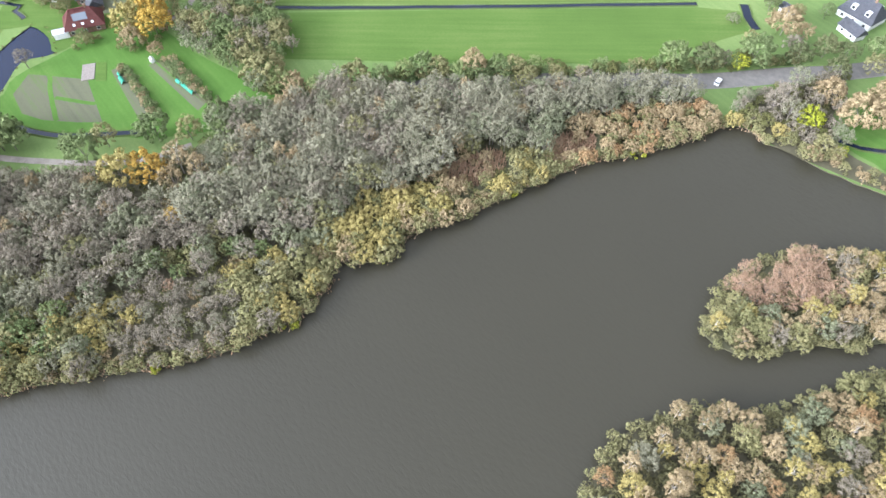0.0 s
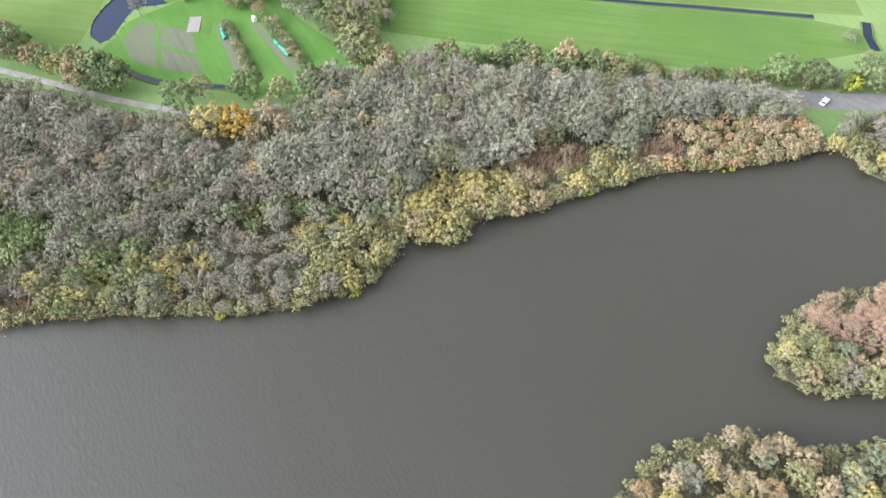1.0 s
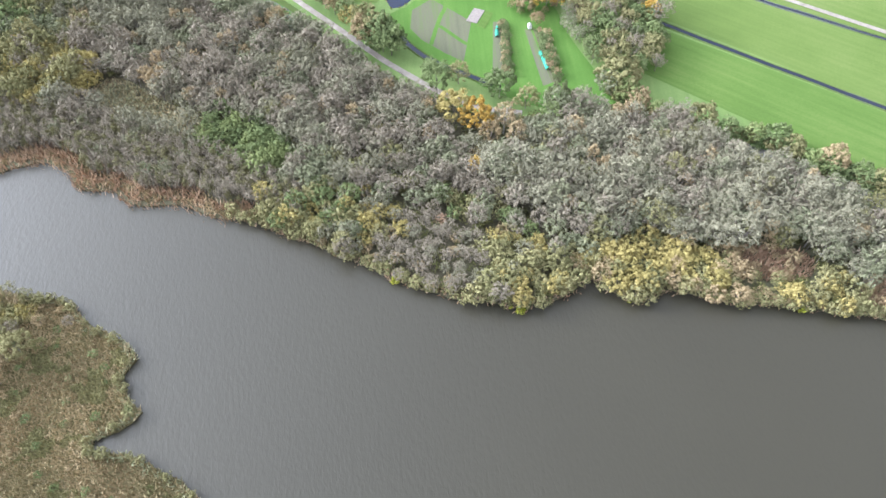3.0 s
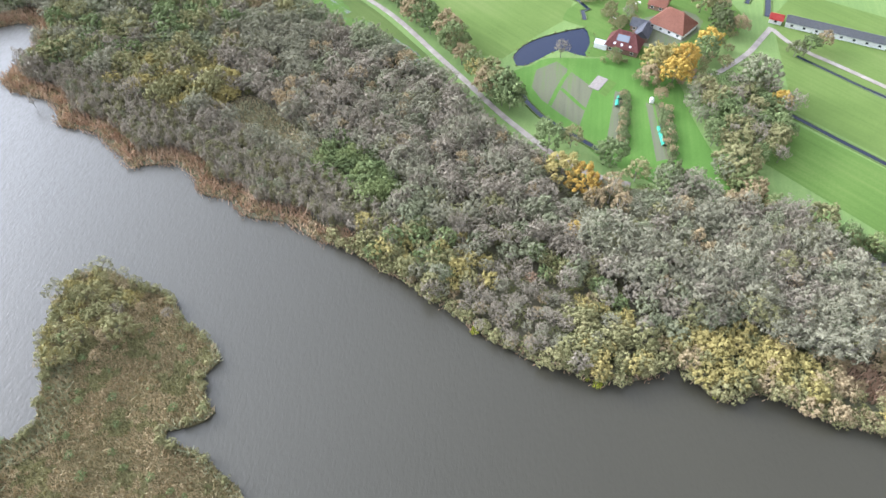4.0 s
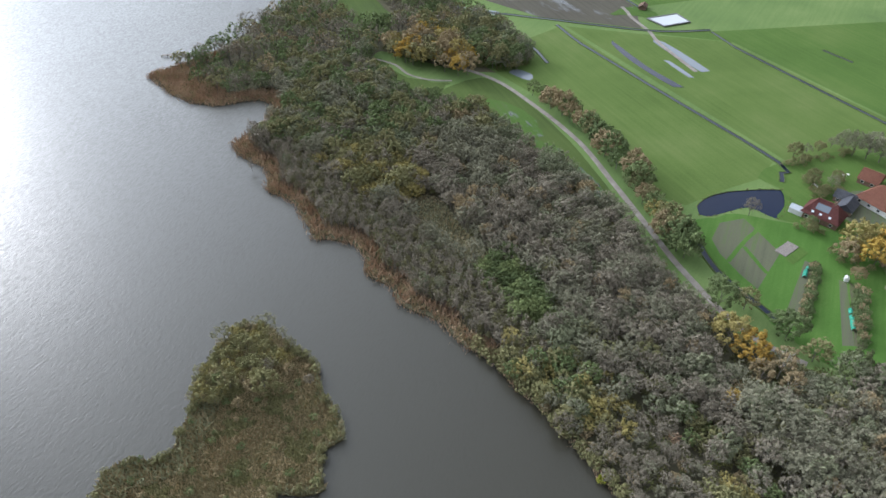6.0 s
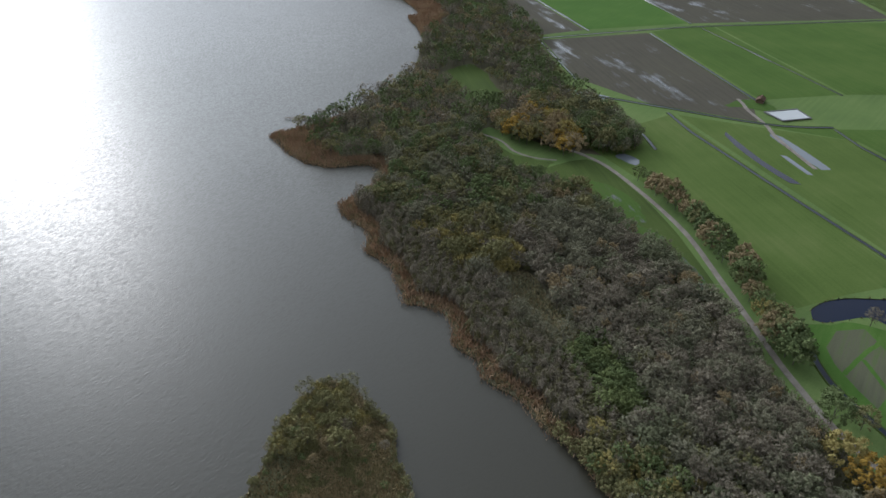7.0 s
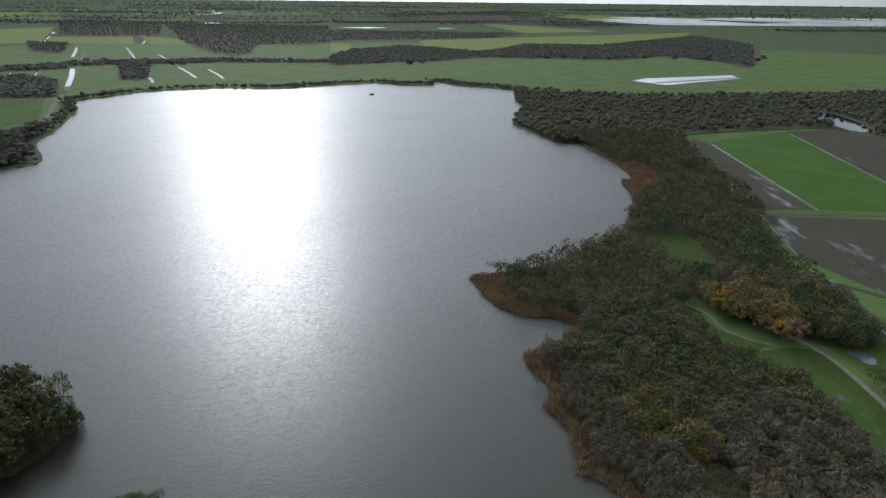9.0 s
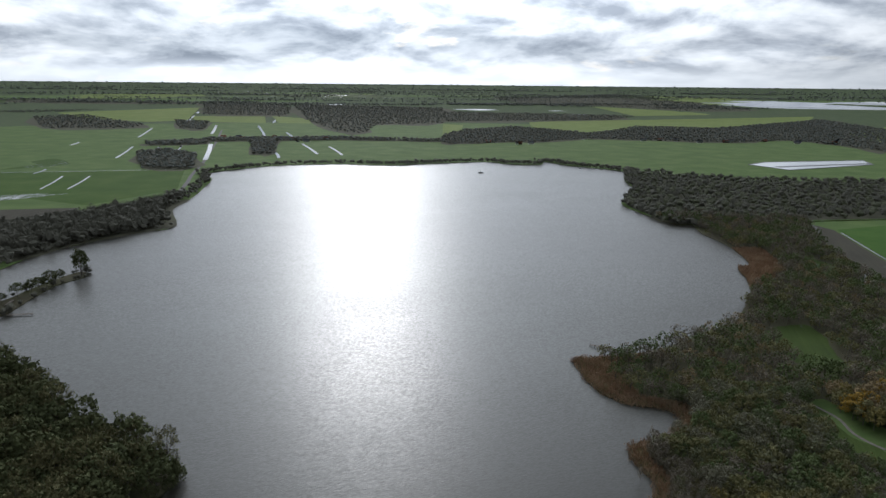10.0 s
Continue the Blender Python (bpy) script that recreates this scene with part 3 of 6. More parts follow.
# far fields
rng = np.random.default_rng(21)
for k in range(46):
    a = radians(rng.uniform(-50, 44))
    d = rng.uniform(5000, 9500)
    w, h = d * 0.05 * rng.uniform(0.7, 1.8), d * 0.08 * rng.uniform(0.8, 1.6)
    c = np.array([-math.sin(a), math.cos(a)]) * d
    turn = radians(18 + rng.normal(0, 5))
    u, v = np.array([math.cos(turn), math.sin(turn)]), np.array([-math.sin(turn), math.cos(turn)])
    patch("field", [tuple(c + u * w * i + v * h * j) for i, j in ((-1, -1), (1, -1), (1, 1), (-1, 1))], (SUNLIT_FIELD, MOOR, MEADOW_FAR, FAR_LAND)[k % 4], label="distant flat field", category="field")
for mat, words, pts in ((SUNLIT_FIELD, "yellow-green field beyond the lake with sunlight in its colour", [(-1810, 3120), (-1415, 3890), (-1005, 2620), (-1100, 2485), (-1415, 2670)]),
                        (SUNLIT_FIELD, "yellow-green field beyond the lake with sunlight in its colour", [(-1100, 2930), (-800, 2990), (-665, 2495), (-935, 2515)]),
                        (SUNLIT_FIELD, "yellow-green field beyond the lake with sunlight in its colour", [(-770, 2995), (-570, 2830), (-495, 2480), (-620, 2500)]),
                        (SUNLIT_FIELD, "yellow-green field behind the village with sunlight in its colour", [(-5, 2555), (70, 2465), (50, 2040), (-5, 1965)]),
                        (SUNLIT_FIELD, "long bright field behind the village", [(345, 2730), (1905, 3455), (1595, 2940), (835, 2330), (580, 2260), (370, 2080), (315, 2400)]),
                        (SUNLIT_FIELD, "bright field at the end of the village", [(1325, 2205), (1725, 2610), (1205, 1815)]),
                        (SUNLIT_FIELD, "field before the distant wood with sunlight in its colour", [(1030, 4745), (1415, 3970), (1445, 3550), (950, 3340)]),
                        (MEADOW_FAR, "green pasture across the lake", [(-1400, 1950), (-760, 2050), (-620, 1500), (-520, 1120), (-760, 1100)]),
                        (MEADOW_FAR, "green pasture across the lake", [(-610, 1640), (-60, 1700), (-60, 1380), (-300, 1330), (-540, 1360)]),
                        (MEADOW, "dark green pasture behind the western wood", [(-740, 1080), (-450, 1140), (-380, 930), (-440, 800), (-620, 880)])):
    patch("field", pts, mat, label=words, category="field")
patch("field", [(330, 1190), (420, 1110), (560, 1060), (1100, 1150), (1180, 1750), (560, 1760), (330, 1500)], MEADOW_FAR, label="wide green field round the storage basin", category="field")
for name, pts, lab in (("far_water", [(-880, 4980), (-555, 4330), (-490, 4000), (-540, 4000), (-690, 4270)], "thin bright strip of distant water"),
                       ("far_water", [(-425, 4260), (-250, 3950), (-90, 3680), (-205, 3535), (-385, 3860)], "thin bright strip of distant water"),
                       ("far_water", [(10, 3885), (240, 4060), (455, 3760), (655, 3950), (835, 3700), (695, 3420), (545, 3590), (290, 3615)], "thin bright strip of distant water"),
                       ("far_water", [(2350, 6800), (2150, 5000), (2200, 4650), (3300, 4600), (5200, 4800), (6800, 7000)], "broad pale lake near the horizon"),
                       ("far_water", [(700, 892), (722, 866), (700, 782), (673, 741), (651, 745), (672, 833)], "woodland pool that mirrors the sky"),
                       ("far_water", [(333, 487), (340, 500), (352, 524), (347, 526), (337, 508), (329, 492)], "small bright pool at the edge of the wood")):
    patch(name, pts, DITCH_WATER, True, 3, lab, category="water")
# the basins' white sky reflection is put into the water's base colour
SKY_WHITE_WATER = material("sky_white_water", water_surface((0.45, 0.47, 0.48), 0.12, 0.03, 0.5), 0.12)
BASIN_EDGE = material("basin_edge", (0.12, 0.12, 0.12), 0.7)
basin = tagged(new("storage_basin"), "large shallow rectangular water basin with dark dykes", "basin")
loop = [(600, 1300), (652, 1344), (884, 1394), (860, 1320), (640, 1218)]
part("water", fill([loop], 0.6), SKY_WHITE_WATER, basin)
part("dyke", strip(bmesh.new(), loop + [loop[0]], [(-5, 0.0), (-2, 1.0), (1, 1.0), (2, 0.5)]), BASIN_EDGE, basin)
part("dyke", strip(bmesh.new(), [(640, 1265), (860, 1335)], [(-5, 0.5), (-3, 1.2), (3, 1.2), (5, 0.5)]), BASIN_EDGE, basin)

track = tagged(part("track", strip(bmesh.new(), TRACK, [(-1.25, 0.05), (-1.05, 0.2), (0, 0.23), (1.05, 0.2), (1.25, 0.05)]), GRAVEL), "pale gravel track along the wood", "track", kind="structure")
road = tagged(part("road", strip(bmesh.new(), ROAD, [(-4.2, 0.06), (-3.8, 0.2), (0, 0.24), (3.8, 0.2), (4.2, 0.06)]), ASPHALT), "grey asphalt road between the trees", "road", kind="structure")

def ditch(line, w, label="straight dark ditch between pastures"):
    """A ditch: its water between two low grass banks."""
    L = curve_through(line, False, 6, 0.12, int(abs(line[0][0])))
    LAYER[0] += 0.0005
    z = 0.1 + LAYER[0] - 0.03
    far = "far side" in label
    w *= 0.8 if far else 0.72
    rise = 0.0 if far else 0.2
    d = tagged(part("ditch", strip(bmesh.new(), L, [(-w / 2, z), (w / 2, z)]), DITCH_WATER), label, "ditch", kind="structure")
    for s in (-1, 1):
        part("bank", strip(bmesh.new(), L, [(s * (w / 2 + 0.7), 0.0), (s * (w / 2 + 0.3), z + 0.004 + rise), (s * (w / 2 - 0.02), z + 0.003 + rise * 0.08)]), MOOR, d)
    return d


for line, w in (([(290, 241), (277, 170), (264, 98), (257, 93), (251, 89)], 2.4), ([(358, 182), (330, 54)], 2.4), ([(396, 150), (393, 131)], 1.8), ([(430, 93), (389, 105), (376, 72)], 2.0),
                ([(334, 66), (329, 41), (306, 35)], 2.6), ([(357, 39), (300, 24)], 3.4), ([(235, -3), (218, -73), (197, -165)], 2.6), ([(192, -183), (184, -180), (176, -179)], 4.4), ([(116, -173), (111, -178), (107, -186)], 2.4), ([(276, 5), (266, -36), (257, -85), (246, -140)], 2.0),
                ([(299, 269), (290, 241)], 2.4), ([(255, 232), (265, 262), (270, 328)], 2.2), ([(267, 324), (288, 298), (337, 230), (369, 207)], 2.6), ([(367, 205), (358, 182)], 2.0),
                ([(323, 436), (445, 409), (543, 374), (629, 343)], 2.6), ([(411, 407), (364, 257)], 2.4), ([(462, 400), (422, 239)], 1.6), ([(424, 685), (370, 436)], 2.6),
                ([(419, 744), (634, 757), (684, 619)], 3.0), ([(563, 754), (464, 413)], 2.0), ([(318, 435), (286, 343)], 1.6), ([(197, 95), (188, 84), (181, 72), (178, 58), (176, 44)], 2.6)):
    ditch(line, w)
patch("flood_pool", [(304, 229), (308, 232), (296, 196), (291, 168), (287, 172), (294, 205)], DITCH_WATER, True, 3, "long pool of flood water on a pasture", category="pool")
patch("flood_pool", [(326, 216), (331, 212), (319, 172), (314, 174)], SKY_TONED_WATER, True, 3, "bright strip of flood water on a pasture", category="pool")
for pts in ([(196, 222), (206, 210), (206, 192), (197, 176), (190, 182), (192, 200)], [(187, 180), (196, 166), (190, 154), (181, 150), (176, 162)], [(190, 152), (190, 138), (182, 122), (175, 124), (180, 142)]):
    patch("flood_pool", pts, FLOODED, True, 5, "shallow flood water in wet grass", jitter=0.7, category="pool")
patch("flood_pool", [(310, 196), (312, 194), (305, 172), (303, 174)], SKY_TONED_WATER, True, 3, "thin strip of flood water with sky sheen in its colour", category="pool")
patch("flood_pool", [(268, 330), (278, 318), (285, 306), (280, 304), (270, 318)], SKY_TONED_WATER, True, 3, "pale pool where the ditch meets the wood", category="pool")
patch("flood_pool", [(340, 262), (362, 262), (366, 246), (358, 240), (350, 250)], FLOODED, True, 4, "muddy flooded corner beside the farm building", jitter=0.8, category="pool")
# ditches that catch the light beyond the lake
for a, b, w in (((-652, 1311), (-725, 1542), 6), ((-832, 1809), (-946, 2161), 7), ((-628, 1423), (-665, 1548), 5), ((-588, 1451), (-626, 1581), 5), ((-884, 1568), (-904, 1642), 7), ((-533, 924), (-570, 1055), 4),
                ((-570, 921), (-612, 1052), 4), ((-673, 1075), (-686, 1132), 5), ((-979, 2543), (-1405, 3926), 14), ((-681, 1951), (-796, 2331), 10), ((-470, 1297), (-574, 1632), 12), ((-647, 2323), (-497, 1850), 9),
                ((-479, 2024), (-374, 1702), 9), ((-354, 1656), (-272, 1421), 8), ((-275, 1589), (-216, 1404), 7), ((-370, 1448), (-335, 1339), 8), ((-734, 1084), (-451, 1150), 3), ((-760, 3100), (-640, 2500), 10),
                ((-620, 3000), (-540, 2600), 10), ((-1250, 2500), (-1380, 2850), 10), ((300, 1900), (420, 1870), 6), ((-448, 648), (-400, 656), 4), ((-478, 694), (-420, 712), 4)):
    ditch([a, ((a[0] + b[0]) / 2 + 2, (a[1] + b[1]) / 2), b], w, "bright ditch on the far side of the lake")
patch("flood_pool", [(-762, 1120), (-700, 1170), (-690, 1215), (-760, 1290), (-775, 1240), (-740, 1190)], FLOODED, True, 3, "flooded strip of pasture across the lake", 2.0, category="pool")
patch("field", [(-590, 810), (-523, 870), (-515, 890), (-560, 880), (-610, 850)], FLOODED, True, 3, "flooded field behind the western wood", 1.0, category="field")
patch("field", [(-540, 690), (-430, 705), (-440, 785), (-560, 760)], WET_FIELD, label="wet stubble field behind the marina", category="field")
tagged(part("road", strip(bmesh.new(), curve_through([(-368, 905), (-392, 1000), (-415, 1080), (-470, 1300), (-560, 1620), (-700, 2100)], False, 5), [(-3, 0.1), (0, 0.15), (3, 0.1)]), ASPHALT), "straight road towards the far village", "road", kind="structure")
patch("flood_pool", [(230, 236), (236, 236), (238, 226), (232, 222), (230, 230)], SKY_TONED_WATER, True, 3, "small pale pool beside the end of the track", category="pool")
for line, w, words in (([(236, 36), (243, 29), (255, 25), (267, 22), (278, 21), (292, 20)], 1.2, "worn gravel farm lane beside the barn"), ([(291, 19), (285, 11), (281, 0), (279, -10), (272, -40), (262, -85)], 1.2, "paved lane beside the pasture")):
    tagged(part("lane", strip(bmesh.new(), curve_through(line, False, 5), [(-w, 0.19), (0, 0.215), (w, 0.19)]), GRAVEL), words, "lane", kind="structure")
tagged(part("footpath", strip(bmesh.new(), curve_through([(356, 266), (352, 258), (346, 249), (337, 228), (327, 212), (312, 176)], False, 5), [(-1.2, 0.18), (0, 0.2), (1.2, 0.18)]), GRAVEL), "muddy farm path between wet pastures", "footpath", kind="structure")
tagged(part("footpath", strip(bmesh.new(), curve_through([(181, 294), (186, 280), (185, 266), (190, 254), (199, 246)], False, 5), [(-0.8, 0.22), (0.8, 0.22)]), GRAVEL), "pale worn footpath round the grassy hollow", "footpath", kind="structure")


# ---------------------------------------------------------------- plants
def unit(v):
    return v / np.maximum(np.linalg.norm(v, axis=-1, keepdims=True), 1e-9)


def tubes(segments):
    """Three-sided tapered limbs from rows of start, end, radius and end radius."""
    out = []
    for p, q, r0, r1 in segments:
        p, q = np.array(p, float), np.array(q, float)
        d = unit(q - p)
        u = unit(np.cross(d, [0.3, 0.9, 0.1]))
        v = np.cross(d, u)
        w = -0.5 * u + 0.87 * v
        x = -0.5 * u - 0.87 * v
        c = [(u, w), (w, x), (x, u)]
        for a, b in c:
            out.append([p + a * r0, p + b * r0, q + b * r1])
            out.append([p + a * r0, q + b * r1, q + a * r1])
    return np.array(out)


#        height radius base clumps faces long length width up  loose
KINDS = {
    "grey": (11.5, 4.3, 0.24, 46, 760, 1.9, 0.80, 0.24, 0.45, 0.45),
    "mauve": (8.4, 3.6, 0.18, 36, 580, 1.7, 0.75, 0.23, 0.48, 0.45),
    "olive": (6.0, 3.7, 0.05, 36, 800, 1.3, 0.55, 0.42, 0.25, 0.32),
    "round": (10.0, 4.4, 0.14, 44, 950, 1.5, 0.65, 0.48, 0.25, 0.32),
    "birch": (11.5, 3.0, 0.22, 34, 760, 1.5, 0.60, 0.34, 0.30, 0.40),
    "alder": (9.8, 3.4, 0.18, 38, 540, 1.8, 0.80, 0.25, 0.48, 0.42),
    "sapling": (7.2, 2.7, 0.10, 26, 370, 1.6, 0.74, 0.22, 0.55, 0.42),
    "sallow": (5.0, 2.7, 0.04, 24, 460, 1.2, 0.54, 0.38, 0.28, 0.32),
    "osier": (7.6, 3.5, 0.08, 34, 680, 1.5, 0.60, 0.38, 0.35, 0.34),
    "slim": (9.8, 2.2, 0.20, 26, 460, 1.5, 0.64, 0.28, 0.50, 0.42),
    "spike": (5.8, 1.2, 0.05, 9, 130, 2.2, 1.0, 0.13, 0.85, 0.55),
    "willow": (13.0, 7.2, 0.06, 80, 2300, 2.4, 1.05, 0.50, -0.35, 0.32),
    "big": (13.0, 6.2, 0.10, 72, 1700, 1.9, 0.82, 0.62, 0.18, 0.32),
    "poplar": (23.0, 6.4, 0.06, 44, 1000, 2.8, 1.3, 0.85, 0.60, 0.40),
    "bush": (2.6, 1.7, 0.03, 12, 180, 0.9, 0.46, 0.38, 0.30, 0.35),
    "near": (9.6, 4.0, 0.10, 50, 1900, 1.4, 0.48, 0.32, 0.28, 0.35),
    "nearbare": (9.8, 3.8, 0.14, 46, 1600, 1.8, 0.66, 0.16, 0.46, 0.45),
}


def grow(kind, seed, leaves=None, size=1.0):
    """The leaves and the wood of one tree, each as loose faces, and each leaf's clump: a crown is a dome of leafy clumps."""
    h, r, base, tufts, n, long_, ln, wd, upward, loose = KINDS[kind]
    n = leaves or n
    tufts = max(3, min(tufts, n // 5)) if n >= 20 else 3
    ln, wd = ln * size, wd * size
    rng = np.random.default_rng(seed)
    z0 = h * base
    mid, tall = (h + z0) / 2, (h - z0) / 2
    i = np.arange(tufts) + 0.5
    cz = 1 - i / tufts * 1.35
    turn = i * 2.39996 + rng.uniform(0, 6)
    flat_ = np.sqrt(np.maximum(0, 1 - cz ** 2))
    d = unit(np.c_[flat_ * np.cos(turn), flat_ * np.sin(turn), cz] + rng.normal(0, 0.14, (tufts, 3)))
    bumpy = 1 + 0.16 * np.sin(3 * turn + seed) * flat_
    room = 0.5 * math.sqrt(8.2 * r * r / tufts)
    tip = d * (rng.uniform(0.72, 1.04, tufts) * bumpy)[:, None] * [r - room * 0.6, r - room * 0.6, tall - room * 0.6] + [0, 0, mid]
    ax = unit(d * (1 - abs(upward)) + np.array([0, 0, 1.0]) * upward)
    tl = long_ * rng.uniform(0.7, 1.3, tufts)
    low_end = tip - ax * tl[:, None] * 0.5
    which = rng.integers(0, tufts, n)
    out = unit(rng.normal(0, 1, (n, 3)) + ax[which] * 0.8)
    ball = room * rng.uniform(0.75, 1.1, tufts)
    reach_ = out * (ball[which] * rng.uniform(0.62, 1.08, n))[:, None]
    reach_ += ax[which] * (np.sum(reach_ * ax[which], 1) * (long_ / (2 * room) - 0.45))[:, None]
    o = tip[which] + reach_
    face_ = unit(out + rng.normal(0, loose, (n, 3)))
    way_ = unit(np.cross(face_, np.cross(ax[which] + rng.normal(0, 0.5, (n, 3)), face_)))
    side_ = np.cross(face_, way_)
    L, W = ln * rng.uniform(0.6, 1.35, (n, 1)), wd * rng.uniform(0.6, 1.35, (n, 1))
    o = o - way_ * L * 0.4
    crown = np.stack([o + side_ * W / 2, o - side_ * W / 2, o + way_ * L + side_ * W * rng.uniform(-0.4, 0.4, (n, 1))], 1)
    shade = np.clip(rng.normal(0.5, 0.24, tufts), 0, 1)[which]
    if n < 100:
        # far trees are dense: a lumpy body under the leaves
        bm = bmesh.new()
        bmesh.ops.create_icosphere(bm, subdivisions=1, radius=1.0)
        body = np.array([[v.co[:] for v in f.verts] for f in bm.faces])
        bm.free()
        wob = 0.8 + 0.25 * np.sin(body[..., :1] * 5 + seed) + 0.15 * np.cos(body[..., 1:2] * 7 + seed)
        crown = np.concatenate([crown, body * wob * [r * 0.85, r * 0.85, tall * 0.95] + [0, 0, mid]])
        shade = np.r_[shade, np.full(len(body), 0.4)]
    lean = rng.normal(0, 0.03, 2) * h
    fork = np.array([lean[0] * 0.3, lean[1] * 0.3, z0])
    limbs = [((0, 0, -0.3), fork, 0.020 * h, 0.015 * h), (fork, (lean[0], lean[1], z0 + tall * 1.2), 0.015 * h, 0.005 * h)]
    bare = kind in ("grey", "nearbare", "mauve", "birch", "alder")
    for k in range(0, tufts, max(1, tufts // (10 if bare else 6))):
        limbs.append((fork + [0, 0, max(0.0, (low_end[k][2] - z0) * 0.25)], low_end[k] + ax[k] * tl[k] * (0.6 if bare else 0.1), 0.008 * h, 0.002 * h))
    return crown, tubes(limbs), shade


def thicket(name, where_, kinds, shade, seed, label, leaves=None, size=1.0, scale=(0.75, 1.25), variants=5, wood=True, category="woodland", bark_mat=None, broad=1.0):
    """Many plants nobody could count, joined into one: kinds are drawn by chance for each place."""
    where_ = np.asarray(where_)
    if not len(where_):
        return None
    rng = np.random.default_rng(seed)
    forms = [grow(kinds[v % len(kinds)], seed * 31 + v, leaves, size) for v in range(variants)]
    pick = rng.integers(0, variants, len(where_))
    soups, tints, idx = [], [], []
    for v, (crown, limbs, tuft) in enumerate(forms):
        sel = where_[pick == v]
        m = len(sel)
        if not m:
            continue
        s = rng.uniform(*scale, (m, 1)) * rng.uniform(0.88, 1.14, (m, 3)) * [broad, broad, 1.0]
        a = rng.uniform(0, 2 * math.pi, m)
        zz = sel[:, 2] if sel.shape[1] > 2 else np.zeros(m)
        k = sel[:, 3] if sel.shape[1] > 3 else np.ones(m)
        tint = np.clip(rng.normal(0.5, 0.2, m), 0, 1)
        for k_, geo in ((0, crown), (1, limbs)):
            if k_ == 1 and not wood:
                continue
            g = geo[None] * (s * k[:, None])[:, None, None, :]
            x = g[..., 0] * np.cos(a)[:, None, None] - g[..., 1] * np.sin(a)[:, None, None] + sel[:, 0][:, None, None]
            y = g[..., 0] * np.sin(a)[:, None, None] + g[..., 1] * np.cos(a)[:, None, None] + sel[:, 1][:, None, None]
            z = g[..., 2] + zz[:, None, None]
            q = np.stack([x, y, z], -1).reshape(-1, 3, 3)
            soups.append(q)
            tints.append((0.62 * tint[:, None] + 0.38 * (tuft if k_ == 0 else np.full(len(geo), 0.5))[None]).ravel())
            idx.append(np.full(len(q), k_))
    ob = new(name, soup(name, np.concatenate(soups), [LEAF[shade], bark_mat or BARK], np.concatenate(idx), np.concatenate(tints)))
    return tagged(ob, label, category, kind="stuff")


FORMS = {}


def tree(name, x, y, kind, shade, label, scale=1.0, turn=0.0, variant=0, category="tree", group="", bark_mat=None, leaves=None, size=1.0):
    """One tree: a trunk with limbs, and its crown."""
    key = (kind, shade, variant, bark_mat, leaves)
    if key not in FORMS:
        crown, limbs, tuft = grow(kind, 500 + variant * 7 + len(kind), leaves, size)
        FORMS[key] = soup("trunk", limbs, [bark_mat or BARK]), soup("crown", crown, [LEAF_OWN[shade]], None, tuft)
    root = new(name)
    for part_name, me in zip(("trunk", "crown"), FORMS[key]):
        o = new(part_name, me)
        o.parent = root
    root.matrix_world = pose(x, y, 0, 0, 0, turn) @ Matrix.Diagonal((scale, scale, scale * (0.92 + 0.16 * ((variant * 37) % 10) / 10), 1))
    return tagged(root, label, category, group)


# the lakeside wood: stands of their own kinds
pts = scatter(WOOD, 3.3, 41)
near = pts[pts[:, 1] < 300]
for c in CLEARINGS:
    near = near[~inside(near, c)]
verge = gap_to(near, TRACK, False)
low_verge = near[(verge > 3.2) & (verge < 9.0) & (near[:, 1] < 98)]
near = near[verge > 9.0]
near = near[(gap_to(near, ROAD, False) > 7.0)]
off = gap_to(near, LAKE)
zone = np.array([noise.noise((x * 0.03, y * 0.03, 3.1)) for x, y in near])
zone2 = np.array([noise.noise((x * 0.07, y * 0.07, 9.4)) for x, y in near])
X, Y = near[:, 0], near[:, 1]
free = np.ones(len(near), bool)
rng = np.random.default_rng(77)
mixed = rng.random(len(near))
wander = near + rng.normal(0, 1.3, near.shape)


def take(mask):
    """The places of the mask that no other plant has taken yet."""
    global free
    got = near[mask & free]
    free &= ~mask
    return got


def stand(outline, seed, scale, *kinds, thin=1.0):
    """A stand of trees inside an outline; kinds: rows of share, name, forms, shade and words."""
    mask = inside(wander, curve_through(outline)) & free
    got, chance = near[mask], mixed[mask]
    take(mask)
    keep = np.random.default_rng(seed).random(len(got)) < thin
    got, chance = got[keep], chance[keep]
    lo = 0.0
    for k, (share, name, forms, shade, words) in enumerate(kinds):
        thicket(name, got[(chance >= lo) & (chance < lo + share)], forms, shade, seed * 9 + k, words, scale=scale)
        lo += share


thicket("verge_bushes", low_verge[::2], ("bush", "bush", "sallow"), "olive", 42, "low olive bushes beside the gravel track", scale=(0.5, 0.8), category="bushes")
thicket("verge_bushes", low_verge[1::2], ("bush", "sallow"), "mauve", 40, "low brown bushes beside the gravel track", scale=(0.5, 0.8), category="bushes")
reedy = (Y > 98) & (Y < 300)
take(reedy & (off < 7.5) & (X < 118))                                        # left to the reeds
take((Y > 300) & (X < 92))
SEDGE_GLADE = curve_through([(116, 170), (129, 167), (125, 146), (122, 124), (115, 122), (111, 145)])
take(inside(near, SEDGE_GLADE))
take((np.hypot(X - 152, Y - 45) < 11) | (np.hypot(X - 150, Y - 30) < 6.5))
RED_REEDS = [curve_through([(135, -44), (140, -63), (131, -64), (125, -47)]), curve_through([(139, -80), (140, -96), (130, -93), (126, -79)])]
for c in RED_REEDS:
    take(inside(near, c))
take((X > 131) & (Y < -137))                                                 # the open corner before the road
OLIVE, GOLD = "olive-green willow scrub along the shore", "yellow-leaved willow scrub along the shore"
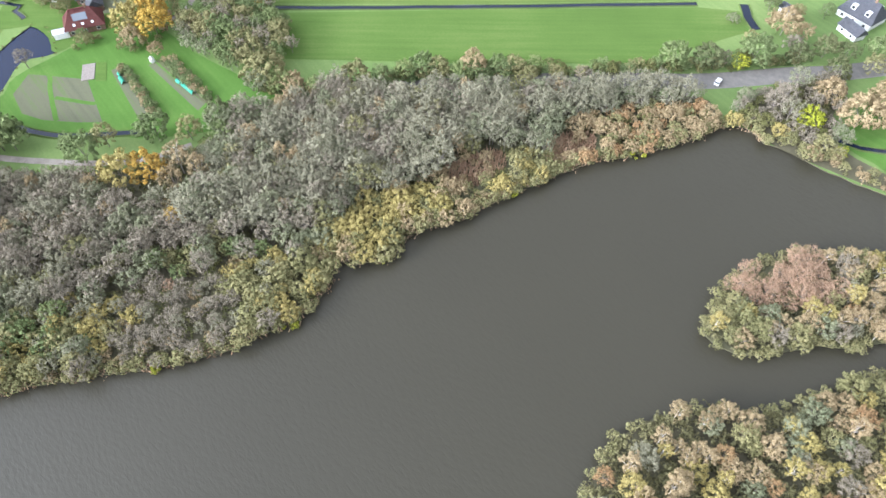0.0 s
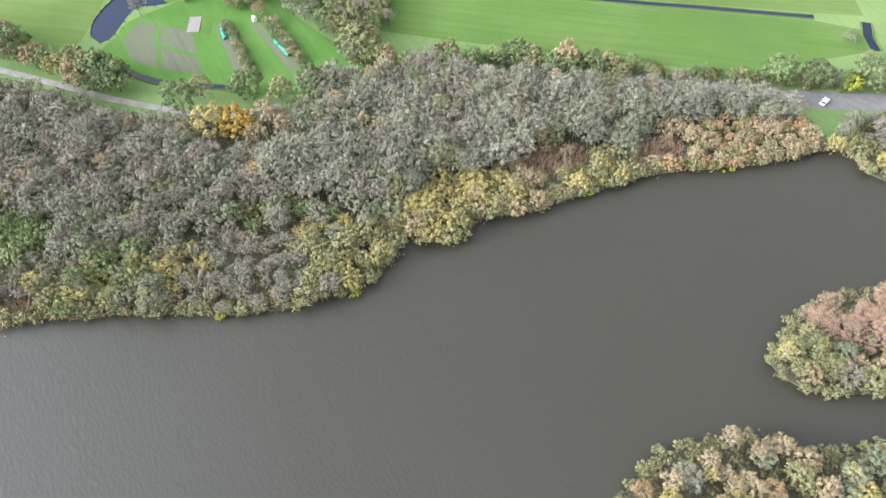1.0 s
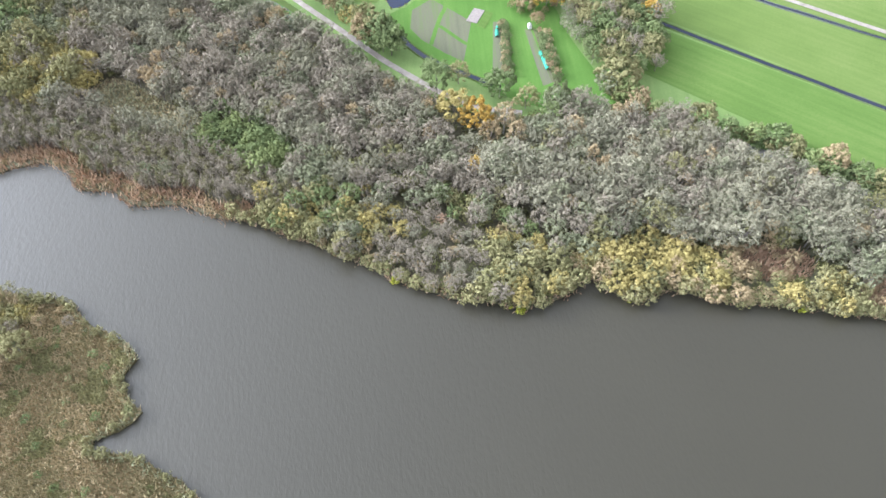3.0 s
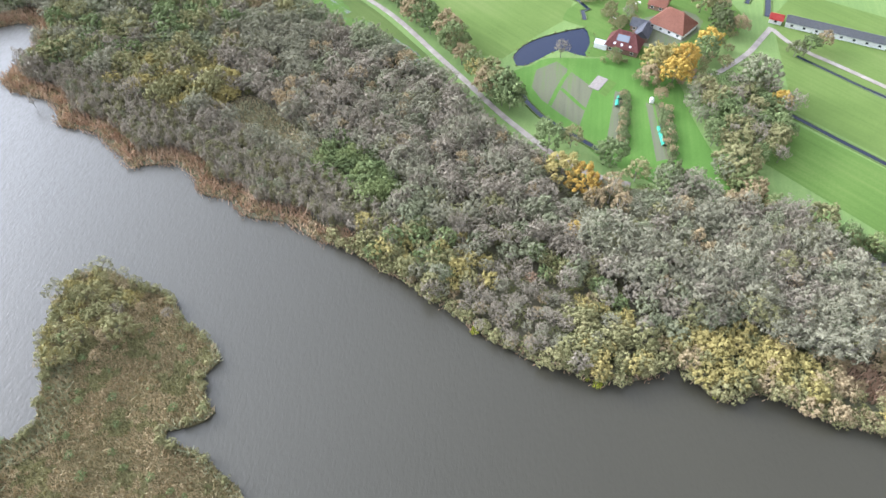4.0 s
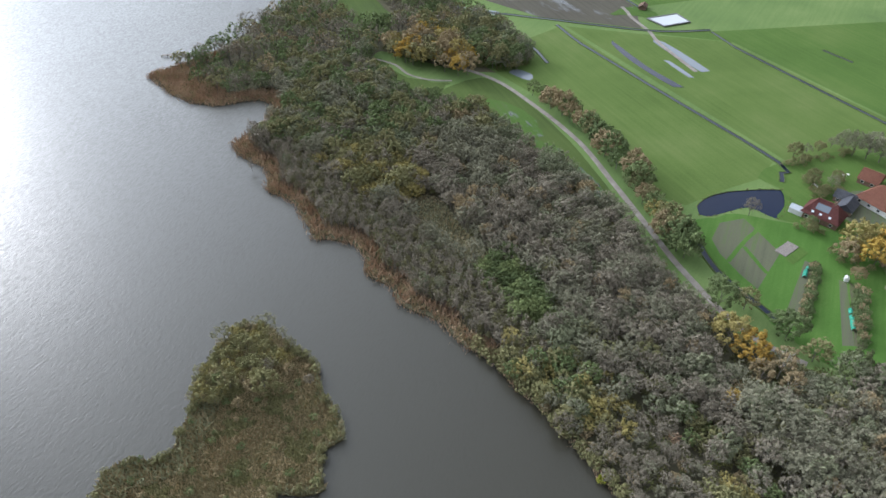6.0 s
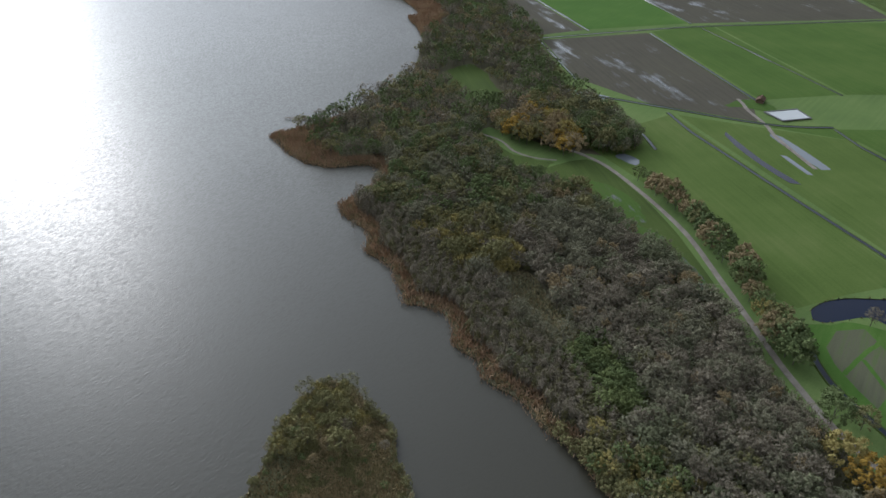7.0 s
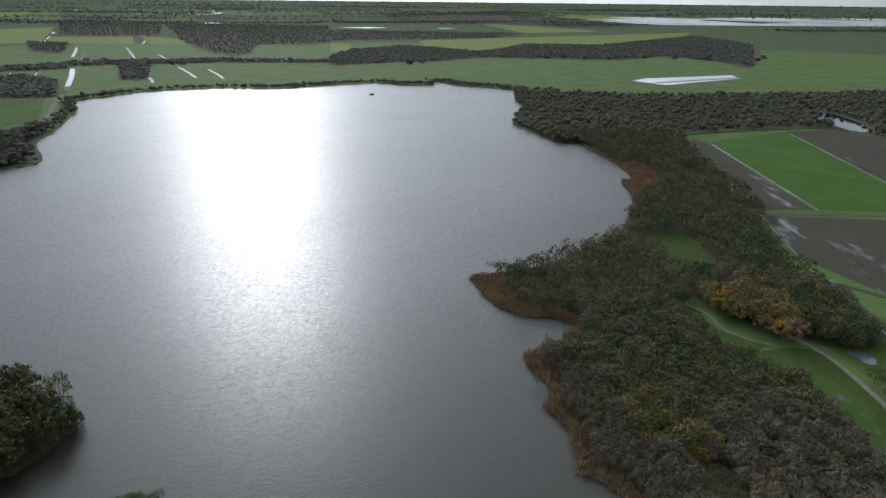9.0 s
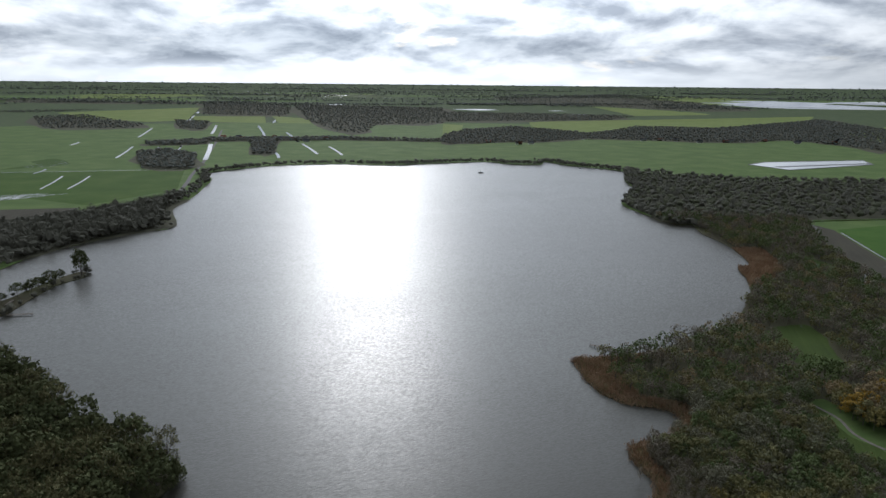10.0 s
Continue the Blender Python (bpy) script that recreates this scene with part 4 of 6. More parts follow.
BROWN, GREY = "brown leafless scrub behind the shore", "grey leafless alders of the wood"
stand([(113, 123), (125, 115), (121, 92), (112, 86), (106, 99)], 43, (0.75, 1.1), (0.7, "green_willows", ("osier", "sallow"), "fresh", "fresh green willows among the bare trees"), (0.3, "green_willows", ("osier",), "green", "dark green willows among the bare trees"))
stand([(104, 217), (122, 216), (136, 200), (131, 177), (117, 166), (106, 182), (101, 200)], 44, (0.75, 1.15), (0.45, "golden_willows", ("osier", "sallow"), "yellow", "golden-olive willows in the middle of the wood"),
      (0.4, "golden_willows", ("osier", "round"), "olive", "olive willows in the middle of the wood"), (0.15, "brown_trees", ("alder",), "mauve", "leafless trees among golden willows"))
stand([(104, 88), (110, 76), (110, 53), (97, 50), (91, 70), (94, 86)], 45, (0.75, 1.1), (0.36, "willow_scrub", ("sallow", "osier"), "yellow", GOLD), (0.34, "willow_scrub", ("osier", "sallow"), "olive", OLIVE), (0.2, "willow_scrub", ("osier",), "green", "dull green willow scrub behind the shore"),
      (0.1, "bare_scrub", ("sapling",), "grey", BROWN))
stand([(112, 54), (109, 23), (91, 20), (88, 54)], 46, (0.6, 0.85), (0.7, "brown_scrub", ("sapling",), "mauve", BROWN), (0.16, "bare_scrub", ("sapling",), "grey", "grey leafless scrub behind the shore"), (0.14, "reed_scrub", ("sallow",), "tan", "tan scrub along the shore"))
stand([(112, 24), (111, -4), (98, -7), (89, 7), (88, 22)], 47, (0.8, 1.15), (0.6, "willow_scrub", ("sallow", "olive"), "olive", OLIVE), (0.2, "willow_scrub", ("sallow",), "yellow", GOLD), (0.12, "reed_scrub", ("sallow",), "tan", "tan-leaved scrub along the shore"), (0.08, "bare_scrub", ("sapling",), "grey", "grey leafless scrub on the bank"))
stand([(112, -4), (127, -19), (128, -36), (118, -41), (105, -22), (104, -8)], 48, (0.8, 1.1), (0.6, "willow_scrub", ("sallow", "olive"), "yellow", GOLD), (0.25, "willow_scrub", ("sallow",), "olive", OLIVE), (0.15, "reed_scrub", ("sapling",), "tan", "tan-leaved scrub along the shore"))
stand([(131, -35), (130, -46), (112, -48), (112, -34)], 49, (0.75, 1.1), (0.5, "reed_scrub", ("sallow", "osier"), "tan", "tan-leaved scrub along the shore"), (0.5, "willow_scrub", ("sallow",), "olive", OLIVE))
stand([(133, -62), (133, -78), (120, -77), (117, -60)], 50, (0.75, 1.05), (0.6, "willow_scrub", ("sallow", "olive"), "olive", OLIVE), (0.4, "willow_scrub", ("sallow",), "yellow", GOLD))
stand([(126, -45), (131, -64), (119, -62), (114, -46)], 51, (0.55, 0.9), (0.6, "reed_scrub", ("sallow", "bush"), "tan", "tan and russet scrub along the bay"), (0.4, "willow_scrub", ("sallow",), "olive", OLIVE))
stand([(143, -94), (142, -139), (126, -139), (122, -90)], 52, (0.7, 1.05), (0.52, "russet_scrub", ("sallow", "olive"), "tan", "tan and golden scrub along the bay"), (0.26, "russet_scrub", ("sallow",), "russet", "russet scrub along the bay"), (0.22, "willow_scrub", ("sallow",), "olive", OLIVE))
stand([(151, -86), (158, -112), (151, -138), (139, -136), (142, -106)], 53, (0.75, 1.05), (0.75, "bare_trees", ("grey", "alder"), "grey", "tall grey leafless trees beside the road"), (0.25, "silver_willows", ("osier",), "silver", "pale grey-green willows beside the road"))
stand([(122, 53), (122, 17), (119, -3), (110, -5), (109, 23), (111, 55)], 54, (0.75, 1.15), (0.45, "silver_willows", ("osier",), "silver", "round pale grey-green willows in the wood"), (0.2, "willow_scrub", ("osier", "sallow"), "green", "dull green willows in the wood"), (0.2, "willow_scrub", ("sallow",), "olive", "olive willows in the wood"),
      (0.15, "bare_scrub", ("alder",), "mauve", "brownish leafless bushes in the wood"), thin=0.62)
stand([(151, 16), (168, -16), (170, -62), (156, -90), (140, -66), (133, -44), (128, -22), (118, -3), (119, 16), (131, 30)], 55, (0.85, 1.2), (0.42, "bare_trees", ("alder", "grey", "alder"), "grey", "tall grey leafless alders of the wood"), (0.09, "olive_trees", ("alder", "osier"), "olive", "olive-leaved trees among grey alders"), (0.22, "silver_willows", ("alder", "osier"), "silver", "pale grey-green tall trees of the wood"),
      (0.22, "brown_trees", ("alder",), "mauve", "brownish leafless trees of the wood"), (0.05, "tan_trees", ("slim",), "tan", "tan-leaved birches in the wood"))
stand([(165, 140), (170, 92), (158, 55), (142, 38), (124, 46), (116, 70), (124, 121), (135, 150)], 56, (0.8, 1.12), (0.48, "brown_trees", ("alder", "sapling"), "mauve", "brownish leafless trees of the wood"), (0.32, "bare_trees", ("alder", "sapling"), "grey", GREY), (0.1, "silver_willows", ("osier",), "silver", "pale grey-green willows in the wood"), (0.05, "olive_trees", ("osier",), "olive", "olive willows among bare trees"),
      (0.05, "tan_trees", ("slim", "sapling"), "tan", "tan-leaved birches in the wood"))
stand([(98, 244), (105, 213), (106, 160), (111, 115), (107, 87), (88, 85), (84, 111), (84, 154), (78, 214)], 57, (0.7, 0.95), (0.5, "bare_scrub", ("sapling",), "silver", "grey-green leafless scrub behind the reeds"), (0.5, "bare_scrub", ("sapling",), "under", BROWN), thin=0.22)
thicket("olive_trees", take((Y > 185) & (mixed < 0.26) & (off > 10)), ("osier", "round"), "olive", 78, "olive and golden willows towards the cove")
thicket("green_trees", take((Y > 200) & (mixed < 0.5) & (off > 10)), ("osier", "round"), "green", 79, "dull green trees towards the cove")
thicket("silver_willows", take((zone2 + 0.5 * mixed > 0.50)), ("osier", "alder"), "silver", 58, "pale grey-green willows in the wood")
thicket("tan_trees", take((off > 40) & (zone2 < -0.36)), ("slim", "sapling"), "tan", 59, "tan-leaved birches in the wood", scale=(0.75, 1.05))
thicket("brown_trees", take((zone + 0.5 * (mixed - 0.5) < -0.05)), ("sapling", "alder"), "mauve", 60, "brownish leafless trees of the wood", scale=(0.8, 1.15))
thicket("bare_trees", near[free], ("alder", "alder", "sapling"), "grey", 61, GREY, variants=9, scale=(0.8, 1.2))
sp = scatter(curve_through([(106, 80), (111, 115), (107, 160), (106, 213), (98, 244), (78, 240), (80, 211), (84, 154), (86, 111), (88, 80)]), 1.6, 61)
sp = sp[(gap_to(sp, LAKE) > 5.5)]
thicket("alder_coppice", sp[::3], ("spike",), "under", 63, "dense upright olive-brown alder coppice", scale=(0.75, 1.15))
thicket("alder_coppice", sp[np.arange(len(sp)) % 3 > 0], ("spike",), "mauve", 62, "dense upright brown-grey alder coppice", scale=(0.75, 1.15))
low = scatter(WOOD, 4.2, 63)
low = low[(low[:, 1] < 300) & (low[:, 1] > -150) & (gap_to(low, TRACK, False) > 3) & (gap_to(low, LAKE) > 2)]
low = low[~inside(low, SEDGE_GLADE) & ~inside(low, RED_REEDS[0]) & ~inside(low, RED_REEDS[1]) & ~((low[:, 0] > 131) & (low[:, 1] < -137))]
low = low[~inside(low, CLEARINGS[2]) & ~((low[:, 1] > 84) & (gap_to(low, LAKE) < 13))]
thicket("undergrowth", low, ("bush",), "herb", 64, "dark olive undergrowth of the wood", leaves=100, size=0.95, wood=False, scale=(0.8, 1.4))
# the overhanging edge of the bank
edge = LAKE[(LAKE[:, 0] > 60) & (LAKE[:, 1] > -150) & (LAKE[:, 1] < 97)]
rng = np.random.default_rng(65)
edge = np.concatenate([edge + rng.normal(0, 0.8, edge.shape) for _ in range(2)])
thicket("bank_bushes", edge + [0.8, 0], ("bush",), "olive", 66, "low olive bushes that hang over the water", scale=(0.7, 1.3))
thicket("bank_bushes", edge[::3] + [1.5, 0.5], ("bush",), "tan", 67, "low russet bushes on the bank", scale=(0.6, 1.0))

# the bay's end: low scrub on the bank, single bushes
under = scatter(curve_through([(133, -147), (126, -155), (116, -160), (110, -168), (120, -174), (132, -186), (143, -192), (145, -168), (141, -152)]), 3.0, 171)
under = under[gap_to(under, LAKE) > 1.0]
thicket("bank_scrub", under[::2], ("bush", "sallow"), "herb", 172, "dark undergrowth below the trees of the bay", scale=(0.7, 1.1))
thicket("bank_scrub", under[1::2], ("sallow", "sapling"), "mauve", 173, "brown leafless scrub below the trees of the bay", scale=(0.6, 0.95))
near_bank = LAKE[(LAKE[:, 1] < -136) & (LAKE[:, 1] > -160) & (LAKE[:, 0] > 100)]
near_bank = np.concatenate([near_bank + rng.normal(0, 0.9, near_bank.shape) + [1.0 + k, -0.5 - k] for k in range(2)])
thicket("bank_scrub", near_bank, ("bush", "sallow"), "olive", 174, "olive bushes hanging over the end of the bay", scale=(0.5, 0.9))
lip = LAKE[(LAKE[:, 1] < -156) & (LAKE[:, 0] > 60)]
lip = np.concatenate([lip + rng.normal(0, 1.0, lip.shape) + [1.2 + k, -1.4 - k] for k in range(4)])
thicket("bank_scrub", lip[::2], ("bush", "sallow"), "tan", 170, "low tan scrub on the bank of the bay", scale=(0.45, 0.8))
thicket("bank_scrub", lip[1::2], ("bush", "sallow"), "olive", 169, "low olive scrub on the bank of the bay", scale=(0.45, 0.8))
lily = np.array([(87.5, 42), (86.5, 41), (91.5, 6.5), (91, 8), (105.5, -20), (120.5, -63.5), (120, -65), (126.5, -104), (126, -106), (125.8, -108)])
lily = np.concatenate([lily + rng.normal(0, 0.7, lily.shape) for _ in range(3)])
thicket("water_plants", lily, ("bush",), "lime", 70, "bright green water plants at the bank", scale=(0.3, 0.55), wood=False, category="water plants")

# the wood further on, round the cove and to the end of the lake
pts = scatter(WOOD, 6.4, 71)
pts = pts[(pts[:, 1] >= 300) & (gap_to(pts, LAKE) > 1.2)]
for c in CLEARINGS:
    pts = pts[~inside(pts, c)]
pts = pts[(pts[:, 0] > 90) & ~((pts[:, 1] > 490) & (pts[:, 1] < 610) & (gap_to(pts, LAKE) < 26))]
rng = np.random.default_rng(72)
u = rng.random(len(pts)) + 0.25 * np.array([noise.noise((x * 0.02, y * 0.02, 5.0)) for x, y in pts])
thicket("mixed_wood", pts[u < 0.34], ("round",), "green", 73, "dark green and olive wood beside the lake", leaves=130, size=1.8, scale=(0.8, 1.2))
thicket("mixed_wood", pts[(u >= 0.34) & (u < 0.62)], ("grey",), "mauve", 74, "brown leafless wood beside the lake", leaves=130, size=1.8, scale=(0.75, 1.15))
thicket("mixed_wood", pts[(u >= 0.62) & (u < 0.90)], ("olive", "round"), "olive", 75, "olive wood beside the lake", leaves=130, size=1.8, scale=(0.8, 1.2))
thicket("mixed_wood", pts[u >= 0.90], ("round",), "tan", 76, "russet autumn trees in the wood", leaves=130, size=1.8, scale=(0.7, 1.0))


FAR_LAKE = np.array([(2300, 7000), (2100, 5000), (2150, 4600), (3300, 4550), (5250, 4750), (7000, 7100)], float)


def far_points(poly, step, seed):
    p = scatter(np.array(poly, float), step, seed)
    p = p[~inside(p, FAR_LAKE)]
    out = []
    for x, y in p:
        a, b, c = far_place(x, y)
        out.append((a, b, c, math.hypot(a, b) / max(1.0, math.hypot(x, y))))
    return np.array(out)


north_wood = far_points(curve_through(NORTH_WOOD), 9.5, 81)
pool = curve_through([(695, 900), (727, 866), (705, 778), (676, 735), (645, 742), (665, 833)])
north_wood = north_wood[~inside(north_wood[:, :2], pool)]
thicket("far_wood", north_wood[::2], ("grey",), "far", 82, "dark leafless wood beyond the wet fields", leaves=50, size=1.7, scale=(0.5, 1.0), wood=False, broad=1.35)
thicket("far_wood", north_wood[1::2], ("round",), "moss", 83, "dark evergreen and olive wood beyond the wet fields", leaves=50, size=1.7, scale=(0.5, 1.05), wood=False, broad=1.35)
# trees round the far shore
rng = np.random.default_rng(84)
fringe = []
for p in LAKE:
    if (p[1] > 1090 or (p[0] < -250 and p[1] > 480) or (p[0] > 200 and p[1] > 715)) and p[1] > 480:
        c = np.array([-60, 850])
        out = unit((p - c)[None])[0]
        deep = 34 if p[0] < -250 and p[1] < 900 else 14
        for _ in range(9 if deep > 20 else 11):
            fringe.append(p + out * rng.uniform(3, deep) + rng.normal(0, 7, 2))
fringe = np.array(fringe)
fringe = fringe[~inside(fringe, LAKE)]
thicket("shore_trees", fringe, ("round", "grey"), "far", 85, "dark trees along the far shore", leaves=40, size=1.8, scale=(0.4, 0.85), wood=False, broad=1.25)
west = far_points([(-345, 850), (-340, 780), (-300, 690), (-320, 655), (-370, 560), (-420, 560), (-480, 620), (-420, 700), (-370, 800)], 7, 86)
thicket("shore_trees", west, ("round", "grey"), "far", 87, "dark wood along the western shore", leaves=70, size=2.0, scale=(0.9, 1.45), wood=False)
# belts and copses of the far country
rng = np.random.default_rng(88)
belts = []
for k in range(70):
    a = radians(rng.uniform(-52, 48))
    d = 4600 * (1 + rng.random() ** 1.6 * 2.2)
    c = np.array([-math.sin(a), math.cos(a)]) * d
    if c[1] < 1450 and abs(c[0]) < 480 or (500 < c[0] < 1150 and c[1] < 1700):
        continue
    turn = radians(rng.normal(3, 7))
    l, w = rng.uniform(60, 300) * (d / 1500) ** 0.7, rng.uniform(8, 45) * (d / 1500) ** 0.8
    u, v = np.array([math.cos(turn), math.sin(turn)]), np.array([-math.sin(turn), math.cos(turn)])
    step = 14 * (d / 1500) ** 0.9
    belts.append(far_points([c + u * l * i + v * w * j for i, j in ((-1, -1), (1, -1), (1, 1), (-1, 1))], step, 900 + k))
near_belts = []
for pts, st in (([(-1020, 4505), (-10, 4145), (-5, 2555), (-240, 2415), (-240, 2000), (-330, 2060), (-520, 2585)], 34), ([(-1785, 4985), (-1540, 5265), (-1020, 4505), (-700, 3010), (-1090, 3030)], 42),
                ([(-1690, 2755), (-1570, 2930), (-1020, 2295), (-1000, 2125), (-1260, 2085)], 30), ([(-655, 1410), (-625, 1490), (-520, 1390), (-440, 1155), (-530, 1150)], 13), ([(-505, 1730), (-445, 1790), (-360, 1405), (-405, 1400)], 14),
                ([(-745, 1650), (-625, 1745), (-580, 1620), (-700, 1565)], 14), ([(-645, 1780), (-310, 1860), (-5, 1800), (-5, 1745), (-280, 1765), (-590, 1690)], 15), ([(-1050, 2610), (-885, 2525), (-750, 2080), (-855, 2145)], 24),
                ([(-10, 3580), (795, 3400), (930, 3265), (700, 2865), (-5, 2670)], 34), ([(-5, 1965), (65, 2190), (240, 2390), (375, 2235), (450, 2090), (405, 1890), (270, 1765), (180, 1755), (50, 1690), (-5, 1685)], 19),
                ([(450, 2090), (590, 2265), (705, 2460), (985, 2405), (1745, 3105), (1590, 2400), (1050, 1570), (1035, 1745), (980, 1895), (785, 1790), (570, 1850), (405, 1890)], 19),
                ([(540, 7285), (2700, 10715), (2440, 6590), (2265, 5240), (1870, 4075), (1415, 3970), (1040, 4890), (495, 4960)], 75), ([(-1500, 4600), (-2600, 5400), (-3600, 5200), (-2700, 4300)], 60),
                ([(-2100, 3300), (-1750, 3450), (-1850, 3100), (-2200, 2950)], 36)):
    near_belts.append(far_points(pts, st * 0.6, 990))
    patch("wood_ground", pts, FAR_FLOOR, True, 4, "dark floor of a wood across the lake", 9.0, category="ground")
near_belts = np.concatenate(near_belts)
near_belts[:, 3] = np.maximum(near_belts[:, 3], 0.7)
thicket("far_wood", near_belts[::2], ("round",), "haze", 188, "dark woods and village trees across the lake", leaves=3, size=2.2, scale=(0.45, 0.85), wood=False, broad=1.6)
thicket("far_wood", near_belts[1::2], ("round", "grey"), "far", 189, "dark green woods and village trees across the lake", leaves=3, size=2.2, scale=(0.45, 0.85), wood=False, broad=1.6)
wide = [far_points(np.array([(math.sin(radians(a)) * d, math.cos(radians(a)) * d) for a, d in [(s, d0) for s in range(a0, a1 + 1, 3)] + [(s, d1) for s in range(a1, a0 - 1, -3)]]), st, 991)
        for a0, a1, d0, d1, st in ((-52, 50, 5900, 6500, 110), (-52, 50, 7800, 9500, 190), (-52, 50, 13000, 20000, 480), (-52, 48, 26000, 45000, 1300))]
allb = np.concatenate([b for b in belts + wide if len(b)])
allb[:, 3] = np.maximum(allb[:, 3], 0.62)
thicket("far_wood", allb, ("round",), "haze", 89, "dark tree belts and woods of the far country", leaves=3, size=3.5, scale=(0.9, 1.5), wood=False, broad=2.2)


# reeds and sedge
def blades(name, places, tall, wide, shade, seed, label, lean=0.25, cat="reeds"):
    rng = np.random.default_rng(seed)
    n = len(places)
    p = np.c_[places, np.zeros(n)]
    ax = unit(np.c_[rng.normal(0, lean, (n, 2)), np.ones(n)])
    a = rng.uniform(0, math.pi, n)
    sd = np.c_[np.cos(a), np.sin(a), np.zeros(n)] * (wide * rng.uniform(0.6, 1.4, n))[:, None]
    h = (tall * rng.uniform(0.55, 1.25, n))[:, None]
    q = np.stack([p - sd * 0.75, p + sd * 0.75, p + ax * h], 1)
    t = np.array([noise.noise((x * 0.09, y * 0.09, 2.0)) for x, y in places]) * 0.7 + 0.5 + rng.normal(0, 0.12, n)
    return tagged(new(name, soup(name, q, [LEAF[shade]], None, np.clip(t, 0, 1))), label, cat, kind="stuff")


def along(line, n, seed, spread):
    """Uneven places along a plan line."""
    rng = np.random.default_rng(seed)
    k = rng.integers(0, len(line) - 1, n)
    step_ = np.linalg.norm(line[k + 1] - line[k], axis=1)
    p = line[k] + (line[k + 1] - line[k]) * rng.random((n, 1)) + rng.normal(0, spread, (n, 2))
    return p[step_ < 15]


belt = scatter(WOOD, 0.42, 101)
belt = belt[(belt[:, 1] > 70) & (belt[:, 1] < 356) & (belt[:, 0] < 128)]
g = gap_to(belt, LAKE)
wide_of = 3.8 + 6.6 * np.clip((belt[:, 1] - 85) / 50, 0, 1) + 1.5 * np.sin(belt[:, 1] * 0.35)
keep = (g < wide_of) | ((belt[:, 1] > 296) & (belt[:, 0] < 99))
clump = np.array([noise.noise((x * 0.35, y * 0.35, 4.0)) for x, y in belt])
keep &= (g > 1.2 + 2.2 * clump)
belt = belt + np.random.default_rng(100).normal(0, 0.35, belt.shape)
blades("reed_bed", belt[keep & (clump > -0.12)], 2.5, 0.32, "reed", 102, "pinkish-brown reed bed along the shore", 0.55)
blades("reed_bed", belt[keep & (clump <= -0.12)], 1.6, 0.34, "sedge", 99, "paler short reeds of the bed along the shore", 0.7)
spill = LAKE[(LAKE[:, 0] > 60) & (LAKE[:, 0] < 128) & (LAKE[:, 1] > 70) & (LAKE[:, 1] < 352)]
blades("reed_bed", along(spill, 2600, 98, 0.9), 1.9, 0.2, "reed", 97, "ragged outer edge of the reed bed", 0.4)
bayreed = scatter(WOOD, 0.9, 103)
bayreed = bayreed[(bayreed[:, 1] > 488) & (bayreed[:, 1] < 612)]
blades("reed_bed", bayreed[gap_to(bayreed, LAKE) < 27], 2.4, 0.7, "reed", 104, "brown reed bed in the bay")
front = LAKE[(LAKE[:, 0] > 60) & (LAKE[:, 1] > -150) & (LAKE[:, 1] < 75)]
blades("reed_fringe", along(front, 2600, 105, 1.0) + [1.0, 0], 1.4, 0.2, "reed", 106, "thin fringe of brown reeds on the bank", 0.35)
strip_p = scatter(SEDGE_GLADE, 0.4, 107)
blades("sedge", strip_p[::2], 1.1, 0.3, "reedgreen", 108, "olive-green sedge in a clearing", 0.7, "sedge")
blades("sedge", strip_p[1::2], 1.1, 0.3, "sedge", 125, "straw-coloured sedge in a clearing", 0.7, "sedge")
for k, c in enumerate(RED_REEDS):
    blades("reed_bed", scatter(c, 0.42, 114 + k), 1.9, 0.34, "rust", 116 + k, "russet reed patch behind the shore", 0.3)
    rp = scatter(c, 5.0, 118 + k)
    thicket("reed_scrub", rp, ("bush", "sallow"), "tan", 120 + k, "low tan bushes in the russet reeds", scale=(0.5, 0.9))
marsh = scatter(POINT, 0.32, 109)
wetter = np.array([noise.noise((x * 0.11, y * 0.11, 7.0)) + 0.5 * noise.noise((x * 0.4, y * 0.4, 8.0)) for x, y in marsh]) > 0.24
axis_x = np.interp(marsh[:, 1], [50, 80, 100, 120, 150], [4, 4, 12, 20, 28])
rim_w = (gap_to(marsh, POINT) < 7.5) & (marsh[:, 0] < axis_x) | (gap_to(marsh, POINT) < 1.6)
warm = np.array([noise.noise((x * 0.07, y * 0.07, 17.0)) for x, y in marsh])
blades("sedge", marsh[~wetter & ~rim_w & (warm < 0.12)], 1.0, 0.25, "sedge", 110, "straw-brown sedge of the marshy point", 0.55, "sedge")
blades("sedge", marsh[~wetter & ~rim_w & (warm >= 0.12)], 0.9, 0.25, "tan", 122, "russet sedge of the marshy point", 0.55, "sedge")
blades("sedge", marsh[wetter & ~rim_w], 1.0, 0.28, "olive", 109, "olive-green sedge of the marshy point", 0.6, "sedge")
blades("reed_fringe", marsh[rim_w][::2], 1.7, 0.36, "sedge", 112, "olive-brown reeds round the marshy point", 0.5)
blades("reed_fringe", marsh[rim_w][1::2], 1.7, 0.36, "reedgreen", 111, "grey-green reeds round the marshy point", 0.7)

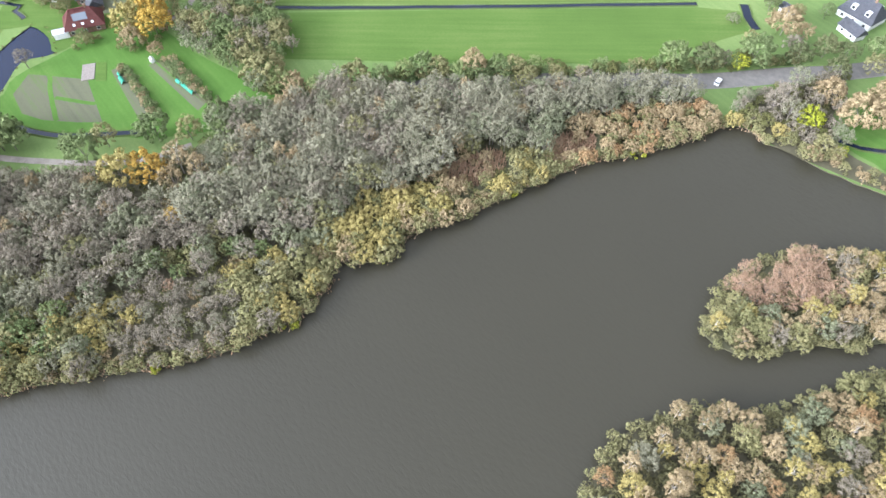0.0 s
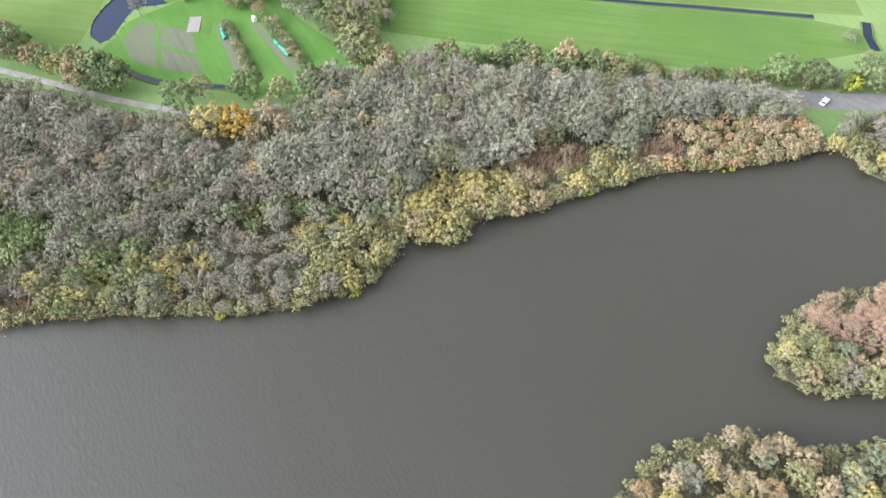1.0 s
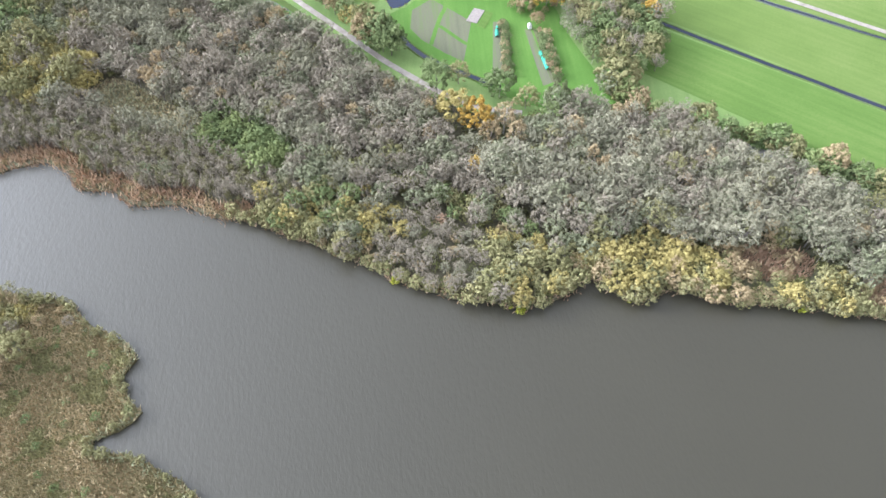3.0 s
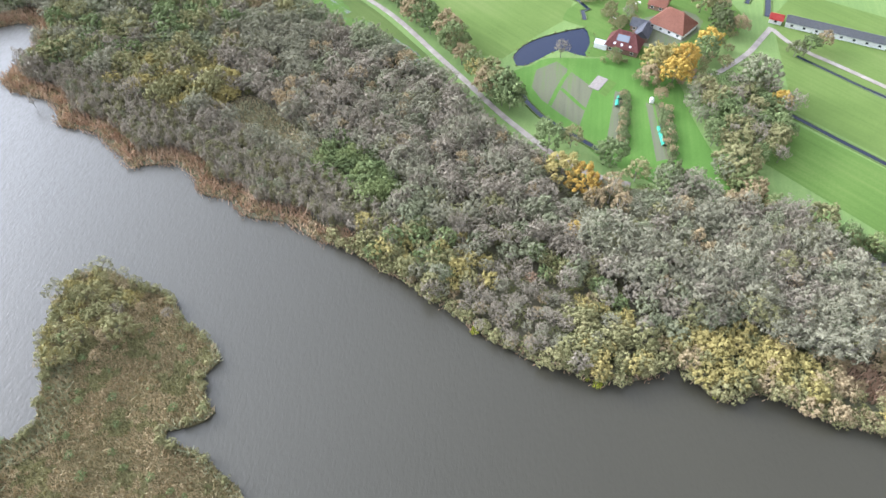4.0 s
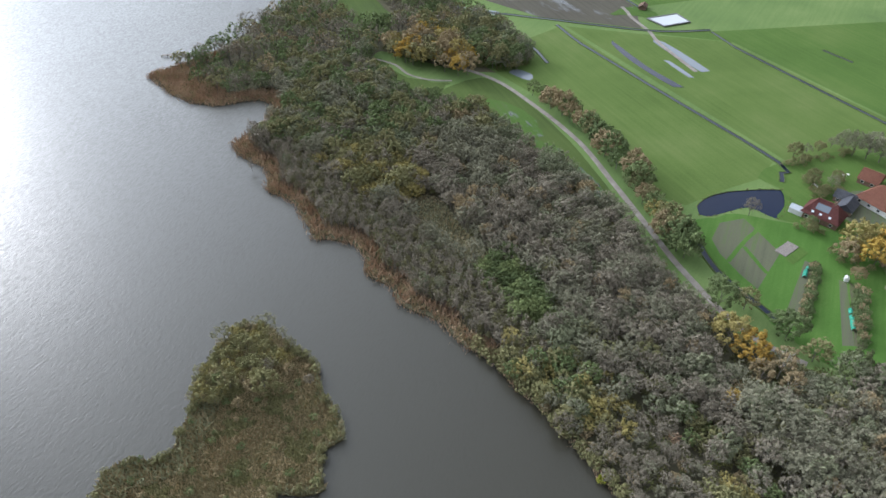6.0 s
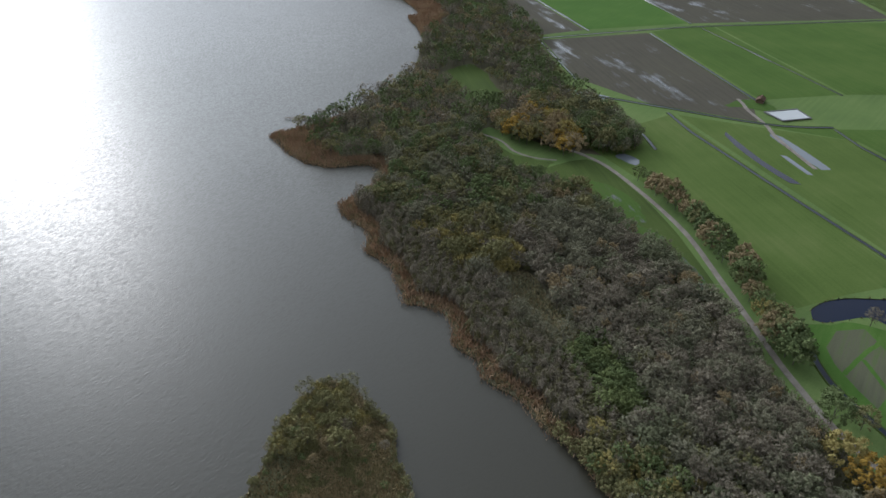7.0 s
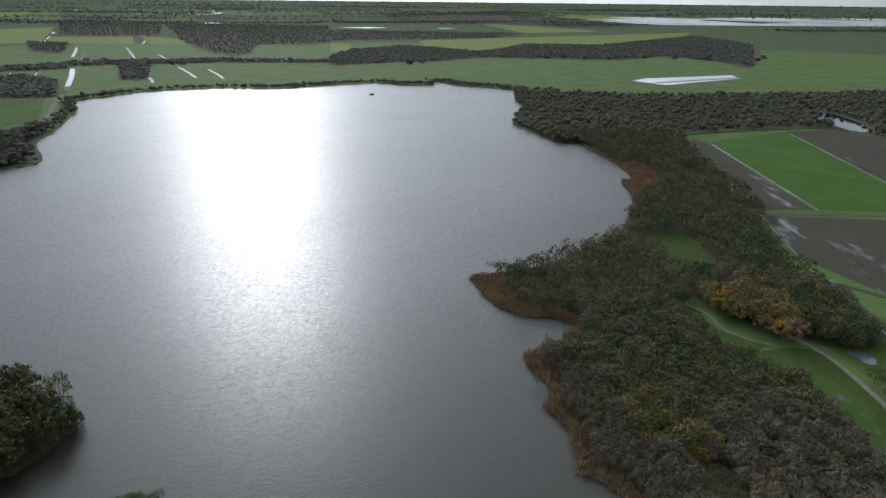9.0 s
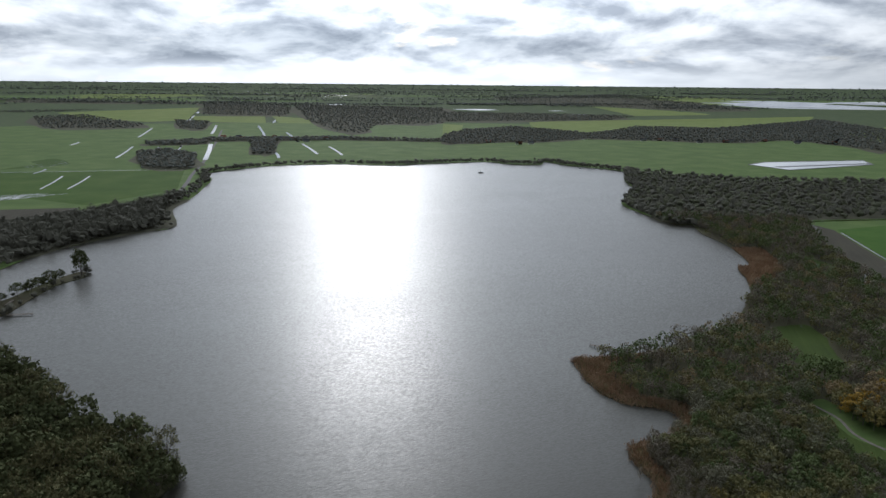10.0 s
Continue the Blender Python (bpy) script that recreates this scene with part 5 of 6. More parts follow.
# the marshy point's bushes
rim_p = np.concatenate([POINT + np.random.default_rng(113 + k).normal(0, 0.7, POINT.shape) for k in range(2)])
rim_p = rim_p[inside(rim_p, POINT)]
thicket("point_bushes", rim_p, ("bush",), "olive", 114, "low olive-green bushes round the point", scale=(0.55, 1.0), leaves=260, size=0.8, category="bushes")
head = scatter(POINT, 2.6, 115)
head = head[(head[:, 1] > 124)]
thicket("point_bushes", head[::2], ("olive", "bush"), "olive", 116, "olive bushes at the head of the point", scale=(0.6, 1.05), leaves=600, size=0.7, category="bushes")
thicket("point_bushes", head[1::4], ("mauve", "bush"), "tan", 117, "tan bushes at the head of the point", scale=(0.4, 0.6), leaves=520, size=0.7, category="bushes")
thicket("point_bushes", head[3::4], ("olive",), "yellow", 121, "golden bushes at the head of the point", scale=(0.4, 0.75), leaves=600, size=0.7, category="bushes")
some = scatter(POINT, 5.5, 118)
thicket("point_bushes", some[::2], ("bush",), "green", 119, "small green bushes in the sedge", scale=(0.4, 0.8), leaves=220, size=0.8, category="bushes")
thicket("point_bushes", some[1::3], ("bush",), "tan", 120, "small russet bushes in the sedge", scale=(0.4, 0.7), leaves=220, size=0.8, category="bushes")
for x, y, k, sh, sc, tn, lab in ((31.5, 119, "near", "olive", 1.0, 20, "round olive-green willow bush in the sedge"), (28.2, 121, "nearbare", "tan", 0.6, 80, "pinkish-brown willow bush beside another"), (34.6, 116, "near", "olive", 0.45, 130, "olive willow bush in the sedge"),
                                 (35.5, 125.5, "nearbare", "mauve", 0.55, 140, "brown leafless bush on the point"), (26.3, 135, "near", "yellow", 0.36, 10, "small yellow bush on the point"), (23, 118.5, "nearbare", "tan", 0.42, 60, "russet bush in the sedge"),
                                 (38, 133, "near", "olive", 0.5, 200, "olive bush at the tip of the point"), (33, 139, "near", "olive", 0.55, 250, "olive bush at the tip of the point"), (40, 121, "nearbare", "tan", 0.45, 300, "russet bush at the water's edge"),
                                 (41, 128, "near", "yellow", 0.38, 330, "yellowing bush at the water's edge"), (30, 131, "near", "olive", 0.5, 45, "olive bush in the thicket"), (43, 114, "nearbare", "mauve", 0.4, 25, "brown bush at the water's edge"),
                                 (22, 130, "near", "green", 0.45, 75, "dull green bush at the water's edge"), (18, 124, "near", "olive", 0.42, 95, "olive bush at the water's edge")):
    tree("willow_bush", x, y, k, sh, lab, sc, tn, int(x) % 4, "bush")

# islands
rng = np.random.default_rng(130)
MIX = (("near", "olive"), ("nearbare", "tan"), ("birch", "tan"), ("near", "yellow"), ("nearbare", "grey"), ("near", "olive"), ("birch", "tan"), ("nearbare", "mauve"), ("near", "silver"), ("nearbare", "russet"), ("near", "olive"), ("birch", "tan"), ("near", "tan"), ("birch", "yellow"))
LABEL = {"olive": "olive-green willow", "grey": "grey leafless willow", "tan": "tan-leaved birch", "yellow": "yellowing willow", "mauve": "brown leafless alder",
         "green": "green willow", "silver": "pale grey-green willow", "russet": "russet thicket", "orange": "golden birch", "rust": "rust-brown thicket", "dark": "dark green willow"}


def island_trees(loop, step, seed, mixed, lo, hi, margin, words):
    p = scatter(loop, step, seed)
    p = p[gap_to(p, loop) > margin]
    for x, y in p:
        k, sh = mixed[rng.integers(len(mixed))]
        nm = "birch_tree" if k == "birch" else "willow_tree"
        tree(nm, x, y, k, sh, LABEL[sh] + words, rng.uniform(lo, hi), rng.uniform(0, 360), int(rng.integers(4)), group="island trees", bark_mat=BIRCH_BARK if k == "birch" else None,
             leaves=1700 if k == "birch" else None, size=0.75 if k == "birch" else 1.0)


island_trees(SOUTH_ISLE, 4.7, 131, MIX, 0.56, 0.84, 1.2, " on the wooded island")
ip = scatter(ISLE, 3.9, 132)
mid_p = ip[(np.hypot((ip[:, 0] - 69) / 8.5, (ip[:, 1] + 125) / 16) < 1)]
thicket("rust_thicket", np.concatenate([mid_p + rng.normal(0, 0.9, mid_p.shape) for _ in range(3)]), ("mauve", "bush"), "rust", 133, "rust-brown thicket in the middle of the island", scale=(0.6, 0.9), leaves=600, size=0.75)
for x, y in ip[(np.hypot((ip[:, 0] - 69) / 8.5, (ip[:, 1] + 125) / 16) >= 1) & (gap_to(ip, ISLE) > 1.0)]:
    k, sh = MIX[rng.integers(len(MIX))]
    tree("birch_tree" if k == "birch" else "willow_tree", x, y, k, sh, LABEL[sh] + " round the island's thicket", rng.uniform(0.56, 0.82), rng.uniform(0, 360), int(rng.integers(4)), group="island trees",
         bark_mat=BIRCH_BARK if k == "birch" else None, leaves=1700 if k == "birch" else None, size=0.75 if k == "birch" else 1.0)
for loop, sd in ((ISLE, 134), (SOUTH_ISLE, 135)):
    e = np.concatenate([loop + np.random.default_rng(sd + k).normal(0, 0.6, loop.shape) for k in range(2)])
    thicket("bank_bushes", e, ("bush",), "olive", sd, "olive bushes round the island's bank", scale=(0.5, 1.0), leaves=240, size=0.8, category="bushes")
    f = scatter(loop, 3.2, sd + 5)
    thicket("undergrowth", f, ("bush",), "under", sd + 9, "brown undergrowth of the island", leaves=110, size=1.2, wood=False, scale=(0.8, 1.2))
t_p = scatter(ISLET, 2.6, 140)
thicket("islet_bushes", t_p, ("olive",), "green", 141, "dense dark green thicket on the islet", scale=(0.55, 0.85), leaves=800, size=0.7, category="bushes")
d_p = scatter(DARK_ISLE, 6.0, 142)
d_p = d_p[(gap_to(d_p, DARK_ISLE) > 1) & (d_p[:, 0] + d_p[:, 1] > 30)]
# the island is seen against the sun; that shade is put into dark foliage
thicket("island_wood", d_p[::2], ("round",), "dark", 143, "green wood on the island, backlit shade in its colour", scale=(1.05, 1.6), leaves=420, size=1.5)
thicket("island_wood", d_p[1::2], ("grey", "olive"), "under", 144, "brown leafless wood on the island", scale=(1.0, 1.5), leaves=420, size=1.5)
e = DARK_ISLE + np.random.default_rng(145).normal(0, 1.0, DARK_ISLE.shape)
thicket("bank_bushes", e, ("olive", "bush"), "dark", 146, "dark bushes round the island's bank", scale=(0.6, 1.0), category="bushes")

# single trees that stand out
for x, y, k, s, sc, v, lab in ((152.4, 42, "big", "orange", 0.95, 0, "golden-orange maple at the edge of the wood"), (152.5, 49.5, "big", "yellow", 0.95, 1, "yellow birch beside the gravel track"),
                               (153.5, 32.5, "birch", "tan", 1.15, 2, "tall tan birch in the wood"), (148.5, 27, "birch", "tan", 1.1, 3, "tan birch in the wood"), (147, 35, "nearbare", "tan", 1.0, 1, "pale leafless birch in the wood"), (131.6, 34.5, "birch", "orange", 0.8, 1, "slender orange birch in the wood"),
                               (157.7, 10.4, "birch", "tan", 1.1, 0, "russet birch beside the lawns"), (110.7, 37.3, "near", "rust", 0.45, 2, "small crimson bush among grey scrub"),
                               (190, 3, "willow", "olive", 1.05, 0, "large round olive-green willow"), 
                               
                               
                               (117.7, 112, "round", "fresh", 0.85, 1, "fresh green willow among the bare trees"), (115.3, 102, "round", "fresh", 0.8, 2, "fresh green willow among the bare trees"),
                               (120, 106, "round", "fresh", 0.75, 3, "fresh green willow among the bare trees"), (113.4, 95, "round", "fresh", 0.75, 0, "fresh green willow among the bare trees"),
                               (179, 88, "big", "green", 1.1, 2, "large dull green oak beside the ditch"), (165.5, 61, "big", "green", 0.85, 1, "green oak at the foot of the plot"), (171, 40, "big", "green", 0.85, 3, "green tree at the end of the bed"), (171, 19, "big", "dark", 0.9, 0, "dark green tree at the end of the lawn")):
    tree("willow_tree" if k == "willow" else "birch_tree" if k == "birch" else "broadleaf_tree", x, y, k, s, lab, sc, v * 70, v, bark_mat=BIRCH_BARK if k == "birch" else None)
rng = np.random.default_rng(150)


def row_of(line, step, kinds, shades, lo, hi, spread, words, group):
    L = curve_through(line, False, 6)
    seg = np.r_[0, np.cumsum(np.hypot(*np.diff(L, axis=0).T))]
    for s in np.arange(0, seg[-1], step):
        x, y = np.interp(s, seg, L[:, 0]) + rng.normal(0, spread), np.interp(s, seg, L[:, 1]) + rng.normal(0, spread)
        sh = shades[rng.integers(len(shades))]
        tree("broadleaf_tree", x, y, kinds[rng.integers(len(kinds))], sh, {"olive": "olive-green", "tan": "russet", "yellow": "yellowing", "green": "green", "dark": "dark green", "grey": "grey leafless", "orange": "golden", "silver": "pale green", "mauve": "brown leafless", "rust": "dull orange-brown", "fresh": "fresh green"}[sh] + words,
             rng.uniform(lo, hi), rng.uniform(0, 360), int(rng.integers(4)), group=group)


row_of([(178, 86), (190, 108), (200, 130), (212, 157), (219, 185), (222, 210)], 4.8, ("round", "round", "big"), ("green", "tan", "green", "yellow", "olive"), 0.75, 1.05, 1.5, " tree in the row beside the track", "trees along the track")
row_of([(184, 98), (181, 88), (176, 80)], 8, ("big",), ("olive", "green"), 0.85, 1.0, 0.8, " oak between ditch and track", "trees along the track")
row_of([(172, 66), (170, 52), (172, 40), (168, 30), (165, 18), (162, 8)], 12.0, ("round",), ("green", "olive", "green"), 0.75, 1.0, 1.0, " tree at the end of the lawns", "trees below the allotment")
row_of([(187, 6), (181, -8), (179, -22), (181, -44), (179, -60), (175, -78), (172, -92)], 7.0, ("big", "big", "round"), ("olive", "green", "tan", "green", "silver", "olive", "fresh"), 0.62, 0.9, 1.2, " tree in the row beside the meadow", "trees along the meadow")
hl = curve_through([(187, 6), (181, -8), (180, -22), (181, -44), (179, -60), (175, -78), (172, -92), (168, -110), (164, -130), (161, -146), (159, -164), (156, -182)], False, 6)
hl = np.concatenate([hl + np.random.default_rng(152 + k).normal(0, 1.3, hl.shape) + [-1.5 * k + 1.0, 0] for k in range(3)])
for k, (sh, words) in enumerate((("green", "dull green hedge below the trees of the meadow"), ("olive", "olive hedge below the trees of the meadow"), ("herb", "dark undergrowth below the trees of the meadow"))):
    thicket("hedge", hl[k::3], ("sallow", "bush"), sh, 155 + k, words, scale=(0.6, 1.05), category="hedge")
row_of([(176, -4), (172, -30), (172, -60), (168, -88)], 9.0, ("round",), ("green", "olive", "green", "mauve"), 0.6, 0.85, 1.5, " tree behind the wood", "trees along the meadow")
row_of([(216, 27), (206, 14), (198, 6)], 6.5, ("round",), ("dark", "green", "silver", "green"), 0.6, 0.85, 1.5, " tree beside the broad lawn", "trees beside the lawn")
row_of([(230, 24), (220, 10), (208, -2)], 7.0, ("round", "big"), ("dark", "green", "silver", "olive", "rust"), 0.6, 0.8, 2.0, " tree in the copse beside the lawn", "trees beside the lawn")
row_of([(240, 18), (232, 4), (218, -4)], 8.0, ("round", "big"), ("green", "olive", "grey", "green"), 0.6, 0.8, 2.0, " tree in the copse by the field", "trees beside the lawn")
for x, y, sh, sc, lab in ((231, 49, "yellow", 0.74, "large yellow maple beside the farm"), (227, 40, "orange", 0.74, "large golden-orange maple beside the farm"), (237, 40, "orange", 0.66, "golden-orange maple behind another"), (222, 48, "tan", 0.5, "brown autumn tree below the farm"), (240, 46, "yellow", 0.55, "yellow tree against the farmhouse"),
                          (244, 41, "orange", 0.55, "golden tree against the barn"), (258, 37, "orange", 0.6, "orange autumn tree beside the barn"), (252, 36, "green", 0.62, "green tree beside the barn"), (274, 37, "dark", 0.6, "dark tree behind the barn"), (279, 31, "tan", 0.5, "russet tree beside the lane"), (286, 50, "olive", 0.68, "golden-brown tree behind the barn"),
                          (292, 45, "tan", 0.6, "russet tree behind the barn"), (281, 40, "dark", 0.55, "dark green tree behind the barn"), (262, 82, "olive", 0.35, "small shrub beside the ditch"), (219, 84, "mauve", 0.62, "brown leafless bush on the pond's bank"), (262, 74, "grey", 0.5, "leafless shrub behind the house"),
                          (256, 74, "olive", 0.3, "olive shrub behind the house"), (273, 97, "olive", 0.4, "olive shrub at the meeting of ditches"), (280, 95, "mauve", 0.4, "brown leafless hedge shrub beside the yard"), (287, 93, "olive", 0.3, "olive hedge shrub beside the yard"), (294, 91, "mauve", 0.42, "brown leafless hedge shrub beside the yard"), (232, 66, "green", 0.28, "green shrub beside the house"),
                          (275, 6, "dark", 0.45, "dark green tree beside the stable"), (282, 2, "green", 0.45, "green tree beside the stable"), (289, -2, "tan", 0.4, "russet shrub beside the stable"), (216, 40, "tan", 0.32, "tan shrub beside the garden shed"), (244, 13, "silver", 0.85, "tall pale grey-green willow beside the field"), (236, 1, "orange", 0.48, "small orange tree beside the ditch"),
                          (222, 30, "grey", 0.6, "grey leafless tree at the head of the lawn"), (228, 26, "tan", 0.4, "russet tree in the copse"), (250, 27, "olive", 0.35, "olive shrub beside the farm lane")):
    tree("broadleaf_tree", x, y, "big" if sh not in ("mauve", "grey") else "grey", sh, lab, sc * (1.35 if sh not in ("mauve", "grey") else 1.2), x * 7 % 360, int(x) % 4)
# the copse between lawn and farm lane
cp = scatter(curve_through([(194, 4), (202, 16), (214, 24), (226, 31), (238, 28), (246, 18), (246, 8), (236, -3), (222, -4), (206, -8)]), 4.4, 157)
cu = np.random.default_rng(158).random(len(cp))
thicket("copse", cp[cu < 0.5], ("osier", "sallow"), "green", 158, "dull green copse beside the lawn", scale=(0.8, 1.35))
thicket("copse", cp[(cu >= 0.5) & (cu < 0.8)], ("osier", "sallow"), "olive", 159, "olive copse beside the lawn", scale=(0.8, 1.3))
thicket("copse", cp[cu >= 0.8], ("alder", "sapling"), "mauve", 160, "leafless brown trees in the copse", scale=(0.8, 1.2))
cp = scatter(curve_through([(236, 52), (250, 43), (262, 38), (280, 38), (276, 29), (250, 31), (232, 34), (220, 44), (222, 53)]), 4.6, 163)
cu = np.random.default_rng(164).random(len(cp))
cp = cp[np.hypot((cp[:, 0] - 271) / 12, (cp[:, 1] - 56) / 11) > 1.1]
cu = cu[:len(cp)]
thicket("farm_shrubs", cp[cu < 0.45], ("sallow", "osier"), "olive", 164, "olive shrubs round the farm", scale=(0.45, 0.75))
thicket("farm_shrubs", cp[(cu >= 0.45) & (cu < 0.75)], ("osier",), "green", 165, "green shrubs round the farm", scale=(0.45, 0.75))
thicket("farm_shrubs", cp[cu >= 0.75], ("sallow", "sapling"), "rust", 166, "russet shrubs round the farm", scale=(0.45, 0.75))
for x, y, sc, v in ((295, 87, 0.95, 0), (295, 82, 1.05, 1), (297, 77, 1.0, 2), (299, 72, 1.1, 3), (303, 69, 0.9, 2), (308, 68, 1.0, 0), (302, 78, 1.0, 1)):
    tree("poplar_tree", x, y, "nearbare", "grey", "tall feathery leafless poplar beside the farm", sc * 1.15, x * 13 % 360, v, group="poplars beside the farm")
# trees and bushes round the bay's end and the houses
for x, y, k, sh, sc, lab in ((140, -152, "near", "silver", 0.75, "grey-green willow before the road"), (136, -147, "nearbare", "grey", 0.6, "grey leafless willow before the road"), (131, -143, "olive", "yellow", 0.85, "low golden-olive willow bush at the corner of the bay"),
                             (130, -149, "olive", "olive", 0.85, "low olive willow bush over the water"), (133, -158, "grey", "mauve", 0.85, "grey-brown leafless tree on the bank"), (128, -161, "grey", "grey", 0.9, "grey leafless tree leaning over the bay"),
                             (136, -164, "grey", "mauve", 0.9, "brown leafless tree behind the bank"), (141, -172, "grey", "silver", 0.9, "grey-green tree beside the road"), (123, -155, "olive", "yellow", 0.8, "golden willow bush hanging over the water"), (119, -157, "olive", "olive", 0.7, "olive willow bush hanging over the water"),
                             (124, -166, "big", "lime", 0.68, "bright yellow-green tree on the bank"), (120, -182, "willow", "tan", 1.0, "large tan willow on the bank"), (122, -193, "willow", "tan", 1.05, "large pale tan willow beside the lawn"), (134, -180, "willow", "tan", 0.7, "tan willow behind the bank"),
                             (112, -163, "near", "olive", 0.85, "broad olive willow bush on the bank"), (108, -166, "near", "olive", 0.6, "olive willow bush on the bank"), (114, -171, "near", "silver", 0.85, "grey-green willow beside the lawn"), (110, -169, "olive", "lime", 0.6, "yellow-green bush on the bank"),
                             (164, -137, "big", "green", 0.85, "rounded green tree behind the road"), (160, -148, "big", "dark", 0.85, "dark green tree behind the road"), (158, -166, "big", "green", 0.95, "broad green tree behind the road"), (157, -160, "olive", "lime", 0.9, "small bright yellow-green tree behind the road"),
                             (161, -156, "olive", "mauve", 0.8, "brown leafless shrub beside the meadow"), (154, -181, "big", "dark", 0.7, "dark green garden tree"), (155, -193, "big", "dark", 0.75, "dark green garden tree"), (151, -199, "round", "dark", 0.9, "dark green garden tree"), (150, -211, "big", "green", 0.7, "green garden tree behind the road"),
                             (144, -190, "big", "dark", 0.7, "dark green tree beside the road"), (142, -203, "round", "olive", 0.9, "olive tree beside the road"), (171, -186, "willow", "tan", 0.9, "pale tan willow beside the ditch"), (178, -196, "round", "olive", 0.7, "olive garden tree behind the road"), (166, -192, "round", "tan", 0.7, "russet garden tree behind the road"),
                             (160, -183, "round", "mauve", 0.8, "brown leafless garden tree"), (170, -172, "olive", "olive", 0.8, "olive shrub at the ditch"), (182, -172, "olive", "silver", 0.7, "grey-green shrub beside the ditch"), (186, -190, "round", "dark", 0.8, "dark garden tree behind the road"), (176, -208, "round", "green", 0.7, "green garden tree behind the road"), (158, -228, "round", "orange", 0.8, "orange autumn garden tree"),
                             (166, -104, "olive", "mauve", 0.8, "brown leafless shrub beside the meadow"), (168, -112, "olive", "green", 0.9, "green shrub beside the meadow"), (165, -122, "olive", "olive", 0.7, "olive shrub beside the meadow"), (168, -96, "olive", "olive", 0.7, "olive shrub beside the meadow")):
    tree("willow_tree" if k == "willow" else "shrub" if k == "olive" else "broadleaf_tree", x, y, k, sh, lab, sc, x * 17 % 360, int(x) % 4)
tree("poplar_tree", -288, 504, "poplar", "dark", "tall dark poplar at the tip of the spit", 0.95, 0, 0)
tree("poplar_tree", -286, 499, "poplar", "dark", "tall dark poplar at the tip of the spit", 0.9, 90, 1)
sp = MARINA_SPIT + np.random.default_rng(155).normal(0, 1.0, MARINA_SPIT.shape)
thicket("bank_bushes", np.concatenate([sp, sp * 0.995 + [-1.5, 2.0]]), ("bush", "olive"), "far", 156, "dark bushes along the marina spit", scale=(0.5, 1.0), leaves=90, size=1.6, category="bushes")
for x, y, sc in ((-294, 484, 1.0), (-297, 476, 1.1), (-299, 465, 1.0), (-300, 458, 1.05), (-303, 446, 1.15), (-306, 432, 0.8), (-295, 468, 0.9)):
    tree("broadleaf_tree", x, y, "round", "dark", "small bare tree on the marina spit", sc, x * 11 % 360, int(-x) % 4, group="trees on the spit")
for c, sd in ((((185, 296), (196, 292), (206, 268), (214, 250), (205, 246), (195, 262)), 170), (((196, 285), (210, 296), (224, 318), (230, 300), (228, 266), (214, 250), (206, 262)), 171),):
    op = scatter(curve_through(c), 6.0, sd)
    for x, y in op:
        sh = ("orange", "tan", "yellow", "olive")[rng.integers(4)]
        tree("broadleaf_tree", x, y, "round", sh, {"orange": "golden-orange", "tan": "russet", "yellow": "yellow", "olive": "olive"}[sh] + " autumn tree at the end of the track", rng.uniform(0.95, 1.45), rng.uniform(0, 360), int(rng.integers(4)))


# ---------------------------------------------------------------- buildings and small things
def tiles(a, b):
    def make(t, p):
        v = where(t)
        w = node(t, "ShaderNodeTexWave", Vector=v, Scale=3.0, Distortion=0.4, Detail=2.0)
        f = maths(t, "ADD", maths(t, "MULTIPLY", noise_tex(t, v, 1.2, 6.0, 0.7), 0.8), maths(t, "MULTIPLY", w.outputs["Fac"], 0.2))
        t.links.new(ramp(t, f, [(0.35, a), (0.7, b)]), p.inputs["Base Color"])
        bump(t, p, w.outputs["Fac"], 0.4, 0.05)
    return make


ORANGE_TILE = material("orange_roof_tiles", tiles((0.24, 0.105, 0.07), (0.34, 0.155, 0.105)), 0.8)
RED_TILE = material("red_roof_tiles", tiles((0.14, 0.05, 0.046), (0.22, 0.08, 0.07)), 0.75)
RED_SHEET = material("red_sheet_roof", tiles((0.35, 0.04, 0.03), (0.45, 0.06, 0.05)), 0.6)
GREY_TILE = material("grey_roof_tiles", tiles((0.09, 0.095, 0.11), (0.16, 0.165, 0.185)), 0.7)
BRICK = material("brown_brick", tiles((0.16, 0.10, 0.075), (0.27, 0.18, 0.13)), 0.9)
PALE = material("white_paint", tiles((0.62, 0.62, 0.60), (0.78, 0.78, 0.76)), 0.6)
GLASS = material("window_glass", (0.03, 0.035, 0.04), 0.06, 0.0, 0.6)
PANEL = material("solar_panel", (0.16, 0.18, 0.21), 0.2, 0.0, 0.6)
TIMBER = material("weathered_wood", tiles((0.12, 0.10, 0.08), (0.22, 0.19, 0.16)), 0.9)
SKYLIGHT = material("skylight", (0.70, 0.74, 0.78), 0.12, 0.0, 0.6)
NET = material("green_net", tiles((0.02, 0.19, 0.12), (0.04, 0.30, 0.20)), 0.7)
RUBBER = material("tyre_rubber", (0.025, 0.025, 0.025), 0.9)
CARPAINT = material("white_car_paint", (0.72, 0.72, 0.72), 0.25, 0.0, 0.5)


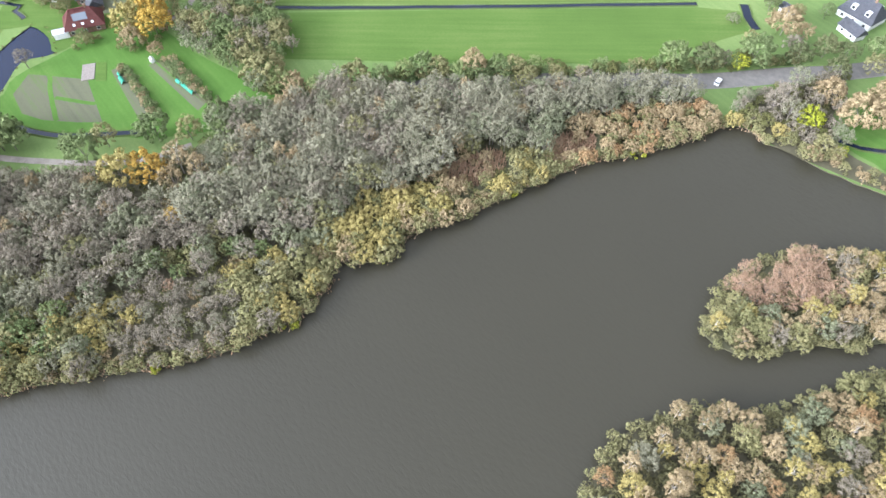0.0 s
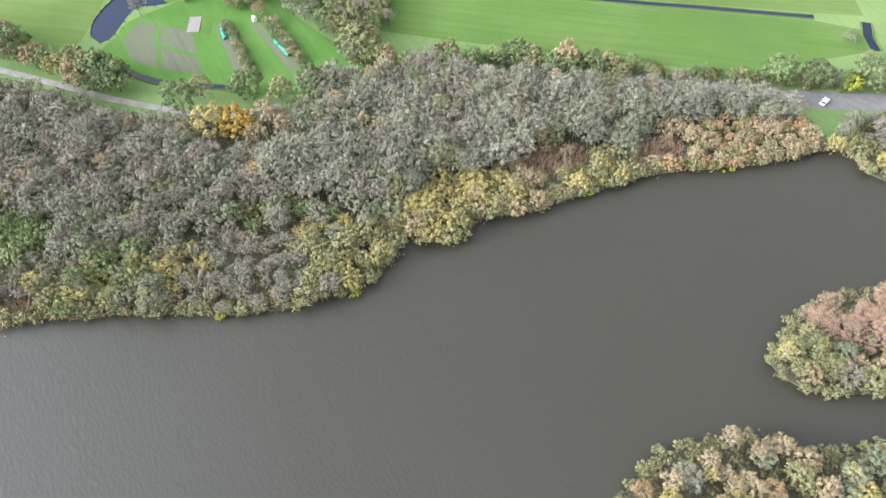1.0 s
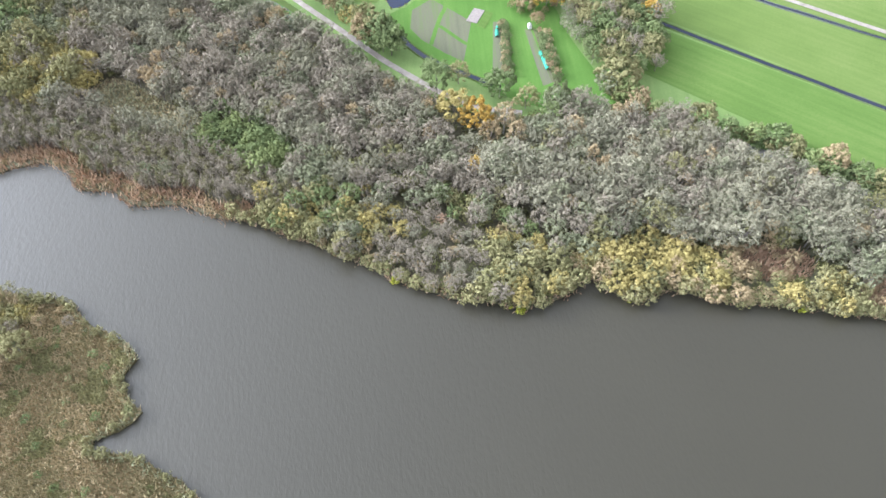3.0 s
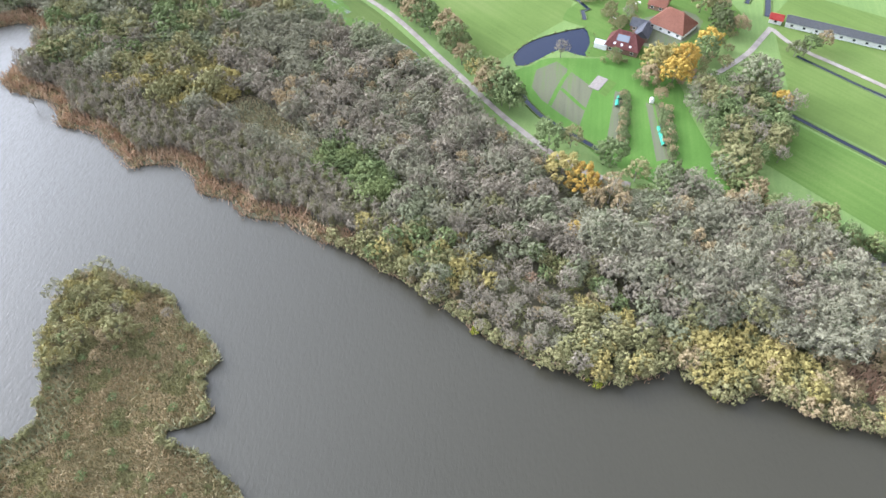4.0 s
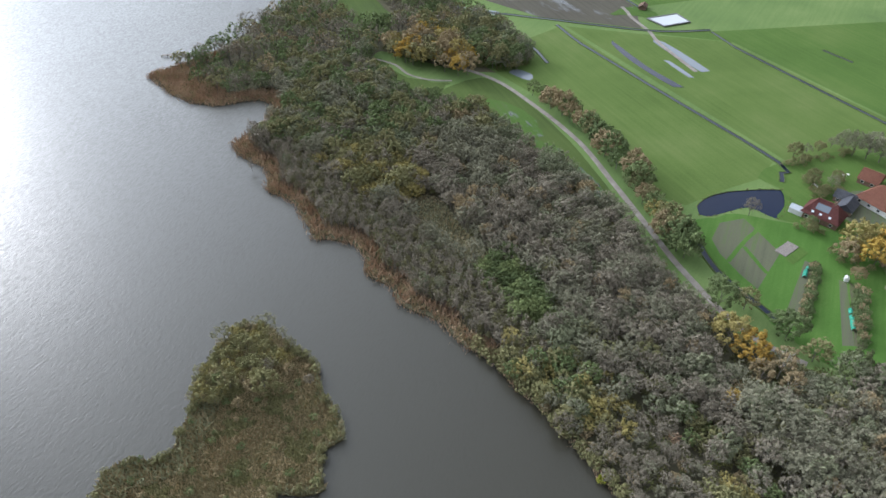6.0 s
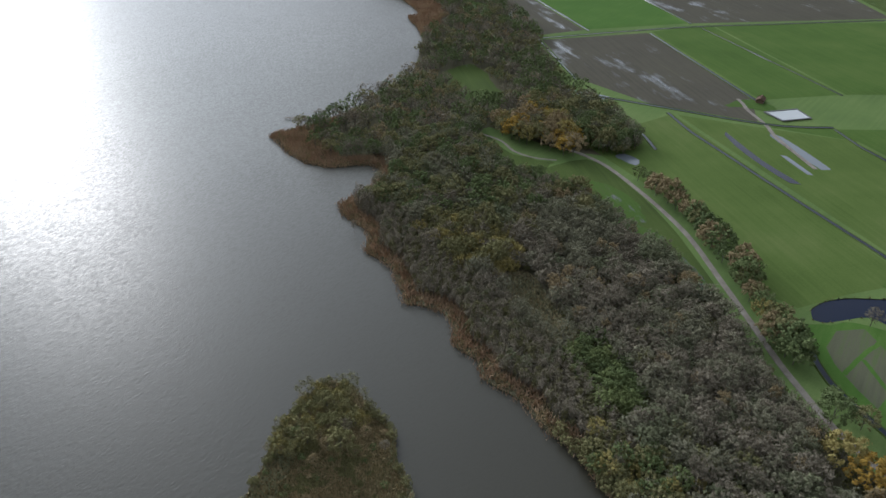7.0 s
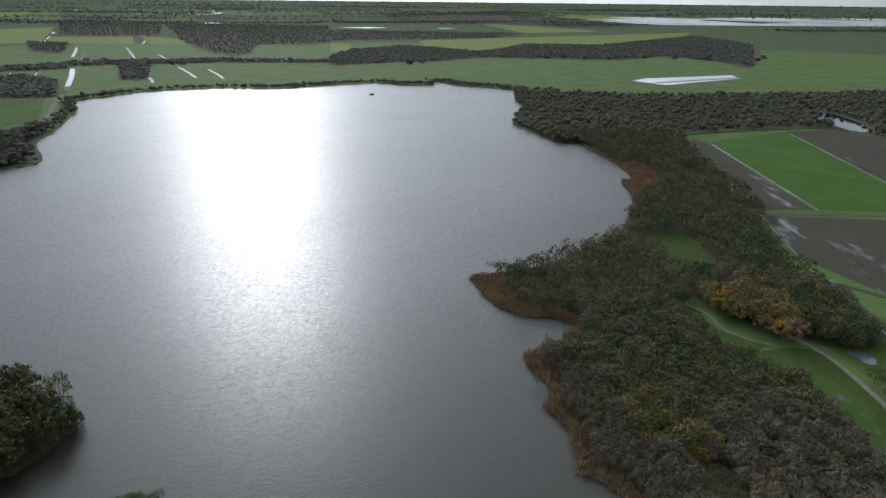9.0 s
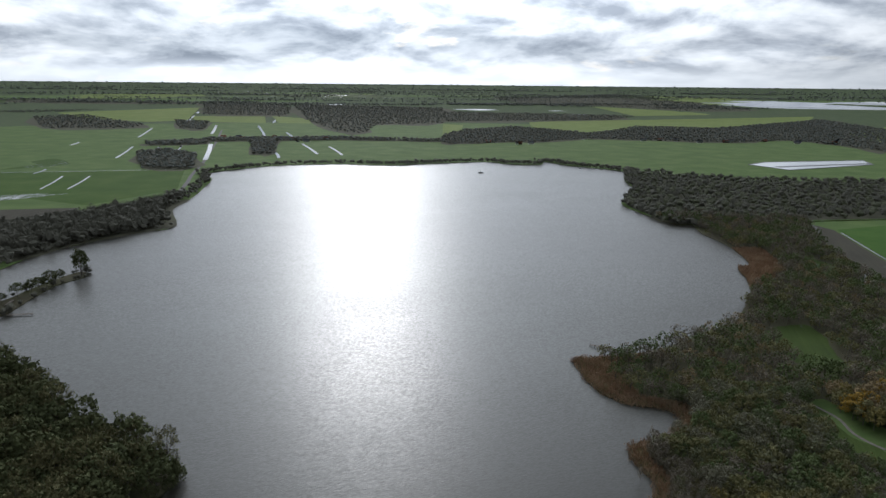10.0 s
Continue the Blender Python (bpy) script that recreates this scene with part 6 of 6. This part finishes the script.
def roof_mesh(l, w, z, h, hip, over=0.5, thick=0.22):
    """A hipped roof (hip: how far its ridge ends stand in; 0 for gables) with eaves and thickness."""
    bm = bmesh.new()
    a, b, r = l / 2 + over, w / 2 + over, l / 2 + (over if hip == 0 else 0) - hip
    low = z - over * h / (w / 2) * 0.6
    base = [bm.verts.new(p) for p in ((-a, -b, low), (a, -b, low), (a, b, low), (-a, b, low))]
    ridge = [bm.verts.new(p) for p in ((-r, 0, z + h), (r, 0, z + h))]
    for f in ((base[0], base[1], ridge[1], ridge[0]), (base[2], base[3], ridge[0], ridge[1]), (base[1], base[2], ridge[1]), (base[3], base[0], ridge[0])):
        bm.faces.new(f)
    bmesh.ops.solidify(bm, geom=bm.faces[:], thickness=thick)
    return bm


def gable_body(l, w, z, h, gabled):
    bm = bmesh.new()
    a, b = l / 2, w / 2
    v = [bm.verts.new(p) for p in ((-a, -b, 0), (a, -b, 0), (a, b, 0), (-a, b, 0), (-a, -b, z), (a, -b, z), (a, b, z), (-a, b, z))]
    for f in ((0, 1, 5, 4), (2, 3, 7, 6)):
        bm.faces.new([v[i] for i in f])
    if gabled:
        p, q = bm.verts.new((-a, 0, z + h - 0.25)), bm.verts.new((a, 0, z + h - 0.25))
        bm.faces.new((v[1], v[2], v[6], q, v[5]))
        bm.faces.new((v[3], v[0], v[4], p, v[7]))
    else:
        bm.faces.new((v[1], v[2], v[6], v[5]))
        bm.faces.new((v[3], v[0], v[4], v[7]))
    return bm


def window(parent, side, along, z, w, h, l, wd):
    """A framed window on one long (side -1, 1) wall of a house."""
    y = side * wd / 2
    fr = part("window", boxed(along - w / 2, along + w / 2, min(y, y + side * 0.08), max(y, y + side * 0.08), z, z + h), PALE, parent, "white-framed window")
    part("pane", boxed(along - w / 2 + 0.12, along + w / 2 - 0.12, min(y + side * 0.07, y + side * 0.10), max(y + side * 0.07, y + side * 0.10), z + 0.12, z + h - 0.12), GLASS, fr)


def house(name, x, y, turn, l, w, z, h, hip, roof_mat, wall_mat, label, windows=3, chimney=True):
    root = tagged(new(name), label, "building")
    part("wall", gable_body(l, w, z, h, hip == 0), wall_mat, root)
    part("roof", roof_mesh(l, w, z, h, hip), roof_mat, root)
    if chimney:
        part("chimney", boxed(-l * 0.18 - 0.4, -l * 0.18 + 0.4, -0.4, 0.4, z + h - 0.8, z + h + 1.0, 0.03), BRICK, root)
    ridge_l = max(0.6, l - 2 * hip)
    part("ridge_tiles", boxed(-ridge_l / 2, ridge_l / 2, -0.14, 0.14, z + h - 0.05, z + h + 0.09, 0.04), roof_mat, root)
    for s in (-1, 1):
        for k in range(windows):
            window(root, s, (k + 0.5) * l / windows - l / 2, 0.7, 1.3, 1.2, l, w)
    part("door", boxed(l / 2 - 2.2, l / 2 - 1.2, -w / 2 - 0.06, -w / 2 + 0.02, 0, 2.1), TIMBER, root, "brown wooden door")
    root.matrix_world = pose(x, y, 0, 0, 0, turn)
    return root


def on_roof(root, name, along, down, l, w, mat, wd, z, h, side, label="", thick=0.12):
    """A flat panel that lies on a roof's slope."""
    ang = math.atan2(h, wd / 2)
    bm = boxed(-l / 2, l / 2, -w / 2, w / 2, 0.0, thick)
    bmesh.ops.transform(bm, matrix=Matrix.Translation((along, side * down, z + h * (1 - down / (wd / 2)) + 0.10)) @ Matrix.Rotation(-side * ang, 4, "X"), verts=bm.verts)
    return part(name, bm, mat, root, label)


farm = house("farmhouse", 240.5, 66, 98, 13.5, 9.5, 2.8, 5.0, 3.2, RED_TILE, BRICK, "farmhouse with a dark red hipped tile roof")
FARM_SIDE = 1
on_roof(farm, "solar_panel", 0.5, 2.2, 5.0, 2.6, PANEL, 9.5, 2.8, 5.0, FARM_SIDE, "grey solar panels")
for a in (-3.2, 0.2, 3.2):
    on_roof(farm, "skylight", a, 4.0, 0.9, 0.8, SKYLIGHT, 9.5, 2.8, 5.0, FARM_SIDE, "white roof window")
cons = tagged(new("conservatory"), "white glazed conservatory beside the farmhouse", "conservatory")
part("wall", boxed(-2.6, 2.6, -1.8, 1.8, 0, 2.3, 0.05), PALE, cons)
part("roof", roof_mesh(5.2, 3.6, 2.3, 0.9, 0.0, 0.2, 0.1), SKYLIGHT, cons)
for k in range(4):
    part("pane", boxed(-2.4 + k * 1.2, -1.4 + k * 1.2, -1.86, -1.80, 0.5, 2.1), GLASS, cons)
cons.matrix_world = pose(236, 74, 0, 0, 0, 98)
house("annex", 253, 63, 8, 8, 5.5, 2.5, 2.4, 0.0, GREY_TILE, BRICK, "low annex with a grey tiled roof", 2, False)
house("annex", 258, 66.5, 98, 7, 5.0, 2.5, 2.2, 0.0, GREY_TILE, BRICK, "small outbuilding with a grey roof", 2, False)
house("barn", 267.5, 55.5, 82, 16.0, 13.0, 2.6, 5.6, 4.5, ORANGE_TILE, PALE, "large barn with an orange hipped tile roof", 4, False)
house("shed", 280.5, 67, 96, 7.5, 8.0, 2.4, 3.2, 0.0, ORANGE_TILE, BRICK, "shed with a bright orange gabled roof", 2, False)
house("long_stable", 302, -4, 98, 40, 6, 2.6, 1.6, 0.0, material("dark_sheeting", tiles((0.10, 0.105, 0.11), (0.15, 0.155, 0.16)), 0.6), PALE, "long low white stable with a dark sheet roof", 8, False)
house("shed", 298, 20, 98, 5, 4, 2.2, 1.6, 0.0, RED_SHEET, PALE, "small white building with a red roof", 1, False)
grey_house = house("house", 173, -222, 20, 14, 11, 3.0, 5.4, 2.2, GREY_TILE, PALE, "house with a dark grey tile roof and white dormers", 3)
for a in (-3.5, 2.5):
    for s in (-1, 1):
        dm = part("dormer", boxed(a - 0.9, a + 0.9, min(s * 2.2, s * 4.4), max(s * 2.2, s * 4.4), 4.2, 5.9, 0.05), PALE, grey_house, "white dormer")
        part("pane", boxed(a - 0.6, a + 0.6, min(s * 4.38, s * 4.45), max(s * 4.38, s * 4.45), 4.5, 5.6), GLASS, dm)
house("garage", 165, -212, 8, 9, 5, 2.6, 2.2, 0.0, GREY_TILE, PALE, "white garage with a dark grey roof", 2, False)
house("carport", 183, -196, 20, 5, 4, 2.4, 1.4, 0.0, GREY_TILE, PALE, "small dark-roofed garden building", 1, False)
house("farm_shed", 365, 256, 30, 7, 4.5, 2.0, 1.4, 0.0, BRICK, BRICK, "low brown farm shed among wet fields", 2, False)
tank = tagged(new("manure_basin"), "low rectangular basin with painted sky reflection and a dark rim", "basin")
loop = [(352, 242), (374, 236), (369, 222), (350, 227)]
part("water", fill([loop], 0.6), SKY_WHITE_WATER, tank)
part("rim", strip(bmesh.new(), loop + [loop[0]], [(-1.5, 0), (-0.6, 0.9), (0.3, 0.9), (0.6, 0.55)]), BASIN_EDGE, tank)
# far farms and villages: scattered houses
rng = np.random.default_rng(200)
first = {}
SPOTS = [(-620 + 22 * i, 1780 + 40 * math.sin(i)) for i in range(0, 16)] + [(100 + 34 * i, 1720 + 30 * math.sin(2.0 * i)) for i in range(5)] + [(560 + 48 * i, 1840 + 30 * math.sin(1.3 * i)) for i in range(16)]
for k, (x, y) in enumerate(SPOTS):
    kind = k % 3
    px, py = x + rng.normal(0, 12), y + rng.normal(0, 25)
    if kind not in first:
        first[kind] = house("village_house", px, py, 10, 14, 9, 3.0, 4.2, 0.0, (GREY_TILE, ORANGE_TILE, GREY_TILE)[kind], (PALE, BRICK, PALE)[kind], ("white house with a grey roof across the lake", "brick house with an orange roof across the lake", "pale grey-roofed house across the lake")[kind], 3)
        tagged(first[kind], group="village across the lake")
    else:
        copy_thing(first[kind], pose(px, py, 0, 0, 0, rng.uniform(-30, 30)))

# the allotment: bare pad, pale grass pad, nets, shed
CONCRETE = material("pale_concrete", tiles((0.17, 0.15, 0.135), (0.25, 0.22, 0.20)), 0.9)
pad = tagged(part("paved_pad", boxed(207.5, 216.5, 61.6, 66.0, 0.0, 0.24, 0.03), CONCRETE), "square pad of pale paving in the grass", "paving")
patch("grass_pad", [(217, 61.4), (206, 61.0), (205.5, 57.6), (216, 57.8)], MEADOW, label="square of paler grass beside the paving", category="lawn")


def tunnel(x, y, turn, l, w, h):
    root = tagged(new("net_tunnel"), "low vegetable tunnel under green netting", "net tunnel", "net tunnels")
    bm = bmesh.new()
    seg = 8
    rows = [[bm.verts.new((sx, math.cos(math.pi * i / seg) * w / 2, math.sin(math.pi * i / seg) * h + 0.02)) for i in range(seg + 1)] for sx in np.linspace(-l / 2, l / 2, 6)]
    for r, s in zip(rows, rows[1:]):
        for i in range(seg):
            bm.faces.new((r[i], s[i], s[i + 1], r[i + 1]))
    part("net", bm, NET, root)
    for sx in np.linspace(-l / 2, l / 2, 4):
        bm = bmesh.new()
        for i in range(seg):
            a, b = math.pi * i / seg, math.pi * (i + 1) / seg
            cyl(bm, (sx, math.cos(a) * w / 2 * 1.03, math.sin(a) * h * 1.03), (sx, math.cos(b) * w / 2 * 1.03, math.sin(b) * h * 1.03), 0.025, 0.025, 4)
        part("hoop", bm, TIMBER, root)
    root.matrix_world = pose(x, y, 0.1, 0, 0, turn)


tunnel(204, 52.2, 22, 3.8, 1.5, 1.0)
tunnel(194, 30.2, 32, 7.0, 1.5, 1.0)
tunnel(198.5, 33.2, 32, 2.6, 1.3, 0.9)
tunnel(207.5, 53.2, 24, 1.8, 1.2, 0.9)
hut = tagged(new("garden_shed"), "small white garden shed", "shed")
part("wall", boxed(-1.1, 1.1, -0.9, 0.9, 0, 1.9, 0.03), PALE, hut)
part("roof", roof_mesh(2.2, 1.8, 1.9, 0.6, 0.0, 0.15, 0.06), PALE, hut)
part("door", boxed(-0.4, 0.4, -0.95, -0.88, 0, 1.7), TIMBER, hut)
hut.matrix_world = pose(212.5, 42, 0.05, 0, 0, 28) @ Matrix.Scale(0.75, 4)
rng = np.random.default_rng(210)
bed_p = np.concatenate([scatter(np.array([(212, 54), (210.5, 50), (183, 39), (183, 42)], float), 1.3, 211), scatter(np.array([(213, 40), (211, 34), (187, 22), (187, 25)], float), 1.4, 212)])
thicket("garden_plants", bed_p, ("bush",), "green", 213, "faded vegetables and shrubs in the garden beds", scale=(0.4, 0.95), wood=False, category="plants")
thicket("garden_plants", bed_p[::7], ("bush",), "tan", 214, "brown faded shrubs in the garden beds", scale=(0.6, 1.1), wood=False, category="plants")
hp = np.concatenate([scatter(np.array(p, float), 2.6, 215) for p in ([(248, 74), (262, 86), (266, 84), (252, 72)], [(228, 70), (233, 60), (231, 58), (225, 68)], [(262, 98), (300, 84), (298, 80), (261, 94)], [(256, 72), (272, 78), (272, 72), (258, 69)])])
thicket("garden_shrubs", hp, ("bush", "olive"), "olive", 216, "low shrubs and hedges round the farm", scale=(0.4, 0.8), category="shrubs")
# grassy banks of ditches and pond
pe = np.concatenate([POND + np.random.default_rng(217 + k).normal(0, 0.35, POND.shape) for k in range(12)])
pe = pe[~inside(pe, POND)]
blades("bank_grass", pe, 0.6, 0.3, "olive", 218, "rough grass on the pond's bank", 0.5, "grass")


def car(x, y, turn):
    root = tagged(new("car"), "white hatchback car on the asphalt road", "car")
    bm = bmesh.new()
    side = [(-2.1, 0.35), (-2.12, 0.85), (-1.9, 1.0), (-1.55, 1.02), (1.0, 0.98), (1.95, 0.82), (2.1, 0.6), (2.08, 0.35)]
    l, r = [bm.verts.new((a, -0.88, b)) for a, b in side], [bm.verts.new((a, 0.88, b)) for a, b in side]
    bm.faces.new(l)
    bm.faces.new(r[::-1])
    for i in range(len(side)):
        j = (i + 1) % len(side)
        bm.faces.new((l[j], l[i], r[i], r[j]))
    part("body", bm, CARPAINT, root)
    bm = bmesh.new()
    cab = [(-1.85, 0.98), (-1.5, 1.42), (0.1, 1.46), (0.95, 0.98)]
    l, r = [bm.verts.new((a, -0.72, b)) for a, b in cab], [bm.verts.new((a, 0.72, b)) for a, b in cab]
    bm.faces.new(l)
    bm.faces.new(r[::-1])
    for i in range(4):
        bm.faces.new((l[(i + 1) % 4], l[i], r[i], r[(i + 1) % 4]))
    part("cabin_glass", bm, GLASS, root, "dark window glass")
    part("roof", boxed(-1.5, 0.1, -0.7, 0.7, 1.44, 1.50, 0.02), CARPAINT, root)
    for sx in (-1.3, 1.3):
        for sy in (-0.8, 0.8):
            wh = part("wheel", cyl(bmesh.new(), (sx, sy - 0.1, 0.32), (sx, sy + 0.1, 0.32), 0.32, 0.32, 14), RUBBER, root, "black tyre")
            part("rim", cyl(bmesh.new(), (sx, sy - 0.11, 0.32), (sx, sy + 0.11, 0.32), 0.19, 0.19, 10), CONCRETE, wh)
    for sy in (-0.6, 0.6):
        part("headlight", boxed(2.0, 2.13, sy - 0.18, sy + 0.18, 0.6, 0.75, 0.02), SKYLIGHT, root)
        part("tail_light", boxed(-2.16, -2.08, sy - 0.15, sy + 0.15, 0.7, 0.88, 0.02), RED_TILE, root)
    root.matrix_world = pose(x, y, 0.235, 0, 0, turn)


car(151.5, -149.0, -50)


def boat(x, y, turn, s, label, cabin=True):
    root = tagged(new("boat"), label, "boat")
    bm = bmesh.new()
    rows = []
    for a, half in ((-3.0, 0.9), (-1.5, 1.1), (0.5, 1.15), (2.0, 0.8), (3.2, 0.08)):
        rows.append([bm.verts.new((a, -half, 0.8)), bm.verts.new((a, -half * 0.6, -0.15)), bm.verts.new((a, half * 0.6, -0.15)), bm.verts.new((a, half, 0.8))])
    for p, q in zip(rows, rows[1:]):
        for i in range(4):
            bm.faces.new((p[i], q[i], q[(i + 1) % 4], p[(i + 1) % 4]))
    bm.faces.new(rows[0])
    bm.faces.new(rows[-1][::-1])
    part("hull", bm, DARKHULL, root)
    if cabin:
        part("cabin", boxed(-1.6, 0.9, -0.75, 0.75, 0.78, 1.9, 0.08), PALE, root)
        part("window", boxed(-1.4, 0.7, -0.77, 0.77, 1.25, 1.7), GLASS, root)
    root.matrix_world = pose(x, y, -0.3, 0, 0, turn) @ Matrix.Scale(s, 4)


DARKHULL = material("dark_hull", (0.05, 0.055, 0.06), 0.4)
boat(64, 1140, 10, 1.5, "dark working boat out on the lake")
boat(252, 1218, 80, 1.6, "dark barge near the far shore", False)
boat(-352, 470, 70, 1.4, "dark covered boat at its mooring")
boat(-358, 478, 70, 1.4, "covered boat at its mooring")
boat(-364, 487, 72, 1.5, "white cabin boat at its mooring")


def jetty(x, y, turn, l, w, label):
    root = tagged(new("jetty"), label, "jetty")
    n = int(l / 0.5)
    plank = None
    for k in range(n):
        me = boxed(-0.22, 0.22, -w / 2, w / 2, 0.55, 0.62)
        if plank is None:
            plank = part("plank", me, TIMBER, root).data
        else:
            me.free()
            o = new("plank", plank)
            o.parent = root
        root.children[-1].location.x = k * 0.5 - l / 2
    for k in range(int(l / 3) + 1):
        for s in (-1, 1):
            part("post", cyl(bmesh.new(), (k * 3 - l / 2, s * w / 2, -1.3), (k * 3 - l / 2, s * w / 2, 1.0), 0.1, 0.09, 6), TIMBER, root)
    root.matrix_world = pose(x, y, 0, 0, 0, turn)


jetty(96, 362, 150, 18, 1.6, "dark wooden jetty behind the reed point")
jetty(-278, 409, 12, 16, 2.0, "dark wooden jetty of the marina")
jetty(-300, 432, 100, 12, 2.0, "wooden landing on the marina spit")
for k in range(6):
    b = tagged(new("boathouse"), "long low boathouse with a dark sheet roof", "boathouse", "boathouses of the marina")
    part("wall", boxed(-7, 7, -2.2, 2.2, 0.0, 2.2, 0.03), TIMBER, b)
    part("roof", roof_mesh(14, 4.4, 2.2, 0.9, 0.0, 0.3, 0.1), GREY_TILE, b)
    b.matrix_world = pose(-372 - 5.5 * k, 506 + 9 * k, 0.02, 0, 0, 20)
for x, y, l, turn in ((259, 79, 3.2, 60), (276, 76, 1.2, 20), (278, 75, 1.0, 40), (246, 74, 1.4, 10)):
    gf = tagged(new("garden_table"), "small white garden table on the grass", "table")
    part("tabletop", boxed(-l / 2, l / 2, -0.5, 0.5, 0.70, 0.76, 0.02), PALE, gf)
    for sx in (-1, 1):
        for sy in (-1, 1):
            part("leg", boxed(sx * (l / 2 - 0.12) - 0.04, sx * (l / 2 - 0.12) + 0.04, sy * 0.4 - 0.04, sy * 0.4 + 0.04, 0, 0.7), PALE, gf)
    gf.matrix_world = pose(x, y, 0.09, 0, 0, turn)
